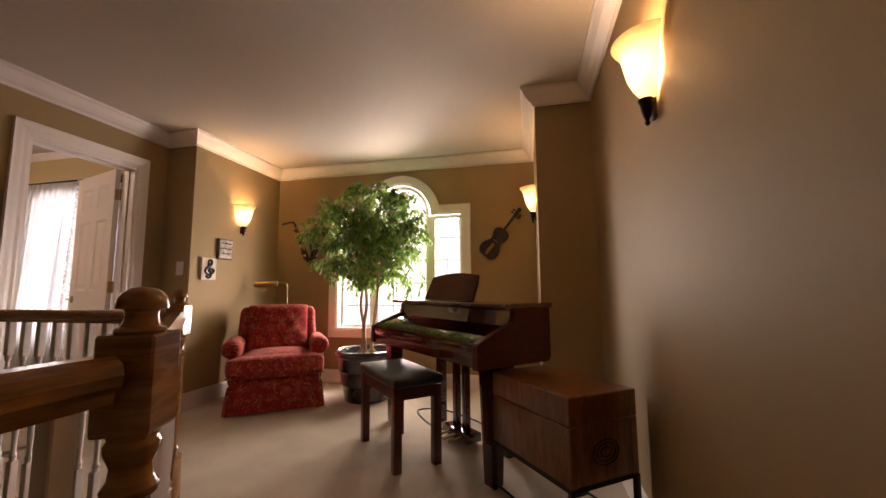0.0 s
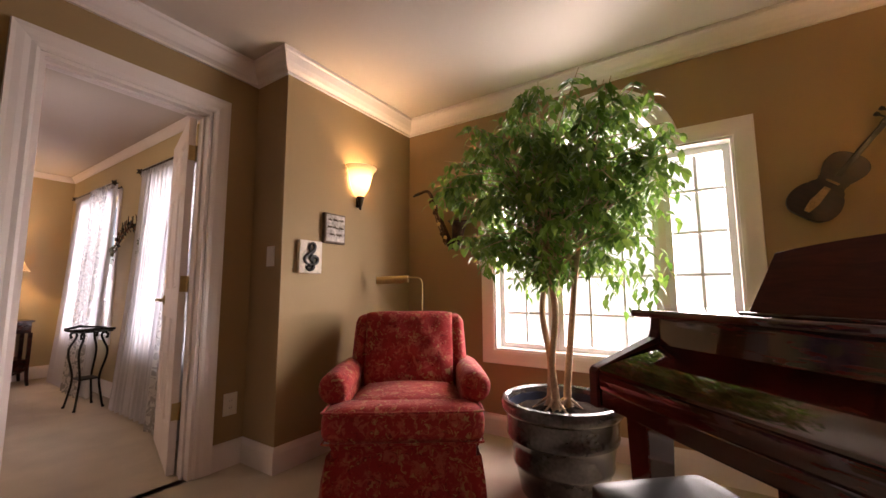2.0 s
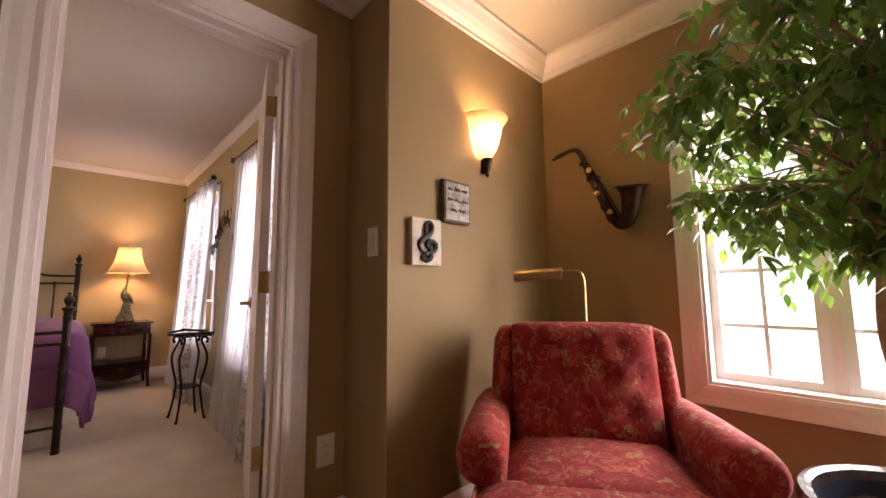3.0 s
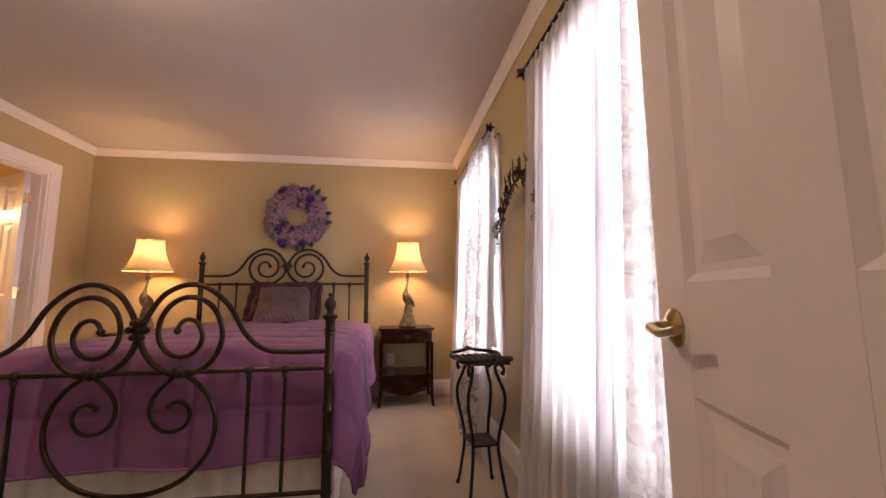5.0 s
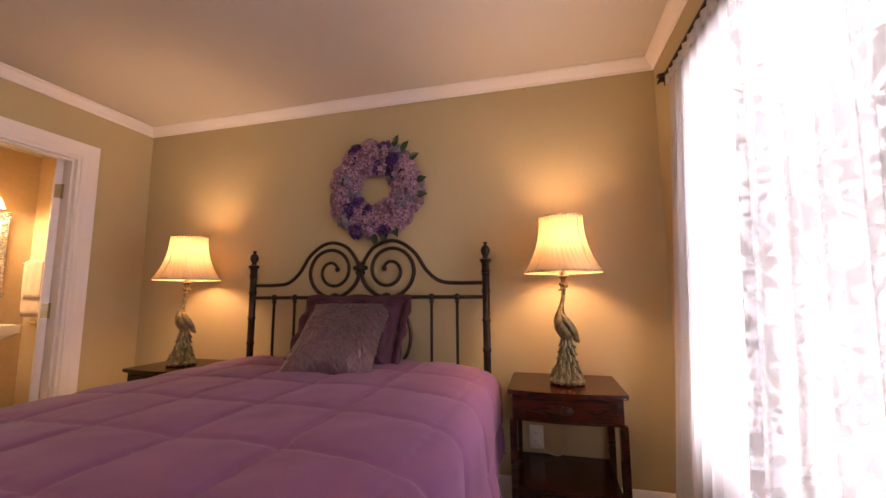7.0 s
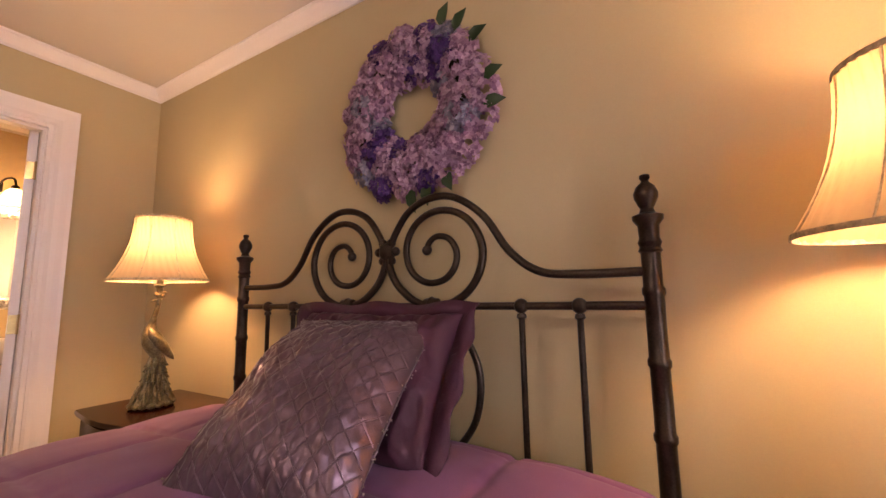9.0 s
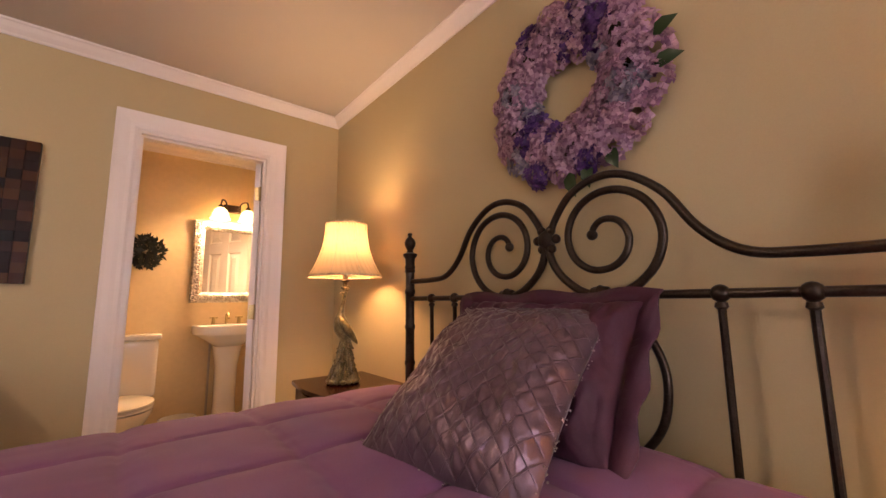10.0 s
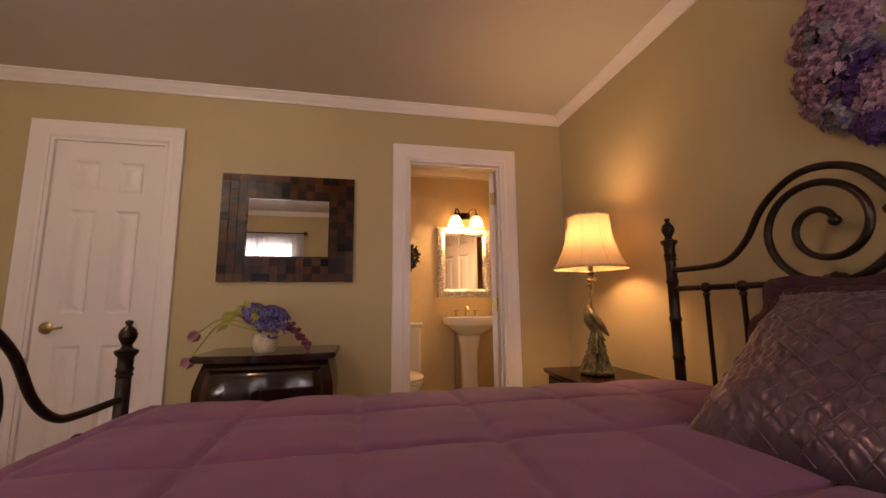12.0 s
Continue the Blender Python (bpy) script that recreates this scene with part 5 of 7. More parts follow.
def saxophone():
    s = thing("saxophone_wall_art", pose(0, YN, 0), "dark bronze saxophone wall hanging", "wall art")
    y = -0.065
    pts = curve_pts([(-2.79, y, 1.776), (-2.72, y, 1.786), (-2.680, y, 1.755), (-2.630, y, 1.64), (-2.570, y, 1.50), (-2.525, y, 1.39), (-2.485, y, 1.335), (-2.445, y, 1.345), (-2.425, y - 0.005, 1.41), (-2.415, y - 0.01, 1.47)], 6)
    n = len(pts)
    part("tube", tube(pts, [0.011 + 0.042 * (i / n) ** 1.8 for i in range(n)], 16), BRONZE, s, "conical curved horn body")
    part("bell", lathe([(0.050, -0.01), (0.054, 0.012), (0.064, 0.032), (0.080, 0.046), (0.086, 0.048), (0.082, 0.053), (0.066, 0.042), (0.048, 0.015), (0.030, -0.02), (0.001, -0.03)], 24, None, pose(-2.413, y - 0.01, 1.462, 10, 6, 0), closed=False), BRONZE, s, "flared bell")
    part("mouthpiece", tube([(-2.85, y, 1.760), (-2.82, y, 1.771), (-2.785, y, 1.777)], [0.007, 0.012, 0.013], 10), INK, s)
    for k in range(9):
        t = pts[16 + k * 2]
        part("key", lathe([(0.004, -0.012), (0.004, 0.0), (0.015, 0.001), (0.016, 0.006), (0.001, 0.009)], 12, None, Matrix.Translation(t + Vector((0.010 if k % 2 else -0.008, -0.026 - 0.0016 * k, 0))) @ pose(0, 0, 0, 90, 0, 0)), BRASS if k % 3 == 1 else BRONZE, s)
    for k in (0, 1):
        a, b = pts[15 + k], pts[36]
        part("guard_rod", tube([a + Vector((0.016 - 0.03 * k, -0.016, 0)), a.lerp(b, 0.5) + Vector((0.030 - 0.056 * k, -0.03, 0)), b + Vector((0.034 - 0.07 * k, -0.03, 0))], 0.0042, 6), BRONZE, s)
    for c in (pts[20], pts[34], pts[44]):
        part("brace_ring", tube([c + Vector((0.036 * math.cos(q), -0.036 * math.sin(q), 0.004 * math.cos(q))) for q in [2 * math.pi * k / 14 for k in range(15)]], 0.003, 5, caps=False), BRONZE, s)


saxophone()


# ---- bedroom: bed ----
BC = 1.20  # the bed's middle line


def scroll_panel():
    """Curves of the bed ends in (across, height): the arch and the inner spiral of one side."""
    arch = [(0.76, 1.187), (0.60, 1.187), (0.50, 1.20), (0.42, 1.262), (0.35, 1.365), (0.26, 1.432), (0.175, 1.445), (0.09, 1.412), (0.035, 1.345), (0.008, 1.285)]
    c = (0.186, 1.262)
    keys_a = [180, 225, 270, 315, 360, 405, 450, 495, 540, 585, 630, 675, 720, 765, 810, 870]
    keys_r = [0.182, 0.162, 0.154, 0.155, 0.157, 0.150, 0.138, 0.123, 0.108, 0.094, 0.083, 0.077, 0.073, 0.067, 0.057, 0.036]
    spiral = []
    for k in range(47):
        a = 180 + k * 15.0
        r = float(np.interp(a, keys_a, keys_r))
        spiral.append((c[0] + r * math.cos(radians(a)), c[1] + r * math.sin(radians(a))))
    return arch, spiral


def bed():
    b = thing("bed", pose(0, BC, 0), "bronze iron bed frame with scrolled head and foot ends", "bed")

    def end(x, dz, top, half, wide, tall, off, coil):
        def at(s, q):
            z = q[1] - 1.285
            return (x, off + s * q[0] * wide, 1.285 + dz + (z * tall if z > 0 else z * (1 + (tall - 1) * 0.35)))
        for s in (-1, 1):
            prof = [(0.020, 0.0), (0.024, 0.01), (0.021, 0.03)]
            z = 0.03
            for band in (0.16, 0.33, 0.50, 0.66, 0.82, 0.98, 1.14):
                if band < top - 0.24:
                    prof += [(0.021, band - 0.012), (0.0245, band - 0.006), (0.0245, band + 0.006), (0.021, band + 0.012)]
            t = top
            prof += [(0.021, t - 0.19), (0.026, t - 0.185), (0.022, t - 0.175), (0.026, t - 0.165), (0.022, t - 0.155), (0.023, t - 0.125), (0.033, t - 0.112), (0.034, t - 0.102), (0.018, t - 0.095), (0.014, t - 0.085), (0.018, t - 0.078), (0.026, t - 0.06), (0.027, t - 0.048), (0.021, t - 0.032), (0.010, t - 0.022), (0.008, t - 0.017), (0.012, t - 0.011), (0.011, t - 0.004), (0.001, t)]
            part("bed_post", lathe(prof, 16, None, pose(x, off + s * half, 0)), IRON, b, "turned iron bed post with a finial")
            arch, spiral = scroll_panel()
            arch = [(half / wide, arch[0][1])] + arch[1:]
            part("arch_rail", tube(curve_pts([at(s, q) for q in arch], 6), 0.0115, 10), IRON, b)
            pts = curve_pts([at(s, (q[0] * coil / wide, q[1])) for q in spiral], 2)
            bm = tube(pts, [0.0125 - 0.003 * i / len(pts) for i in range(len(pts))], 10)
            ball(bm, pts[-1][:], 0.016)
            part("scroll", bm, IRON, b, "coiled iron scroll")
            zb = 1.108 + dz
            # the lower ring and its inner curl
            ring = [(0.170, zb), (0.245, zb - 0.05), (0.305, zb - 0.13), (0.325, zb - 0.22), (0.300, zb - 0.33), (0.21, zb - 0.43), (0.10, zb - 0.475), (0.0, zb - 0.485)]
            part("ring", tube(curve_pts([(x, off + s * p, q) for p, q in ring], 6), 0.0105, 10), IRON, b)
            cc = (0.165, zb - 0.165)
            curl = [(x, off + s * 0.168, zb)] + [(x, off + s * (cc[0] - r2 * math.cos(radians(a2))), cc[1] + r2 * math.sin(radians(a2))) for a2, r2 in [(58 - 22 * k, 0.118 * math.exp(-k / 17 * 1.15)) for k in range(0, 18)]]
            pts = curve_pts(curl, 3)
            bm = tube(pts, 0.0095, 8)
            ball(bm, pts[-1][:], 0.014)
            part("curl", bm, IRON, b)
            part("collar", lathe([(0.012, -0.030), (0.024, -0.022), (0.026, -0.010), (0.030, 0), (0.026, 0.010), (0.024, 0.022), (0.012, 0.030)], 12, None, pose(x, off + s * 0.170, zb, 90, 0, 0)), IRON, b)
            for p in (0.45, 0.60):
                part("spindle", tube([(x, off + s * p, 0.165), (x, off + s * p, zb)], 0.0085, 8), IRON, b)
                part("collar", ball(lathe([(0.009, -0.035), (0.014, -0.03), (0.012, -0.02)], 10, None, pose(x, off + s * p, zb)), (x, off + s * p, zb), 0.0205), IRON, b)
        part("cross_bar", tube([(x, off - half, 1.108 + dz), (x, off + half, 1.108 + dz)], 0.011, 10), IRON, b)
        part("cross_bar", tube([(x, off - half, 0.165), (x, off + half, 0.165)], 0.010, 10), IRON, b)
        bm = lathe([(0.001, -0.018), (0.022, -0.016), (0.030, -0.008), (0.032, 0.0), (0.030, 0.008), (0.022, 0.016), (0.001, 0.02)], 12, None, pose(x, off, 1.285 + dz, 0, 90, 0))
        rosette = part("rosette", bm, IRON, b, "cast iron rosette")
        for k in range(6):
            a = k * math.pi / 3
            part("petal", ball(bmesh.new(), (x, off + 0.034 * math.cos(a), 1.285 + dz + 0.034 * math.sin(a)), 0.0155, seg=8), IRON, rosette)

    end(-7.335, 0.0, 1.418, 0.765, 1.0, 1.0, 0.003, 1.0)
    before = set(b.children)
    end(-5.222, -0.429, 1.010, 0.785, 1.02, 1.19, -0.055, 0.97)
    # the foot end stands a degree askew about its north post
    turn = Matrix.Translation((-5.222, 0.73, 0)) @ Matrix.Rotation(radians(-1.0), 4, "Z") @ Matrix.Translation((5.222, -0.73, 0))
    for ob in set(b.children) - before:
        ob.data.transform(turn)
    for s in (-1, 1):
        part("side_rail", boxed(-7.33, -5.23, s * 0.72 - 0.015, s * 0.72 + 0.015, 0.27, 0.33), IRON, b, smooth=False)


bed()

QUILT = mat("plum satin comforter", (0.185, 0.072, 0.165), 0.75, var=0.05, scale=5, fine=300, bump=0.12, bump_dist=0.001, spec=0.15, sheen=0.1)
SKIRT = mat("white bed skirt", (0.72, 0.68, 0.68), 0.85, var=0.03, scale=20, fine=200)
PLUM = mat("dark plum satin", (0.055, 0.014, 0.030), 0.6, var=0.10, scale=9, fine=220, bump=0.2, spec=0.25, sheen=0.03)
TAUPE_SILK = mat("silver plum silk", (0.135, 0.082, 0.110), 0.32, 0.6, var=0.10, scale=14, fine=260, bump=0.2, bump_dist=0.001, sheen=0.1)
SEQUIN = mat("silver beads", (0.34, 0.28, 0.27), 0.35, 0.8, var=0.2, bump=0.0)


def comforter():
    c = thing("comforter", pose(0, BC, 0), "plum quilted comforter hanging over the bed", "comforter")
    bm = bmesh.new()
    top, r = 0.735, 0.10
    x0, x1 = -7.27, -5.41          # head and foot of the flat top
    half = 0.73
    drop, fall = 0.455, 0.50
    nx, ny = 230, 250
    rows = []
    for i in range(nx + 1):
        px = x0 + (x1 + fall - x0) * i / nx
        row = []
        for j in range(ny + 1):
            py = (half + drop) * (2 * j / ny - 1)
            ox = max(0.0, px - x1)
            oy = max(0.0, abs(py) - half)
            o = math.hypot(ox, oy)
            s = 1 if py > 0 else -1
            bx, by = min(px, x1), max(-half, min(half, py))
            crown = 0.025 * (1 - (by / half) ** 4)
            q = 0.30
            # stitched squares puff up between their seams
            puff = 0.021 * (abs(math.sin(math.pi * (px + 0.03) / q)) * abs(math.sin(math.pi * (py + 0.15) / q))) ** 0.22
            s1, s2 = abs(math.sin(math.pi * (px + 0.03) / q)), abs(math.sin(math.pi * (py + 0.15) / q))
            puff -= 0.0042 * max(math.exp(-(s1 / 0.10) ** 2), math.exp(-(s2 / 0.10) ** 2))
            # small puckers gather along the stitching
            puff += 0.0022 * noise.noise(Vector((px * 30, py * 30, 5))) * max(math.exp(-(s1 / 0.4) ** 2), math.exp(-(s2 / 0.4) ** 2))
            wr = 0.006 * noise.noise(Vector((px * 4, py * 4, 0))) + 0.003 * noise.noise(Vector((px * 11, py * 11, 3)))
            if o < 1e-6:
                p = Vector((px, py, top + crown + puff + wr))
            else:
                d = Vector((ox / o, s * oy / o, 0))
                a = min(o / r, math.pi / 2)
                out = r * math.sin(a)
                down = r * (1 - math.cos(a)) + max(0.0, o - r * math.pi / 2)
                hang = min(1.0, max(0.0, (o - 0.12) / 0.3))
                ripple = 0.022 * hang * (math.sin(7.5 * px + 1.3 * s) * (1 if oy > ox else 0) + math.sin(8.5 * py) * (1 if ox >= oy else 0))
                flare = 0.05 * hang * (ox * oy > 0) + 0.02 * hang
                p = Vector((bx, by, top + crown * (1 - a)))
                p += d * (out + puff + ripple + flare + wr) + Vector((0, 0, -down + 0.4 * puff * math.cos(a)))
            p.z = max(p.z, 0.09)
            if px < x0 + 0.06:
                p.z -= 0.02 * (1 - (px - x0) / 0.06)
            row.append(bm.verts.new(p))
        rows.append(row)
    for a, b in zip(rows, rows[1:]):
        for j in range(ny):
            bm.faces.new((a[j], a[j + 1], b[j + 1], b[j]))
    hem = [v.co.copy() for v in [r[0] for r in rows] + rows[-1][1:] + [r[-1] for r in rows[-2::-1]]]
    ob = part("quilted_cover", bm, QUILT, c, angle=180)
    part("hem_piping", tube(hem[::2], 0.007, 6), QUILT, c, "stitched plum hem")
    m = ob.modifiers.new("thickness", "SOLIDIFY")
    m.thickness, m.offset = 0.018, -1


comforter()


def mattress():
    m = thing("mattress", pose(0, BC, 0), "white mattress and box spring under the comforter", "mattress")
    part("mattress_body", boxed(-7.29, -5.43, -0.72, 0.72, 0.36, 0.70, 0.05, 3), SKIRT, m)
    k = thing("bed_skirt", pose(0, BC, 0), "gathered white bed skirt reaching the carpet", "bed skirt")
    path = []
    for (xa, ya), (xb, yb) in (((-7.28, 0.745), (-5.40, 0.745)), ((-5.40, 0.745), (-5.40, -0.745)), ((-5.40, -0.745), (-7.28, -0.745))):
        n = int(math.hypot(xb - xa, yb - ya) / 0.022)
        for i in range(n):
            t = i / n
            nx, ny = (yb - ya), -(xb - xa)
            ln = math.hypot(nx, ny)
            f = 0.008 * math.sin(i * 1.35) + 0.004 * math.sin(i * 0.41)
            path.append((xa + (xb - xa) * t - nx / ln * f, ya + (yb - ya) * t - ny / ln * f))
    bm = bmesh.new()
    lo = [bm.verts.new((x, y, 0.008)) for x, y in path]
    hi = [bm.verts.new((x * 1.0, y * 0.985, 0.42)) for x, y in path]
    for i in range(len(path) - 1):
        bm.faces.new((lo[i], lo[i + 1], hi[i + 1], hi[i]))
    ob = part("gathered_cloth", bm, SKIRT, k, angle=180)


mattress()


def pillow(name, m, w, h, t, material, label, tuck=0.0, flange=0.0, seed=0):
    p = thing(name, m, label, "pillow")
    bm = bmesh.new()
    n = 210 if tuck else 110
    g = {}
    for side in (1, -1):
        for i in range(n + 1):
            for j in range(n + 1):
                u, v = 2 * i / n - 1, 2 * j / n - 1
                edge = i in (0, n) or j in (0, n)
                if edge and side == -1:
                    g[side, i, j] = g[1, i, j]
                    continue
                pinch = 1 - 0.07 * (1 - abs(v) ** 2) * abs(u) ** 3
                pinch2 = 1 - 0.07 * (1 - abs(u) ** 2) * abs(v) ** 3
                core = (max(0.0, (1 - abs(u) ** 3.2)) * max(0.0, (1 - abs(v) ** 3.2))) ** (0.8 if tuck else 0.55)
                y = t / 2 * core
                if tuck:
                    k = 10.0
                    bend = 0.05 * noise.noise(Vector((u * 2, v * 2, 9)))
                    a, b = abs(math.sin((u * 0.86 + v * 1.1 + bend) * k * math.pi / 2)), abs(math.sin((u * 1.1 - v * 0.86 + bend) * k * math.pi / 2))
                    c2 = min(1.0, core * 2.5)
                    y -= 0.0030 * c2 * (max(math.exp(-(a / 0.085) ** 2), math.exp(-(b / 0.085) ** 2)))
                    y += 0.0046 * c2 * noise.noise(Vector((u * 16 + v * 5, v * 11 - u * 4, side)))
                q = Vector((u * w / 2 * 1.0, v * h / 2, seed * 7.1 + side))
                y += (0.012 if tuck else 0.022) * core * noise.noise(q * 7) + (0.010 if tuck else 0.034) * core * noise.noise(Vector((q.x * 16, q.y * 9, q.z)))
                if not tuck:
                    for sc, am in ((11, 0.014), (24, 0.008)):
                        y += am * core ** 0.4 * (1 - 2.2 * abs(noise.noise(Vector((q.x * sc * 1.5 + q.y * sc * 0.5, q.y * sc * 0.6 - q.x * sc * 0.3, sc + side)))))
                g[side, i, j] = bm.verts.new((u * w / 2 * pinch, -side * y, v * h / 2 * pinch2))
    for side in (1, -1):
        for i in range(n):
            for j in range(n):
                q = [g[side, i, j], g[side, i + 1, j], g[side, i + 1, j + 1], g[side, i, j + 1]]
                bm.faces.new(q if side == 1 else q[::-1])
    if tuck:
        # corded pintucks that cross into diamonds over the front
        cords = bmesh.new()
        for fam in (0, 1):
            for c in range(-11, 12):
                line = []
                for q in range(-60, 61):
                    f = q / 40
                    a, b = ((0.86, 1.1), (1.1, -0.86))[fam]
                    nn = a * a + b * b
                    u, v = a * (c * 0.2) / nn - b * f / math.sqrt(nn), b * (c * 0.2) / nn + a * f / math.sqrt(nn)
                    if max(abs(u), abs(v)) < 0.985:
                        i, j = (u + 1) / 2 * n, (v + 1) / 2 * n
                        i0, j0 = min(int(i), n - 1), min(int(j), n - 1)
                        e, h2 = i - i0, j - j0
                        line.append(g[1, i0, j0].co * (1 - e) * (1 - h2) + g[1, i0 + 1, j0].co * e * (1 - h2) + g[1, i0, j0 + 1].co * (1 - e) * h2 + g[1, i0 + 1, j0 + 1].co * e * h2 + Vector((0, -0.0004, 0)))
                if len(line) > 3:
                    tube(line, 0.0017, 5, cords)
        tagged(part("pintuck_cord", cords, material, p, "crossing corded pintucks"), kind="stuff")
    part("pillow_cover", bm, material, p, angle=180)
    if flange:
        bm = bmesh.new()
        rings = []
        for o in (0.0, flange):
            ring = []
            for (a, b), (c, d) in (((-1, -1), (1, -1)), ((1, -1), (1, 1)), ((1, 1), (-1, 1)), ((-1, 1), (-1, -1))):
                for k in range(20):
                    f = k / 20
                    u, v = a + (c - a) * f, b + (d - b) * f
                    ring.append(bm.verts.new((u * (w / 2 + o - 0.012), 0.016 * math.sin(k * 1.1 + u * 3) * (o > 0), v * (h / 2 + o - 0.012))))
            rings.append(ring)
        for k in range(80):
            bm.faces.new((rings[0][k], rings[0][(k + 1) % 80], rings[1][(k + 1) % 80], rings[1][k]))
        ob = part("flange", bm, material, p, "flat stitched flange", angle=180)
        mod = ob.modifiers.new("thickness", "SOLIDIFY")
        mod.thickness = 0.006
    if tuck:
        rnd = random.Random(8)
        bm = bmesh.new()
        for k in range(320):
            s = k % 4
            f = rnd.uniform(-1, 1)
            u, v = (f, 1) if s == 0 else (1, f) if s == 1 else (f, -1) if s == 2 else (-1, f)
            pu2, pv2 = 1 - 0.07 * (1 - v * v) * abs(u) ** 3, 1 - 0.07 * (1 - u * u) * abs(v) ** 3
            ball(bm, (u * w / 2 * pu2 + rnd.uniform(-0.006, 0.006), rnd.uniform(-0.008, 0.008), v * h / 2 * pv2 + rnd.uniform(-0.006, 0.006)), rnd.uniform(0.0012, 0.0024), seg=5)
        tagged(part("bead_trim", bm, SEQUIN, p, "silver beaded edging"), kind="stuff")
    return p


# facing the foot of the bed: local -y turns to +x
pillow("throw_pillow", pose(-6.972, 1.28, 0.917) @ pose(0, 0, 0, 0, 0, 98.5) @ pose(0, 0, 0, -53, 0, 0), 0.445, 0.520, 0.175, TAUPE_SILK, "silver plum silk throw pillow with diamond pintucks and beaded edge", tuck=1)
pillow("pillow_sham", pose(-7.1345, 1.242, 0.924) @ pose(0, 0, 0, 0, 0, 90) @ pose(0, 0, 0, -32, 0, 0), 0.585, 0.39, 0.13, PLUM, "dark plum satin pillow sham with a flat flange", flange=0.045, seed=2)


# ---- nightstands and lamps ----
def nightstand(y, label):
    n = thing("nightstand", pose(BW + 0.012, y, 0), label, "nightstand", "pair of nightstands beside the bed")
    w, d = 0.255, 0.41
    def serp(dep, hw, bulge, inset=0.0):
        pts = [(0.0, -hw), (dep - 0.02, -hw)]
        for k in range(17):
            u = k / 16 * 2 - 1
            pts.append((dep + bulge * (0.55 + 0.45 * math.cos(u * math.pi)) - bulge * 0.3 * abs(u) ** 6, u * hw))
        pts += [(dep - 0.02, hw), (0.0, hw)]
        return pts
    bm = slab(serp(d + 0.0, w, 0.022), 0.672, 0.692)
    bmesh.ops.bevel(bm, geom=[e for e in bm.edges if abs(e.verts[0].co.z - e.verts[1].co.z) < 1e-6], offset=0.004, segments=2, affect="EDGES")
    part("top", bm, CHERRY, n, "polished cherry top with a serpentine front")
    part("drawer_case", slab(serp(d - 0.02, w - 0.02, 0.016), 0.556, 0.672), CHERRY, n, smooth=False)
    part("drawer_front", slab([(d - 0.03, -w + 0.05)] + [(d - 0.012 + 0.016 * (0.55 + 0.45 * math.cos(u * math.pi)), u * (w - 0.05)) for u in [k / 12 * 2 - 1 for k in range(13)]] + [(d - 0.03, w - 0.05)], 0.575, 0.655), CHERRY, n, "serpentine drawer front")
    part("drawer_pull", lathe([(0.001, 0.012), (0.010, 0.010), (0.016, 0.005), (0.026, 0.004), (0.027, 0.0)], 16, None, pose(d + 0.007, 0, 0.615, 0, 90, 0) @ Matrix.Diagonal((0.7, 1, 1, 1))), IRON, n, "oval antique bronze drawer pull")
    for s in (-1, 1):
        for x in (0.022, d - 0.03):
            fr = 1 if x > 0.2 else -1
            keys = [(x + 0.022 * fr, s * (w - 0.012), 0.0), (x + 0.006 * fr, s * (w - 0.020), 0.07), (x, s * (w - 0.024), 0.16), (x, s * (w - 0.024), 0.30), (x, s * (w - 0.024), 0.56)]
            bm = bmesh.new()
            pts = curve_pts(keys, 4)
            rings = []
            for q, p in enumerate(pts):
                h = 0.013 + 0.004 * q / len(pts)
                rings.append([bm.verts.new((p.x + a * h, p.y + b * h, p.z)) for a, b in ((-1, -1), (1, -1), (1, 1), (-1, 1))])
            for r0, r1 in zip(rings, rings[1:]):
                for k in range(4):
                    bm.faces.new((r0[k], r0[(k + 1) % 4], r1[(k + 1) % 4], r1[k]))
            bm.faces.new(rings[0][::-1])
            bm.faces.new(rings[-1])
            part("leg", bm, CHERRY, n, smooth=False)
    part("shelf", slab(serp(d - 0.02, w - 0.038, 0.02), 0.262, 0.276), CHERRY, n, "lower shelf")
    part("lower_drawer", slab(serp(d - 0.04, w - 0.04, 0.02), 0.150, 0.262), CHERRY, n, smooth=False)
    bm = slab([(x, z) for x, z in [(-w + 0.04, 0.15), (w - 0.04, 0.15)] + [((w - 0.04) * (1 - k / 8), 0.15 - 0.045 * math.sin(math.pi * k / 16) * (1.2 if k > 4 else 1)) for k in range(1, 16)]], d - 0.03, d - 0.012)
    for v in bm.verts:
        v.co = Vector((v.co.z, v.co.x, v.co.y))
    part("apron", bm, CHERRY, n, "shaped apron", smooth=False)
    part("drawer_pull", lathe([(0.001, 0.012), (0.012, 0.008), (0.022, 0.004), (0.023, 0.0)], 14, None, pose(d + 0.002, 0, 0.205, 0, 90, 0)), IRON, n, "antique bronze drawer pull")
    return n


nightstand(2.355, "dark cherry two-tier nightstand with a serpentine drawer and lamp")
nightstand(0.065, "dark cherry two-tier nightstand between bed and bathroom door")

PEACOCK = mat("verdigris gilt resin", (0.20, 0.165, 0.085), 0.38, 0.55, var=0.4, scale=26, fine=150, bump=0.8, bump_dist=0.003)


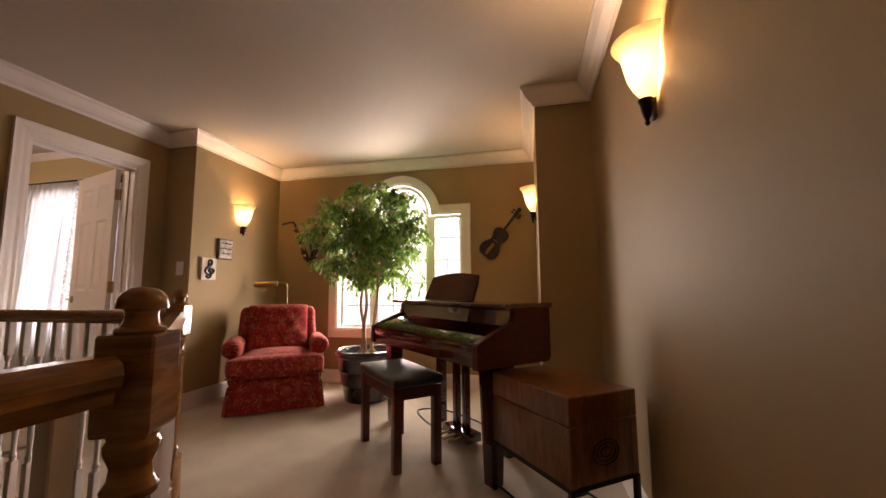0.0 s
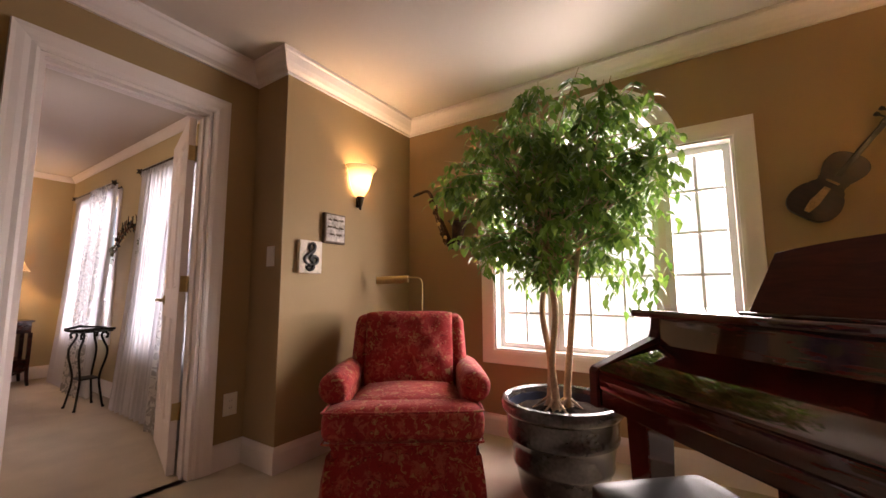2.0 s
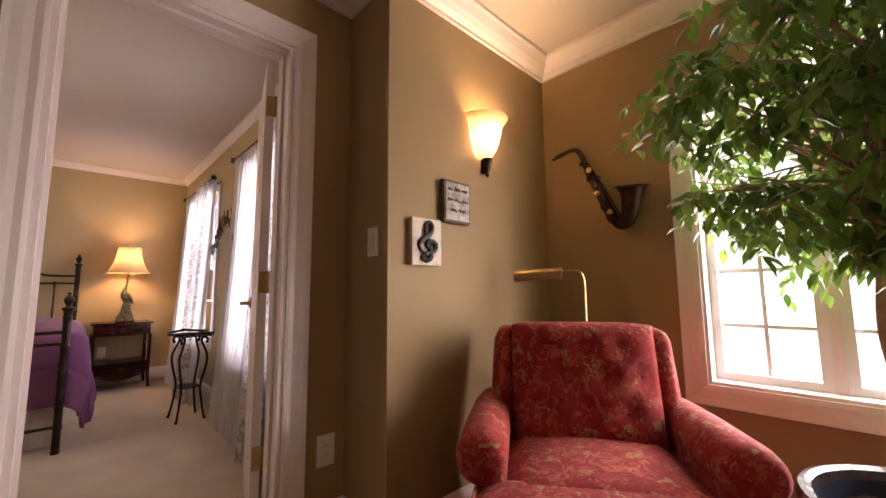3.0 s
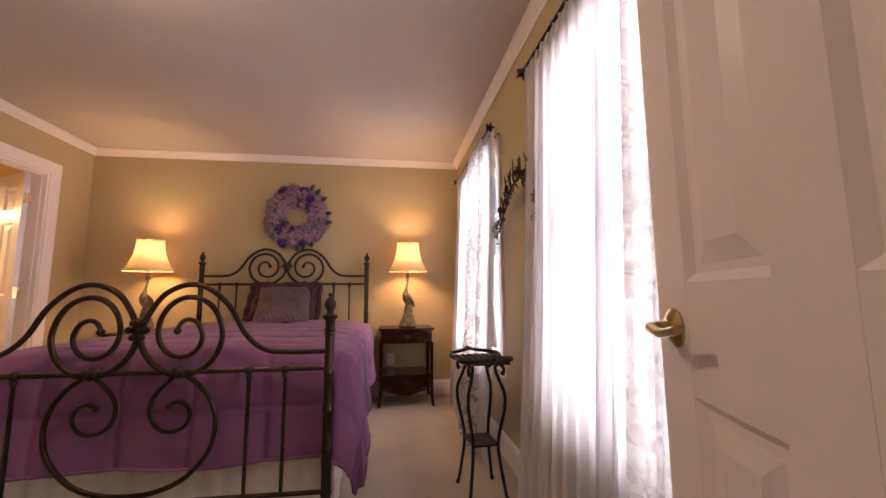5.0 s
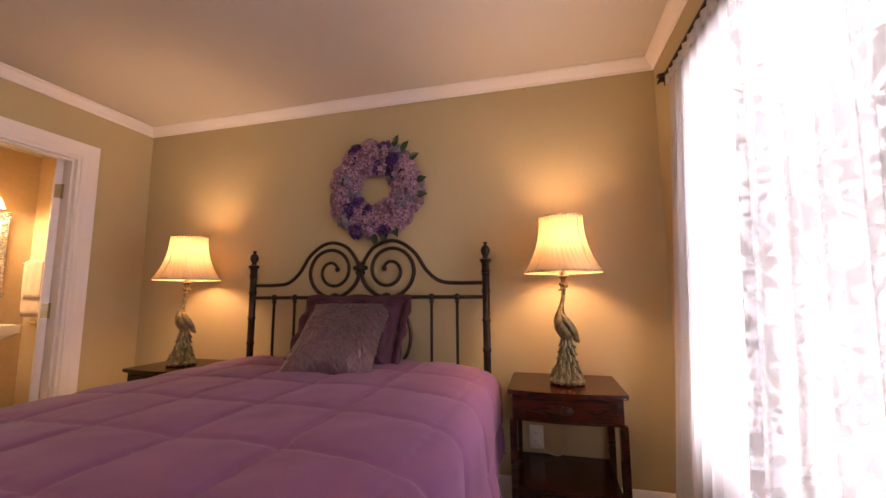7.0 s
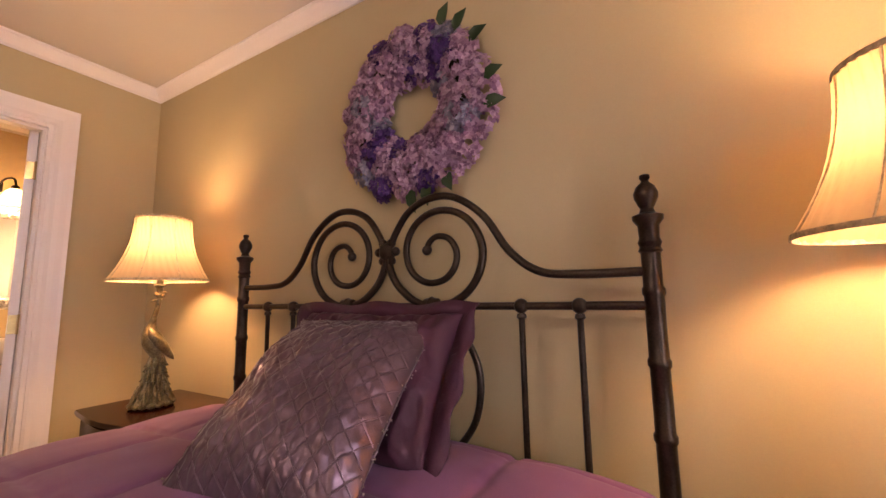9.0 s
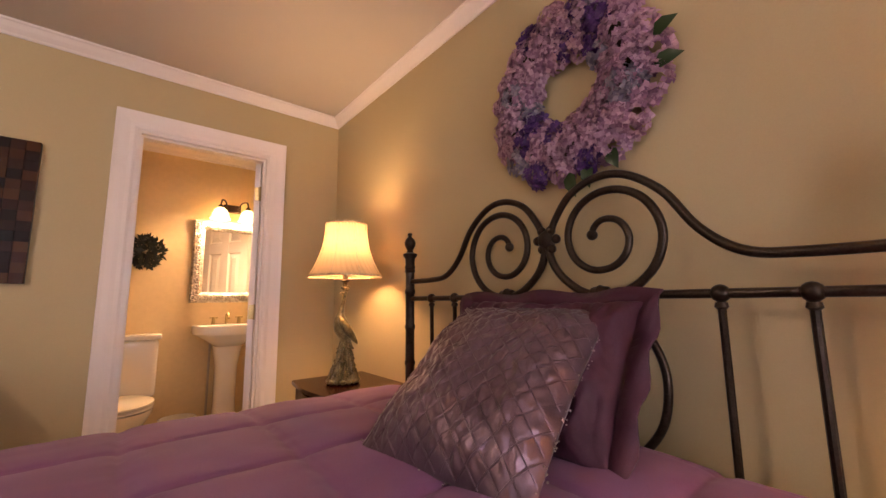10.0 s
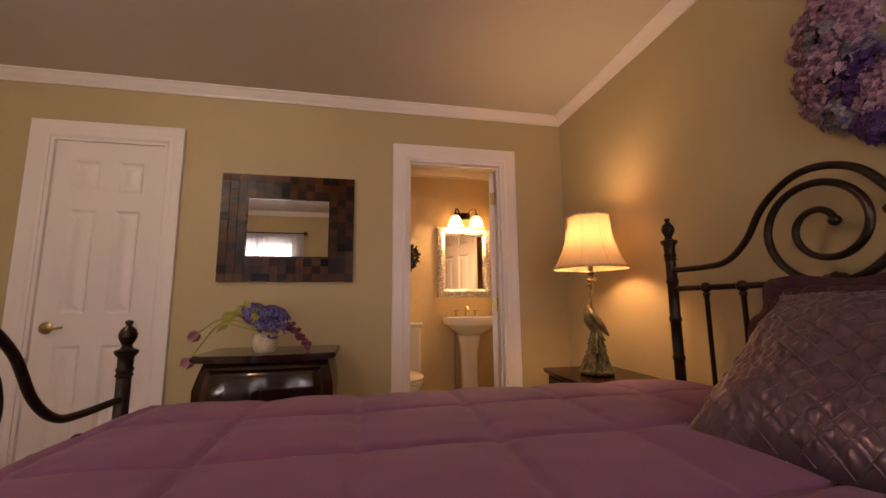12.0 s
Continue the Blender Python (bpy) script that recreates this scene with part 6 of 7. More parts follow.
def table_lamp(x, y, turn, label):
    z0 = 0.692
    t = thing("table_lamp", pose(x, y, z0, 0, 0, turn), label, "lamp", "pair of bird table lamps")
    # base: a dark plinth under a ring of gilt scallops
    part("plinth", lathe([(0.001, 0), (0.078, 0), (0.080, 0.004), (0.073, 0.009), (0.001, 0.010)], 28), CHERRY, t, "dark wooden plinth")
    bm = bmesh.new()
    for k in range(16):
        a = 2 * math.pi * k / 16
        ball(bm, (0.070 * math.cos(a), 0.070 * math.sin(a), 0.016), 0.0155, 0.7, seg=8)
    lathe([(0.001, 0.010), (0.067, 0.011), (0.069, 0.018), (0.058, 0.026), (0.001, 0.028)], 28, bm)
    part("base", bm, PEACOCK, t, "scalloped gilt base")
    # the bird: one plain carved shape; its breast to -x, its long tail down to the base
    def blob(bm, keys, rad, wide, seg=18):
        """A smooth run of rings through keys; wide stretches them sideways."""
        pts = curve_pts(keys, 6)
        rr = [float(np.interp(i / 6, range(len(rad)), rad)) for i in range(len(pts))]
        k0 = len(bm.verts)
        tube(pts, rr, seg, bm)
        bm.verts.ensure_lookup_table()
        for v in list(bm.verts)[k0:]:
            v.co.y *= wide
    bm = bmesh.new()
    blob(bm, [(0.004, 0, 0.468), (0.000, 0, 0.448), (-0.004, 0, 0.415), (-0.012, 0, 0.378), (-0.019, 0, 0.343), (-0.020, 0, 0.308), (-0.010, 0, 0.272), (0.004, 0, 0.238), (0.010, 0, 0.205), (0.009, 0, 0.165)],
         [0.009, 0.0115, 0.0095, 0.0105, 0.018, 0.034, 0.042, 0.036, 0.025, 0.019], 1.08)
    # folded wings over the back, and the pointed tail coverts behind
    for s in (-1, 1):
        blob(bm, [(-0.022, s * 0.020, 0.330), (-0.012, s * 0.033, 0.305), (0.010, s * 0.034, 0.272), (0.034, s * 0.026, 0.238), (0.058, s * 0.012, 0.205), (0.066, s * 0.007, 0.192)], [0.008, 0.018, 0.022, 0.018, 0.009, 0.002], 1.0, 10)
    # fluted tail that spreads towards the base
    rings = []
    for j in range(13):
        f = j / 12
        h = 0.215 - 0.195 * f
        r0 = 0.020 + 0.016 * f + 0.034 * f ** 3
        rings.append([bm.verts.new((0.009 * (1 - f) + (r0 * (1 + 0.17 * math.cos(11 * a + 2 * f))) * math.cos(a), (r0 * (1 + 0.17 * math.cos(11 * a + 2 * f))) * math.sin(a), h)) for a in [2 * math.pi * k / 52 for k in range(52)]])
    for p, q in zip(rings, rings[1:]):
        for k in range(52):
            bm.faces.new((p[k], p[(k + 1) % 52], q[(k + 1) % 52], q[k]))
    # feather tips in uneven rows that flick outwards
    rnd = random.Random(4)
    for row, h in enumerate((0.178, 0.148, 0.116, 0.086, 0.056, 0.034)):
        for k in range(8):
            a = 2 * math.pi * (k + 0.5 * (row % 2)) / 8 + rnd.uniform(-0.2, 0.2)
            f = (0.215 - h) / 0.195
            r0 = 0.021 + 0.016 * f + 0.034 * f ** 3
            o = Vector((math.cos(a), math.sin(a), 0))
            p = o * r0 + Vector((0.009 * (1 - f), 0, h + rnd.uniform(-0.006, 0.006)))
            tube([p + Vector((0, 0, 0.036)), p + Vector((0, 0, 0.012)) + o * 0.002, p + o * 0.006, p + o * 0.020 - Vector((0, 0, 0.006))], [0.003, 0.0085, 0.009, 0.0015], 6, bm)
    # crest, beak and the beads round the head
    for a in (0.4, 1.7, 2.9, 4.2, 5.4):
        ball(bm, (0.003 + 0.014 * math.cos(a), 0.014 * math.sin(a), 0.472 + 0.008 * math.sin(3 * a)), 0.0105, seg=8)
    tube([(-0.006, 0, 0.452), (-0.022, 0, 0.448), (-0.030, 0, 0.440)], [0.009, 0.005, 0.001], 7, bm)
    part("bird_figure", bm, PEACOCK, t, "carved verdigris peacock with a long neck", angle=60)
    part("stem", lathe([(0.010, 0.468), (0.013, 0.474), (0.011, 0.482), (0.0125, 0.500), (0.015, 0.506), (0.022, 0.510), (0.024, 0.514), (0.014, 0.519)], 16), PEACOCK, t, "fluted gilt stem")
    part("neck_cup", lathe([(0.012, 0.519), (0.0135, 0.524), (0.0135, 0.552), (0.016, 0.556), (0.015, 0.60), (0.004, 0.605)], 14), BRASS, t, "brass socket")
    part("harp", tube([(0.0, 0.001, 0.60), (0, 0, 0.819)], 0.003, 6), BRASS, t)
    part("finial", ball(lathe([(0.012, 0.816), (0.006, 0.822)], 8), (0, 0, 0.830), 0.009), BRASS, t)
    # bell shade with pleats that sweep round it
    seg, nz = 176, 18
    bm = bmesh.new()
    rings = []
    for j in range(nz + 1):
        f = j / nz
        h = 0.535 + 0.274 * f
        r = 0.184 - 0.080 * (1 - (1 - f) ** 2.2)
        ring = []
        for k in range(seg):
            a = 2 * math.pi * k / seg
            rr2 = r * (1 + 0.012 * math.cos(8 * a)) + 0.0026 * math.sin(a * 40 + f * 15)
            ring.append(bm.verts.new((rr2 * math.cos(a), rr2 * math.sin(a), h)))
        rings.append(ring)
    for r0, r1 in zip(rings, rings[1:]):
        for k in range(seg):
            bm.faces.new((r0[k], r0[(k + 1) % seg], r1[(k + 1) % seg], r1[k]))
    shade = part("shade", bm, SHADE_CLOTH, t, "pleated cream bell shade lit from within", angle=180)
    trim = mat_trim
    for h, r in ((0.535, 0.185), (0.809, 0.1052)):
        part("trim_band", lathe([(r - 0.002, h - 0.004), (r + 0.002, h - 0.004), (r + 0.001, h + 0.006), (r - 0.003, h + 0.006), (r - 0.002, h - 0.004)], 48, closed=False), trim, shade, "braided tan trim")
    for k in range(8):
        a = 2 * math.pi * (k + 0.5) / 8
        pts = []
        for j in range(nz + 1):
            f = j / nz
            r = 0.184 - 0.080 * (1 - (1 - f) ** 2.2)
            r = r * 0.989 + 0.002
            pts.append((r * math.cos(a), r * math.sin(a), 0.535 + 0.274 * f))
        part("seam", tube(pts, 0.0018, 5), trim, shade)
    o = lamp("table_bulb", "POINT", 13.5, WARM, pose(0, 0, 0), 0.06)
    o.matrix_world = t.matrix_world @ pose(0, 0, 0.70)


mat_trim = mat("tan braid", (0.46, 0.35, 0.21), 0.8, var=0.2, scale=60)
table_lamp(-7.19, 2.372, 112, "peacock table lamp with a lit cream bell shade on the nightstand")
table_lamp(-7.19, 0.058, 155, "peacock table lamp with a lit cream bell shade near the corner")


def added_ceiling_light():
    """An unseen flush lamp, added above the space between bed and door."""
    c = thing("added_ceiling_light", pose(-4.72, 1.08, CEIL), "added, unseen flush ceiling light with a frosted glass dome", "light")
    part("pan", lathe([(0.001, -0.001), (0.165, -0.001), (0.170, -0.010), (0.165, -0.026), (0.150, -0.030)], 36, closed=False), BRASS, c, "brass pan against the ceiling")
    part("glass_dome", lathe([(0.152, -0.028), (0.150, -0.050), (0.132, -0.080), (0.095, -0.103), (0.045, -0.115), (0.001, -0.118)], 36, closed=False), DOME_GLASS, c, "frosted glass dome lit from within")
    part("finial", ball(lathe([(0.010, -0.119), (0.012, -0.124), (0.006, -0.128)], 12), (0, 0, -0.133), 0.008), BRASS, c)
    # weak fill for the door and soft shadows behind the headboard
    o = lamp("ceiling_fill_bulb", "POINT", 30, (1.0, 0.84, 0.66), pose(0, 0, 0), 0.05)
    o.matrix_world = c.matrix_world @ pose(0, 0, -0.06)


added_ceiling_light()


# ---- hydrangea wreath ----
def petal_mat(name, lo, hi):
    m = leaf_mat(name, lo, hi)
    return m


LILAC = petal_mat("lilac petals", (0.27, 0.13, 0.24), (0.64, 0.42, 0.54))
VIOLET = petal_mat("violet petals", (0.06, 0.02, 0.14), (0.17, 0.07, 0.29))
PALEBLUE = petal_mat("pale blue petals", (0.18, 0.17, 0.27), (0.40, 0.35, 0.42))
DARKLEAF = leaf_mat("dark wreath leaf", (0.012, 0.035, 0.012), (0.03, 0.07, 0.022))


def floret(verts, faces, c, nrm, size, rnd):
    """Four rounded petals that cup round their middle."""
    nrm = nrm.normalized()
    u = nrm.orthogonal().normalized()
    u = Matrix.Rotation(rnd.uniform(0, 6.28), 3, nrm) @ u
    w = nrm.cross(u)
    for k in range(4):
        a = k * math.pi / 2
        d = u * math.cos(a) + w * math.sin(a)
        s = nrm.cross(d)
        k0 = len(verts)
        for q in (c, c + d * size * 0.5 + s * size * 0.42 + nrm * size * 0.14, c + d * size * 0.98 + nrm * size * 0.10 * rnd.uniform(-1, 2), c + d * size * 0.5 - s * size * 0.42 + nrm * size * 0.14):
            verts.append(q[:])
        faces.append((k0, k0 + 1, k0 + 2, k0 + 3))


def wreath():
    c0 = Vector((-7.40, 1.258, 1.79))
    w = thing("wreath", Matrix.Translation(c0), "round wreath of lilac and violet hydrangeas with dark leaves", "wreath")
    rnd = random.Random(11)
    ring = [(0.0, 0.215 * math.cos(a), 0.215 * math.sin(a)) for a in [2 * math.pi * k / 40 for k in range(41)]]
    part("hoop", tube(ring, 0.03, 8, caps=False), TWIG, w, "twig hoop")
    kinds = [LILAC, VIOLET, LILAC, LILAC, PALEBLUE, LILAC, LILAC, LILAC, VIOLET, LILAC, LILAC, LILAC]
    for k in range(57):
        mm = kinds[(k * 7 + k // 9) % 12]
        a = 2 * math.pi * k / 57 + rnd.uniform(-0.06, 0.06)
        rr = (0.265, 0.165, 0.215)[k % 3] + rnd.uniform(-0.012, 0.012)
        cc = Vector((-0.004 + (0.014 if k % 3 == 2 else 0.0), rr * math.cos(a), rr * math.sin(a)))
        verts, faces = [], []
        hr = rnd.uniform(0.050, 0.064)
        for q in range(74):
            d = Vector((abs(rnd.gauss(0.5, 0.6)), rnd.gauss(0, 1), rnd.gauss(0, 1))).normalized()
            p = cc + Vector((d.x * hr * 0.72, d.y * hr, d.z * hr)) * rnd.uniform(0.80, 1.12)
            floret(verts, faces, p, d + Vector((0.4, 0, 0)) + Vector((rnd.uniform(-1, 1), rnd.uniform(-1, 1), rnd.uniform(-1, 1))) * 0.5, rnd.uniform(0.014, 0.023), rnd)
        mesh_part("hydrangea_head", verts, faces, mm, w, {LILAC.name: "lilac hydrangea head", VIOLET.name: "violet hydrangea head"}.get(mm.name, "pale blue hydrangea head"), smooth=False)
    for a in (35, 50, 5, -12, -75, -88, -60, 62):
        verts, faces = [], []
        aa = radians(a)
        d = Vector((0.25, math.cos(aa), math.sin(aa)))
        p = Vector((0.02, 0.29 * math.cos(aa), 0.29 * math.sin(aa)))
        leaf(verts, faces, p, d + Vector((0, rnd.uniform(-0.4, 0.4), rnd.uniform(-0.4, 0.4))), Vector((1, 0, 0)), rnd.uniform(0.07, 0.09), 0.05)
        mesh_part("leaf", verts, faces, DARKLEAF, w)


wreath()


# ---- curtains ----
def curtain(name, x0, x1, material, label, y, folds, amp, z0=0.012, z1=2.075, seed=0, flare=0.0, parent=None, drift=0.085):
    bm = bmesh.new()
    nx, nz = 120, 26
    rows = []
    for j in range(nz + 1):
        f = j / nz
        z = z1 + (z0 - z1) * f
        row = []
        for i in range(nx + 1):
            u = i / nx
            ph = seed * 2.3
            wav = math.sin(2 * math.pi * folds * u + ph + 0.5 * math.sin(f * 2 + u * 9)) + 0.5 * math.sin(2 * math.pi * folds * 2.3 * u + 1.7 * ph)
            a = amp * (0.45 + 0.55 * min(1, f * 3))
            x = x0 + (x1 - x0) * u + flare * f * (u - 0.5) + 0.012 * math.sin(2 * math.pi * folds * u * 1.02 + 1.2 + f)
            row.append(bm.verts.new((x, y + a * wav * 0.6 - drift * f ** 1.5, z)))
        rows.append(row)
    for a, b in zip(rows, rows[1:]):
        for i in range(nx):
            bm.faces.new((a[i], a[i + 1], b[i + 1], b[i]))
    return part(name, bm, material, parent, label, angle=180)


def curtain_set(x0, x1, rod0, rod1, lace, seed):
    r = thing("curtain_rod", pose(0, 0, 0), "dark bronze curtain rod with leaf finials", "curtain rod", "curtain rods of the bedroom")
    part("rod", tube([(rod0 + 0.02, 2.835, 2.085), (rod1 - 0.02, 2.835, 2.085)], 0.009, 10), IRON, r)
    for x, s in ((rod0, -1), (rod1, 1)):
        bm = lathe([(0.010, 0), (0.014, 0.006), (0.010, 0.014), (0.018, 0.026), (0.022, 0.038), (0.014, 0.056), (0.001, 0.066)], 10, None, pose(x - s * 0.025, 2.835, 2.085, 0, 90 * s, 0))
        for k in range(5):
            a = 2 * math.pi * k / 5
            tube(curve_pts([(x - s * 0.015, 2.835, 2.085), (x + s * 0.008, 2.835 + 0.022 * math.cos(a), 2.085 + 0.022 * math.sin(a)), (x + s * 0.038, 2.835 + 0.026 * math.cos(a), 2.085 + 0.026 * math.sin(a))], 3), [0.004, 0.006, 0.008, 0.008, 0.007, 0.005, 0.002], 5, bm)
        part("finial", bm, IRON, r, "leaf-shaped bronze finial")
        part("bracket", tube(curve_pts([(x - s * 0.06, 2.912, 2.06), (x - s * 0.06, 2.88, 2.05), (x - s * 0.06, 2.845, 2.062), (x - s * 0.06, 2.835, 2.075)], 4), 0.007, 8), IRON, r)
        part("bracket_plate", lathe([(0.022, 0), (0.022, 0.005), (0.001, 0.008)], 12, None, pose(x - s * 0.06, BN - 0.001, 2.06, 90, 0, 0)), IRON, r)
    c = thing("curtain", pose(0, 0, 0), "floor-length white sheer curtains glowing with daylight", "curtain", "sheer curtains of the bedroom")
    curtain("sheer_panel", x0, (x0 + x1) / 2 + 0.02, SHEER_CLOTH, "plain white voile panel", 2.848, 8, 0.026, seed=seed, flare=0.14, parent=c)
    curtain("sheer_panel", (x0 + x1) / 2 - 0.02, x1, SHEER_CLOTH, "plain white voile panel", 2.852, 8, 0.026, seed=seed + 2, flare=0.04, parent=c)
    curtain("lace_panel", lace[0], lace[1], LACE_CLOTH, "white lace panel with a leaf pattern", 2.805, 4.5, 0.024, seed=seed + 1, flare=0.03, parent=c)
    curtain("header_tape", x0, x1, SHEER_CLOTH, "gathered curtain heading", 2.835, 22, 0.010, 2.03, 2.10, seed, parent=c, drift=0.0)


curtain_set(-7.0, -5.76, -7.01, -5.78, (-6.36, -5.86), 1)
curtain_set(-5.12, -3.84, -5.12, -3.82, (-4.30, -3.92), 5)


# ---- garland over the wall between the windows ----
RUST_LEAF = leaf_mat("rust garland leaf", (0.10, 0.035, 0.012), (0.25, 0.08, 0.03))
SLATE_LEAF = leaf_mat("slate garland leaf", (0.012, 0.018, 0.018), (0.035, 0.045, 0.04))
RUST_BARK = mat("rust brown bark", (0.12, 0.035, 0.012), 0.5, var=0.35, scale=20, bump=0.4)
BERRY = mat("grey green berries", (0.16, 0.17, 0.11), 0.4, var=0.3, scale=60, bump=0)


def garland():
    g = thing("garland", pose(0, 0, 0), "arched twig garland with dark leaves and berries on the wall", "garland")
    rnd = random.Random(21)
    y = BN - 0.045
    keys = [(-5.69, y, 1.41), (-5.62, y, 1.47), (-5.54, y, 1.52), (-5.44, y - 0.02, 1.555), (-5.33, y - 0.025, 1.58), (-5.22, y - 0.02, 1.60), (-5.13, y, 1.605), (-5.06, y, 1.55), (-5.02, y, 1.45)]
    pts = curve_pts(keys, 6)
    part("branch", tube(pts, [0.009 * (1 - 0.6 * abs(2 * i / len(pts) - 1)) for i in range(len(pts))], 6), TWIG, g, "dark twig")
    # stout rust-brown twigs that cross the branch
    for k in range(13):
        p = pts[rnd.randint(5, len(pts) - 7)]
        a = rnd.uniform(0.2, 2.4)
        d = Vector((math.cos(a), -0.25, math.sin(a))).normalized()
        part("twig", tube(curve_pts([p - d * 0.045, p + Vector((0, -0.018, 0)), p + d * 0.05 + Vector((0.008, -0.012, 0.008)), p + d * rnd.uniform(0.08, 0.12)], 3), [0.002, 0.004, 0.0055, 0.006, 0.0058, 0.005, 0.0045, 0.004, 0.003, 0.002], 6), RUST_BARK if k % 2 else TWIG, g, "rust-brown twig" if k % 2 else "")
    # broad slate-dark leaves, singly and in pairs
    for k in range(40):
        f = min(0.95, max(0.08, 0.08 + 0.87 * (k + rnd.uniform(-0.4, 0.4)) / 40))
        p = pts[int(f * (len(pts) - 1))]
        verts, faces = [], []
        a = rnd.uniform(0, 2 * math.pi)
        d = Vector((math.cos(a), rnd.uniform(-0.5, -0.1), math.sin(a)))
        leaf(verts, faces, p + d * rnd.uniform(0.01, 0.035), d, Vector((rnd.uniform(-0.4, 0.4), -1, 0.3)), rnd.uniform(0.045, 0.06), rnd.uniform(0.036, 0.05), 0.3)
        mesh_part("leaf", verts, faces, SLATE_LEAF if k % 4 else RUST_LEAF, g, "slate-dark leaf" if k % 4 else "rust-brown leaf")
    for k in range(3):
        for q in range(9):
            b = pts[14 + 8 * k] + Vector((rnd.uniform(-0.03, 0.03), -0.02, rnd.uniform(0.02, 0.075)))
            part("berry", ball(bmesh.new(), b[:], rnd.uniform(0.004, 0.007), seg=6), BERRY, g)
    # trailing berry sprays at both ends
    for ex, s in ((-5.70, -1), (-5.06, 1)):
        for k in range(7):
            p0 = Vector((ex + rnd.uniform(-0.01, 0.03) * s, y, 1.46))
            e = Vector((ex + s * rnd.uniform(-0.06, 0.07), y - rnd.uniform(0, 0.03), 1.30 + rnd.uniform(0, 0.12)))
            run = curve_pts([p0, p0.lerp(e, 0.5) + Vector((rnd.uniform(-0.03, 0.03), -0.015, 0)), e], 4)
            bm = tube(run, 0.0022, 5)
            part("spray_stem", bm, TWIG, g)
            for q in range(6):
                b = run[rnd.randint(2, len(run) - 1)] + Vector((rnd.uniform(-0.02, 0.02), rnd.uniform(-0.02, 0.0), rnd.uniform(-0.015, 0.015)))
                part("berry", ball(bmesh.new(), b[:], rnd.uniform(0.005, 0.008), seg=6), BERRY, g)


garland()


# ---- wrought iron plant stand ----
def plant_stand():
    s = thing("plant_stand", pose(-5.46, 2.668, 0, 0, 0, 4), "black wrought iron plant stand with a pierced leaf-pattern top", "plant stand")
    hw, hd, zt = 0.15, 0.115, 0.66
    rim = [(-hw, -hd), (-hw * 0.6, -hd - 0.018), (0, -hd - 0.004), (hw * 0.6, -hd - 0.018), (hw, -hd), (hw + 0.035, -hd * 0.4), (hw + 0.062, 0), (hw + 0.035, hd * 0.4), (hw, hd), (hw * 0.6, hd + 0.018), (0, hd + 0.004), (-hw * 0.6, hd + 0.018), (-hw, hd), (-hw - 0.035, hd * 0.4), (-hw - 0.062, 0), (-hw - 0.035, -hd * 0.4), (-hw, -hd)]
    part("top_rim", tube(curve_pts([(x, y, zt + 0.012 * (abs(x) / hw) ** 2) for x, y in rim], 5), 0.010, 8), BLACK_IRON, s, "cast rim with pointed ends")
    gal = curve_pts([(x, y, 0) for x, y in rim], 5)
    bm = bmesh.new()
    rings = []
    for p in gal:
        h = 0.004 + 0.012 * abs(math.sin(math.pi * p.x / (hw * 1.15))) * (abs(p.y) > 0.6 * hd)
        o = Vector((p.x, p.y, 0)).normalized()
        z = zt + 0.012 * (abs(p.x) / hw) ** 2
        rings.append([bm.verts.new((p.x + o.x * a, p.y + o.y * a, z + b)) for a, b in ((0, 0), (0.008, h), (0.011, h), (0.006, 0))])
    for p, q in zip(rings, rings[1:]):
        for k in range(4):
            bm.faces.new((p[k], p[(k + 1) % 4], q[(k + 1) % 4], q[k]))
    part("gallery", bm, BLACK_IRON, s, "low scalloped iron gallery")
    for s2 in (-1, 1):
        part("end_handle", tube(curve_pts([(s2 * (hw + 0.030), -0.022, zt + 0.02), (s2 * (hw + 0.075), -0.012, zt + 0.028), (s2 * (hw + 0.088), 0, zt + 0.030), (s2 * (hw + 0.075), 0.012, zt + 0.028), (s2 * (hw + 0.030), 0.022, zt + 0.02)], 4), 0.006, 7), BLACK_IRON, s, "pointed leaf handle")
    bm = bmesh.new()
    rnd = random.Random(2)
    for k in range(9):
        for j in range(6):
            cx, cy = -hw + 0.018 + k * 0.033, -hd + 0.018 + j * 0.039
            a0 = rnd.uniform(0, 6)
            tube([(cx + (0.019 - 0.0007 * q) * math.cos(a0 + q * 0.62), cy + (0.019 - 0.0007 * q) * math.sin(a0 + q * 0.62), zt) for q in range(12)], 0.0042, 5, bm)
    part("pierced_top", bm, BLACK_IRON, s, "pierced scroll-pattern iron top")
    part("top_lip", slab([(-hw, -hd), (hw, -hd), (hw, hd), (-hw, hd)], zt - 0.012, zt - 0.006), BLACK_IRON, s, smooth=False)
    for sx in (-1, 1):
        for sy in (-1, 1):
            keys = [(0.115, 0.095, 0.0), (0.098, 0.080, 0.10), (0.082, 0.066, 0.22), (0.085, 0.070, 0.30), (0.108, 0.092, 0.42), (0.110, 0.094, 0.50), (0.086, 0.070, 0.575), (0.075, 0.060, 0.62), (0.090, 0.074, 0.642), (0.112, 0.092, 0.625), (0.108, 0.088, 0.600)]
            pts = curve_pts([(sx * x, sy * y, z) for x, y, z in keys], 5)
            bm = tube(pts, 0.0085, 8)
            ball(bm, pts[-1][:], 0.012)
            ball(bm, (sx * 0.116, sy * 0.096, 0.008), 0.012)
            part("leg", bm, BLACK_IRON, s, "curved cabriole iron leg")
    bm = slab([(-0.085, -0.068), (0.085, -0.068), (0.085, 0.068), (-0.085, 0.068)], 0.245, 0.255)
    part("lower_shelf", bm, BLACK_IRON, s, "pierced lower shelf", smooth=False)


plant_stand()


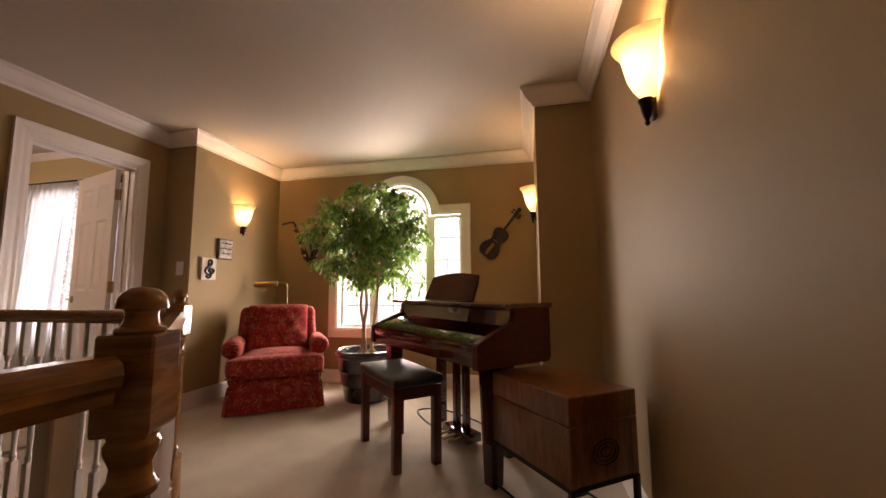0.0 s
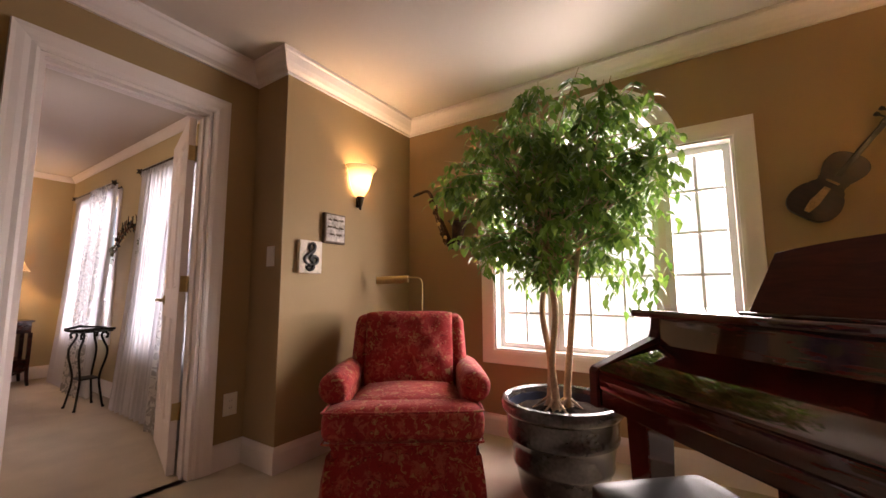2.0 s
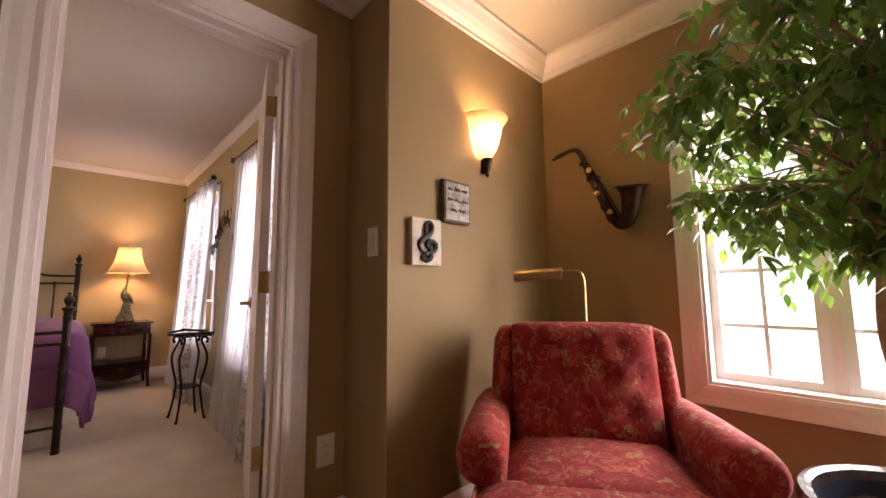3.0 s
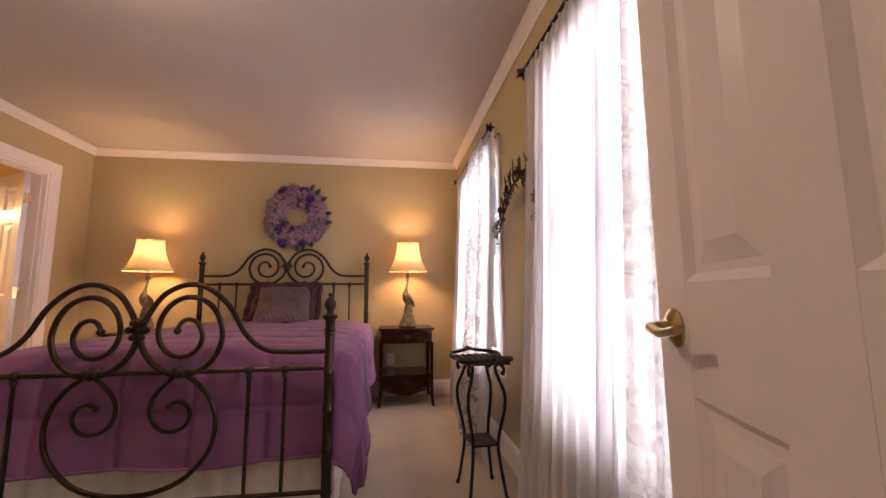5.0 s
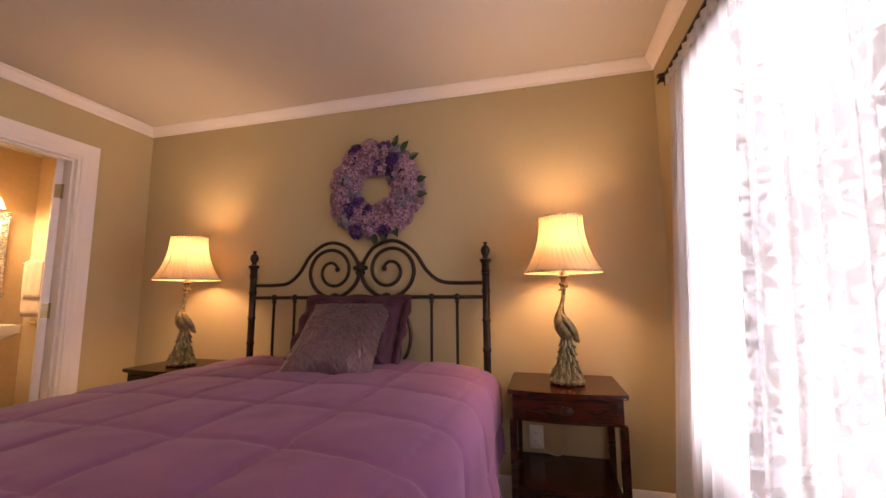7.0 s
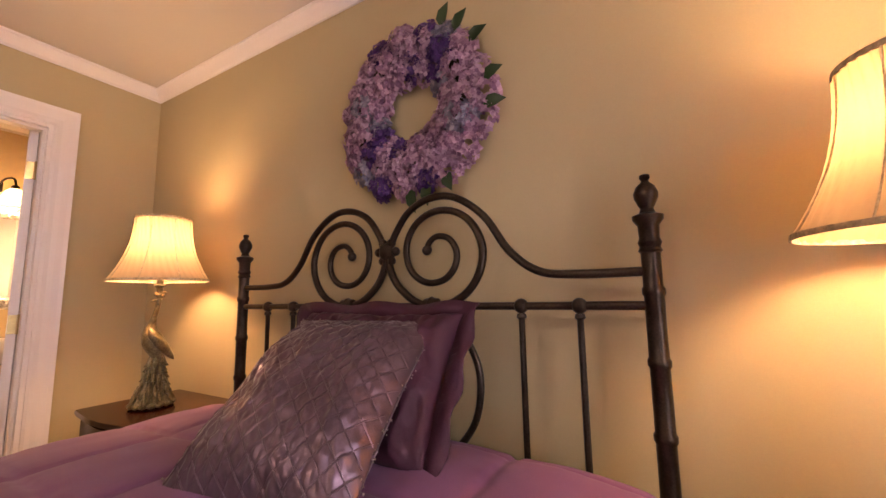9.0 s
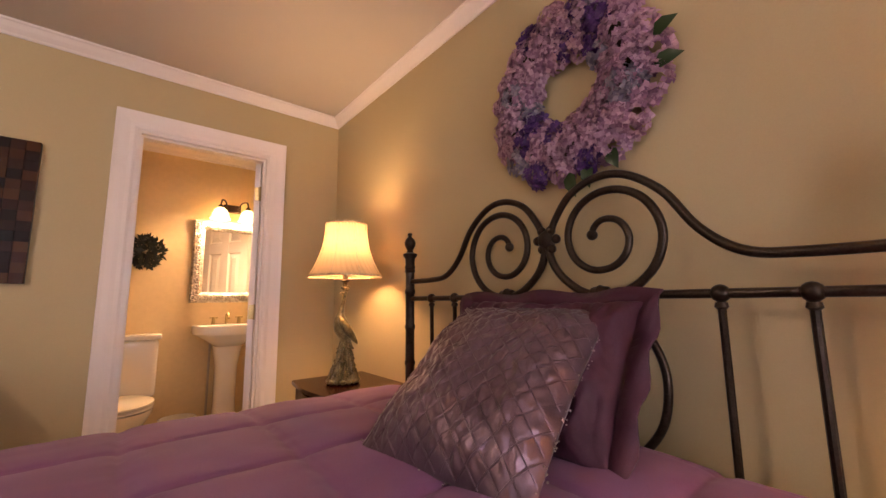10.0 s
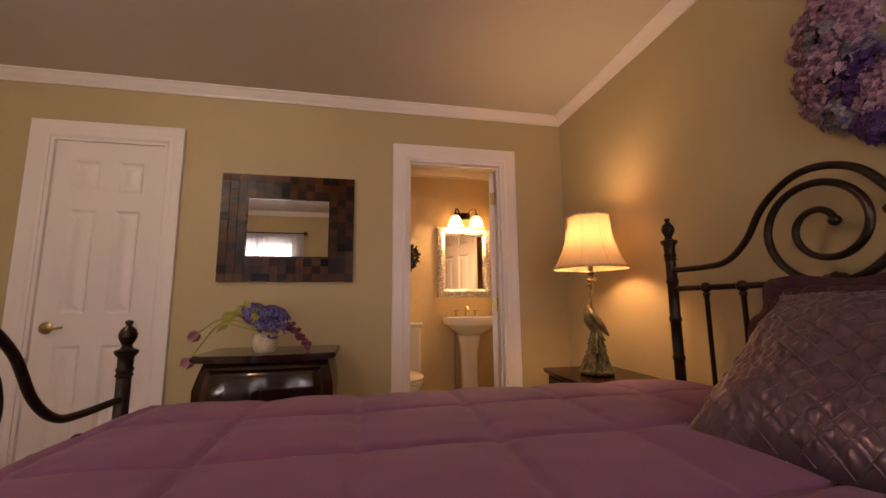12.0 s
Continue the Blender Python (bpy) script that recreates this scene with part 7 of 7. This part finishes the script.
# ---- mirror with a mosaic frame ----
MIRROR = mat("mirror silver", (0.85, 0.85, 0.84), 0.01, 1.0, var=0.0, bump=0.0)


def tile_mat():
    m = bpy.data.materials.new("mosaic leather tile")
    m.use_nodes = True
    nt = m.node_tree
    b = nt.nodes["Principled BSDF"]
    oi, r = nt.nodes.new("ShaderNodeObjectInfo"), nt.nodes.new("ShaderNodeValToRGB")
    e = r.color_ramp.elements
    e[0].color, e[1].color = (0.006, 0.003, 0.003, 1), (0.085, 0.030, 0.012, 1)
    mid = e.new(0.5)
    mid.color = (0.028, 0.009, 0.006, 1)
    n = nt.nodes.new("ShaderNodeTexNoise")
    n.inputs["Scale"].default_value, n.inputs["Detail"].default_value = 40, 4
    bp = nt.nodes.new("ShaderNodeBump")
    bp.inputs["Strength"].default_value, bp.inputs["Distance"].default_value = 0.3, 0.002
    nt.links.new(oi.outputs["Random"], r.inputs["Fac"])
    nt.links.new(r.outputs["Color"], b.inputs["Base Color"])
    nt.links.new(n.outputs["Fac"], bp.inputs["Height"])
    nt.links.new(bp.outputs["Normal"], b.inputs["Normal"])
    b.inputs["Roughness"].default_value = 0.13
    b.inputs["Specular IOR Level"].default_value = 0.2
    return m


def mosaic_mirror():
    x0, x1, z0, z1, f = -5.953, -5.165, 1.192, 1.856, 0.146
    m = thing("wall_mirror", pose(x0, BS, z0), "wall mirror in a wide mosaic frame of dark copper tiles", "mirror")
    w, h = x1 - x0, z1 - z0
    part("backing", boxed(0, w, 0.001, 0.022, 0, h, 0.002), INK, m, smooth=False)
    part("mirror_glass", boxed(f, w - f, 0.0225, 0.0255, f, h - f), MIRROR, m, "clear mirror glass", smooth=False)
    lip = frame_ring([(f, f), (w - f, f), (w - f, h - f), (f, h - f)], [(f + 0.008, f + 0.008), (w - f - 0.008, f + 0.008), (w - f - 0.008, h - f - 0.008), (f + 0.008, h - f - 0.008)], 0.0255, 0.032)
    part("inner_lip", lip, CHERRY, m, smooth=False)
    tm = tile_mat()
    s = 0.0485
    tile = bpy.data.meshes.new("tile")
    bm = boxed(-s / 2 + 0.0002, s / 2 - 0.0002, 0.022, 0.030, -s / 2 + 0.0002, s / 2 - 0.0002, 0.001, 1)
    bm.to_mesh(tile)
    bm.free()
    tile.materials.append(tm)
    nx, nz = round(w / s), round(h / s)
    for i in range(nx):
        for j in range(nz):
            cx, cz = w * (i + 0.5) / nx, h * (j + 0.5) / nz
            if f - 0.01 < cx < w - f + 0.01 and f - 0.01 < cz < h - f + 0.01:
                continue
            o = new("tile", tile)
            o.parent = m
            o.location = (cx, 0, cz)


mosaic_mirror()


# ---- bombe chest and flowers ----
def bombe_chest():
    c = thing("bombe_chest", pose(-5.545, BS + 0.02, 0), "dark cherry bombe chest with bowed drawers beneath the mirror", "chest of drawers")
    hw, d = 0.315, 0.365
    prof = [(0.10, 0.86, 0.86), (0.16, 0.90, 0.90), (0.26, 0.94, 0.95), (0.40, 1.0, 1.02), (0.54, 1.06, 1.08), (0.64, 1.06, 1.08), (0.72, 1.0, 1.02), (0.765, 0.96, 0.97)]
    bm = bmesh.new()
    rings = []
    def outline(z, kx, ky):
        pts = [(-hw * kx, 0.0)]
        for q in range(15):
            u = q / 14 * 2 - 1
            pts.append((u * hw * kx, d * ky * (1 - 0.10 * abs(u) ** 4) + 0.012 * math.cos(u * math.pi)))
        pts.append((hw * kx, 0.0))
        return pts
    for z, kx, ky in prof:
        rings.append([bm.verts.new((x, y, z)) for x, y in outline(z, kx, ky)])
    n = len(rings[0])
    for a, b in zip(rings, rings[1:]):
        for k in range(n):
            bm.faces.new((a[k], a[(k + 1) % n], b[(k + 1) % n], b[k]))
    bm.faces.new(rings[0])
    bm.faces.new(rings[-1][::-1])
    part("body", bm, EBONY, c, "swelling bombe body")
    bm = slab([(-0.345, -0.012)] + [(u * 0.345, 0.395 * (1 - 0.05 * abs(u) ** 6) + 0.012 * math.cos(u * math.pi)) for u in [k / 12 * 2 - 1 for k in range(13)]] + [(0.345, -0.012)], 0.772, 0.806)
    bmesh.ops.bevel(bm, geom=[e for e in bm.edges if abs(e.verts[0].co.z - e.verts[1].co.z) < 1e-6], offset=0.008, segments=3, affect="EDGES")
    part("top", bm, EBONY, c, "moulded polished top")
    for za, zb in ((0.57, 0.735), (0.37, 0.55), (0.17, 0.35)):
        bm = bmesh.new()
        rows = []
        for j in range(7):
            z = za + (zb - za) * j / 6
            kx = np.interp(z, [p[0] for p in prof], [p[1] for p in prof])
            ky = np.interp(z, [p[0] for p in prof], [p[2] for p in prof])
            rows.append([bm.verts.new((u * hw * kx * 0.86, d * ky * (1 - 0.10 * abs(u * 0.86) ** 4) + 0.012 * math.cos(u * 0.86 * math.pi) + 0.007, z)) for u in [k / 12 * 2 - 1 for k in range(13)]])
        for a, b in zip(rows, rows[1:]):
            for k in range(12):
                bm.faces.new((a[k], a[k + 1], b[k + 1], b[k]))
        ob = part("drawer_front", bm, EBONY, c, "bowed drawer front")
        md = ob.modifiers.new("thickness", "SOLIDIFY")
        md.thickness = 0.012
    for s in (-1, 1):
        for y in (0.03, d * 0.85):
            part("foot", tube(curve_pts([(s * hw * 0.84, y, 0.12), (s * hw * 0.90, y + 0.01, 0.06), (s * hw * 0.95, y + 0.015, 0.0)], 4), [0.034, 0.032, 0.03, 0.028, 0.025, 0.023, 0.021, 0.02, 0.019], 8), EBONY, c, "curved foot")
    return c


bombe_chest()
BLUEV = petal_mat("blue hydrangea petals", (0.06, 0.045, 0.26), (0.33, 0.29, 0.66))
PINK = petal_mat("pink tulip petals", (0.30, 0.10, 0.17), (0.45, 0.2, 0.28))
LIME = leaf_mat("yellow green leaf", (0.26, 0.28, 0.04), (0.46, 0.46, 0.09))
GRAPE = mat("maroon grapes", (0.12, 0.02, 0.045), 0.35, var=0.25, scale=50, bump=0)
VASE = mat("cream crackle vase", (0.55, 0.47, 0.34), 0.45, var=0.12, scale=30)


def bouquet():
    z0 = 0.806
    v = thing("flower_vase", pose(-5.515, -0.375, z0) @ Matrix.Diagonal((1.3, 1.3, 1.22, 1)), "low cream vase of blue hydrangea, tulips and grapes on the chest", "vase")
    part("vase_body", lathe([(0.001, 0), (0.036, 0), (0.044, 0.012), (0.050, 0.035), (0.047, 0.06), (0.040, 0.075), (0.044, 0.085), (0.038, 0.083), (0.036, 0.07), (0.001, 0.05)], 24), VASE, v)
    rnd = random.Random(31)
    for c, r in (((-0.035, 0.03, 0.125), 0.066), ((0.05, 0.0, 0.165), 0.045), ((-0.005, -0.03, 0.145), 0.056)):
        verts, faces = [], []
        for q in range(120):
            d = Vector((rnd.gauss(0, 1), rnd.gauss(0, 1), rnd.gauss(0.2, 1))).normalized()
            floret(verts, faces, Vector(c) + d * r * rnd.uniform(0.9, 1.05), d, rnd.uniform(0.011, 0.017), rnd)
        mesh_part("hydrangea_head", verts, faces, BLUEV, v, "blue violet hydrangea head", smooth=False)
    for k in range(44):
        verts, faces = [], []
        a = rnd.uniform(-0.8, 1.2)
        f = rnd.random()
        p = Vector((-0.02 + 0.17 * f, rnd.uniform(-0.02, 0.08), 0.085 + 0.095 * math.sin(math.pi * (0.25 + 0.6 * f)) + rnd.uniform(-0.025, 0.02)))
        leaf(verts, faces, p, Vector((math.cos(a), rnd.uniform(-0.4, 0.9), math.sin(a))), Vector((rnd.uniform(-0.5, 0.5), 1, 0.4)), rnd.uniform(0.028, 0.05), rnd.uniform(0.016, 0.026))
        mesh_part("leaf", verts, faces, LIME, v, "yellow green leaf")
    for e, h in (((0.235, 0.04, 0.09), 0.13), ((0.25, 0.06, -0.01), 0.11)):
        stem = curve_pts([(0.02, 0, 0.08), (0.09, 0.02, h), (0.17, 0.035, h + 0.01), e], 6)
        part("stem", tube(stem, 0.003, 6), LIME, v)
        verts, faces = [], []
        for q in range(6):
            a = q * math.pi / 3
            ax = (stem[-1] - stem[-3]).normalized()
            u = ax.orthogonal().normalized()
            u = Matrix.Rotation(a, 3, ax) @ u
            leaf(verts, faces, stem[-1] + u * 0.006, ax + u * 0.35, u, 0.045, 0.032, 0.6)
        mesh_part("tulip", verts, faces, PINK, v, "dusty pink tulip")
    part("stem", tube(curve_pts([(-0.03, 0.01, 0.08), (-0.09, 0.03, 0.11), (-0.13, 0.04, 0.08)], 5), 0.003, 6), LIME, v)
    for q in range(46):
        f = rnd.random()
        p = Vector((-0.095 - 0.085 * f, 0.035 + rnd.gauss(0, 0.014), 0.115 - 0.095 * f + rnd.gauss(0, 0.012)))
        part("grape", ball(bmesh.new(), p[:], rnd.uniform(0.008, 0.011), seg=8), GRAPE, v)


bouquet()


# ---- bathroom ----
def pedestal_sink():
    s = thing("pedestal_sink", pose(-6.985, -1.83, 0) @ Matrix.Diagonal((1.05, 1, 1.08, 1)), "cream porcelain pedestal sink with a brass tap", "sink")
    def oval(w, d0, d1, z, n=28):
        pts = []
        for k in range(n):
            a = 2 * math.pi * k / n
            c, q = math.cos(a), math.sin(a)
            e = 0.55
            x = math.copysign(abs(c) ** e, c) * w
            y = (d0 + d1) / 2 + math.copysign(abs(q) ** e, q) * (d1 - d0) / 2
            pts.append((x, y, z))
        return pts
    bm = bmesh.new()
    prof = [(0.10, 0.02, 0.28, 0.70), (0.16, 0.01, 0.34, 0.745), (0.225, 0.0, 0.405, 0.785), (0.245, 0.0, 0.425, 0.80), (0.248, 0.0, 0.43, 0.845), (0.24, 0.005, 0.425, 0.855), (0.215, 0.10, 0.40, 0.853), (0.19, 0.12, 0.38, 0.80), (0.12, 0.15, 0.32, 0.76), (0.02, 0.22, 0.25, 0.752)]
    rings = [[bm.verts.new(p) for p in oval(*q)] for q in prof]
    for a, b in zip(rings, rings[1:]):
        for k in range(28):
            bm.faces.new((a[k], a[(k + 1) % 28], b[(k + 1) % 28], b[k]))
    bm.faces.new(rings[-1])
    bm.faces.new(rings[0][::-1])
    part("basin", bm, PORCELAIN, s, angle=50)
    bm = bmesh.new()
    rings = [[bm.verts.new(p) for p in oval(w, 0.14 - d, 0.14 + d, z)] for w, d, z in ((0.12, 0.11, 0.0), (0.115, 0.105, 0.05), (0.085, 0.08, 0.09), (0.072, 0.07, 0.30), (0.075, 0.075, 0.55), (0.10, 0.10, 0.70))]
    for a, b in zip(rings, rings[1:]):
        for k in range(28):
            bm.faces.new((a[k], a[(k + 1) % 28], b[(k + 1) % 28], b[k]))
    part("pedestal", bm, PORCELAIN, s, angle=50)
    part("spout", tube(curve_pts([(0, 0.06, 0.855), (0, 0.06, 0.91), (0, 0.085, 0.935), (0, 0.125, 0.925), (0, 0.145, 0.90)], 5), 0.011, 10), BRASS, s, "brass spout")
    for x in (-0.09, 0.09):
        bm = lathe([(0.018, 0.855), (0.014, 0.865), (0.011, 0.90), (0.014, 0.908)], 12, None, pose(x, 0.06, 0))
        tube([(x - 0.028, 0.06, 0.905), (x + 0.028, 0.06, 0.905)], 0.006, 8, bm)
        part("tap_handle", bm, BRASS, s, "brass cross tap handle")
    part("supply_pipe", tube([(0.10, 0.03, 0.0), (0.10, 0.03, 0.72)], 0.008, 8), STEEL, s)
    return s


pedestal_sink()


def toilet():
    t = thing("toilet", pose(-6.33, -1.83, 0) @ Matrix.Diagonal((1, 1, 1.08, 1)), "cream porcelain toilet with a closed lid", "toilet")
    part("tank", boxed(-0.20, 0.20, 0.015, 0.20, 0.40, 0.775, 0.03, 4), PORCELAIN, t)
    part("tank_lid", boxed(-0.215, 0.215, 0.008, 0.215, 0.776, 0.81, 0.012, 3), PORCELAIN, t, "flat tank lid")
    bm = bmesh.new()
    rings = []
    for w, y0, y1, z in ((0.11, 0.12, 0.52, 0.0), (0.105, 0.13, 0.50, 0.05), (0.10, 0.15, 0.48, 0.16), (0.14, 0.16, 0.60, 0.28), (0.18, 0.18, 0.68, 0.36), (0.185, 0.18, 0.69, 0.39)):
        rings.append([bm.verts.new((w * math.cos(a), (y0 + y1) / 2 + (y1 - y0) / 2 * math.sin(a), z)) for a in [2 * math.pi * k / 28 for k in range(28)]])
    for a, b in zip(rings, rings[1:]):
        for k in range(28):
            bm.faces.new((a[k], a[(k + 1) % 28], b[(k + 1) % 28], b[k]))
    bm.faces.new(rings[-1])
    part("bowl", bm, PORCELAIN, t, angle=60)
    for z, n in ((0.392, "seat"), (0.414, "lid")):
        bm = lathe([(0.001, 0), (0.17, 0), (0.186, 0.006), (0.186, 0.014), (0.17, 0.02), (0.001, 0.02)], 30, None, pose(0, 0.44, z) @ Matrix.Diagonal((1, 1.32, 1, 1)))
        part(n, bm, PORCELAIN, t)
    part("flush_lever", tube([(0.14, 0.205, 0.71), (0.14, 0.222, 0.71), (0.08, 0.228, 0.70)], 0.007, 8), STEEL, t)


toilet()


def waste_bin():
    b = thing("waste_bin", pose(-6.675, -1.62, -0.004), "small cream plastic waste bin", "bin")
    part("bin_body", lathe([(0.001, 0), (0.085, 0), (0.092, 0.01), (0.115, 0.26), (0.120, 0.265), (0.112, 0.266), (0.088, 0.012), (0.001, 0.012)], 28), PORCELAIN, b)


waste_bin()
SILVER_LEAF = mat("carved silver leaf", (0.55, 0.50, 0.42), 0.32, 0.75, var=0.25, scale=30, fine=60, bump=1.0, bump_dist=0.012)


def bath_mirror():
    x0, x1, z0, z1, f = -7.262, -6.712, 1.10, 1.79, 0.085
    m = thing("bath_mirror", pose(x0, -1.83, z0), "mirror in a carved silver leaf frame above the sink", "mirror")
    w, h = x1 - x0, z1 - z0
    part("mirror_glass", boxed(f - 0.01, w - f + 0.01, 0.002, 0.008, f - 0.01, h - f + 0.01), MIRROR, m, smooth=False)
    bm = bmesh.new()
    prev = None
    for o, d in ((0, 0.0), (0, 0.02), (0.012, 0.034), (0.03, 0.030), (0.06, 0.034), (0.078, 0.022), (f, 0.010), (f, 0.002)):
        ring = [bm.verts.new((x, d, z)) for x, z in ((o, o), (w - o, o), (w - o, h - o), (o, h - o))]
        if prev:
            for k in range(4):
                bm.faces.new((prev[k], prev[(k + 1) % 4], ring[(k + 1) % 4], ring[k]))
        prev = ring
    part("frame", bm, SILVER_LEAF, m, "carved silver frame", smooth=False)
    # raised leaf scrolls along the frame
    rnd = random.Random(12)
    leafm = bpy.data.meshes.new("scroll_leaf")
    bm = tube([(0.022 * math.cos(q * 0.7) * (1 - q / 14), 0.004 + 0.004 * math.sin(q), 0.022 * math.sin(q * 0.7) * (1 - q / 14)) for q in range(12)], [0.004 + 0.003 * math.sin(math.pi * q / 11) for q in range(12)], 6)
    bm.to_mesh(leafm)
    bm.free()
    leafm.materials.append(SILVER_LEAF)
    for k in range(52):
        s = k % 4
        t = (k // 4 + 0.5) / 13
        p = ((0.042, t * h) if s == 0 else (w - 0.042, t * h) if s == 1 else (t * w, 0.042) if s == 2 else (t * w, h - 0.042))
        o = new("scroll_leaf", leafm)
        o.parent = m
        o.matrix_basis = Matrix.Translation((p[0], 0.034, p[1])) @ Matrix.Rotation(rnd.uniform(0, 6.28), 4, "Y")


bath_mirror()


def vanity_light():
    v = thing("vanity_light", pose(-6.985, -1.83, 1.915), "lit bronze vanity light with two frosted glass bells", "light")
    part("backplate", boxed(-0.07, 0.07, 0.0005, 0.022, -0.035, 0.035, 0.01, 3), IRON, v)
    for x in (-0.105, 0.105):
        part("arm", tube(curve_pts([(x * 0.4, 0.02, 0.0), (x * 0.6, 0.07, 0.045), (x * 0.9, 0.11, 0.05), (x, 0.12, 0.01), (x, 0.12, -0.02)], 5), 0.007, 8), IRON, v)
        part("glass_bell", lathe([(0.024, -0.02), (0.045, -0.04), (0.060, -0.07), (0.068, -0.10), (0.078, -0.118), (0.074, -0.118), (0.064, -0.10), (0.055, -0.07), (0.041, -0.043), (0.02, -0.025)], 24, None, pose(x, 0.12, 0), closed=False), SCONCE_GLASS, v, "frosted glass bell lit from within")
        part("socket", lathe([(0.012, 0.005), (0.022, -0.005), (0.026, -0.022), (0.001, -0.024)], 12, None, pose(x, 0.12, 0)), IRON, v)
        o = lamp("vanity_bulb", "POINT", 25, WARM, pose(0, 0, 0), 0.055)
        o.matrix_world = v.matrix_world @ pose(x, 0.12, -0.085)


vanity_light()


TOPIARY_LEAF = leaf_mat("dried topiary leaf", (0.012, 0.014, 0.006), (0.035, 0.035, 0.015))


def topiary():
    t = thing("topiary_wreath", pose(-6.405, -1.79, 1.49) @ Matrix.Diagonal((1.25, 1.25, 1.25, 1)), "small round dark green wreath on the bathroom wall", "wreath")
    rnd = random.Random(9)
    part("hoop", tube([(0.062 * math.cos(a), 0, 0.062 * math.sin(a)) for a in [2 * math.pi * k / 24 for k in range(25)]], 0.02, 6, caps=False), BARK, t)
    verts, faces = [], []
    for k in range(420):
        a = rnd.uniform(0, 2 * math.pi)
        r = rnd.uniform(0.02, 0.09)
        p = Vector((r * math.cos(a), rnd.uniform(-0.02, 0.045), r * math.sin(a)))
        leaf(verts, faces, p, Vector((rnd.gauss(0, 1) + math.cos(a), rnd.uniform(0, 1), rnd.gauss(0, 1) + math.sin(a))), Vector((0, 1, 0)), rnd.uniform(0.025, 0.04), 0.016)
    tagged(mesh_part("foliage", verts, faces, TOPIARY_LEAF, t, "dense small dark leaves"), kind="stuff")


topiary()
TOWEL = mat("tan terry towel", (0.50, 0.38, 0.24), 0.95, var=0.06, scale=20, fine=400, bump=0.8, bump_dist=0.004, sheen=0.4)


def towel_bar():
    b = thing("towel_bar", pose(-7.42, -1.60, 1.39), "brass towel bar on the bathroom wall", "towel bar")
    part("bar", tube([(0.06, -0.18, 0), (0.06, 0.18, 0)], 0.008, 10), BRASS, b)
    for y in (-0.18, 0.18):
        bm = tube([(0.0, y, 0), (0.06, y, 0)], 0.008, 8)
        ball(bm, (0.06, y, 0), 0.015)
        part("post", bm, BRASS, b)
    for y0, y1, l, off, lab in ((-0.14, 0.14, 0.42, 0.010, "tan terry bath towel folded over the bar"), (-0.10, 0.09, 0.27, 0.022, "smaller tan towel layered over the bath towel")):
        t = thing("towel", pose(-7.36, -1.60, 1.39), lab, "towel")
        bm = bmesh.new()
        rows = []
        for k in range(-12, 13):
            if abs(k) <= 4:
                a = k / 4 * math.pi / 2
                x, z = off * math.sin(a), off * math.cos(a)
            else:
                x, z = math.copysign(off, k), -(abs(k) - 4) / 8 * l * (1 if k > 0 else 0.8)
            rows.append([bm.verts.new((x + 0.003 * math.sin(j * 0.8 + k * 0.3), y0 + (y1 - y0) * j / 16, z)) for j in range(17)])
        for p, q in zip(rows, rows[1:]):
            for j in range(16):
                bm.faces.new((p[j], p[j + 1], q[j + 1], q[j]))
        ob = part("terry_cloth", bm, TOWEL, t, angle=180)
        md = ob.modifiers.new("thickness", "SOLIDIFY")
        md.thickness, md.offset = 0.008, 1


towel_bar()
lc = thing("lamp_cord", pose(0, 0, 0), "thin lamp cord hanging behind the nightstand", "cord")
part("cable", tube(curve_pts([(-7.40, 2.375, 0.66), (-7.405, 2.372, 0.45), (-7.40, 2.35, 0.30), (-7.405, 2.28, 0.285), (-7.42, 2.215, 0.335)], 6), 0.003, 6), VASE, lc)
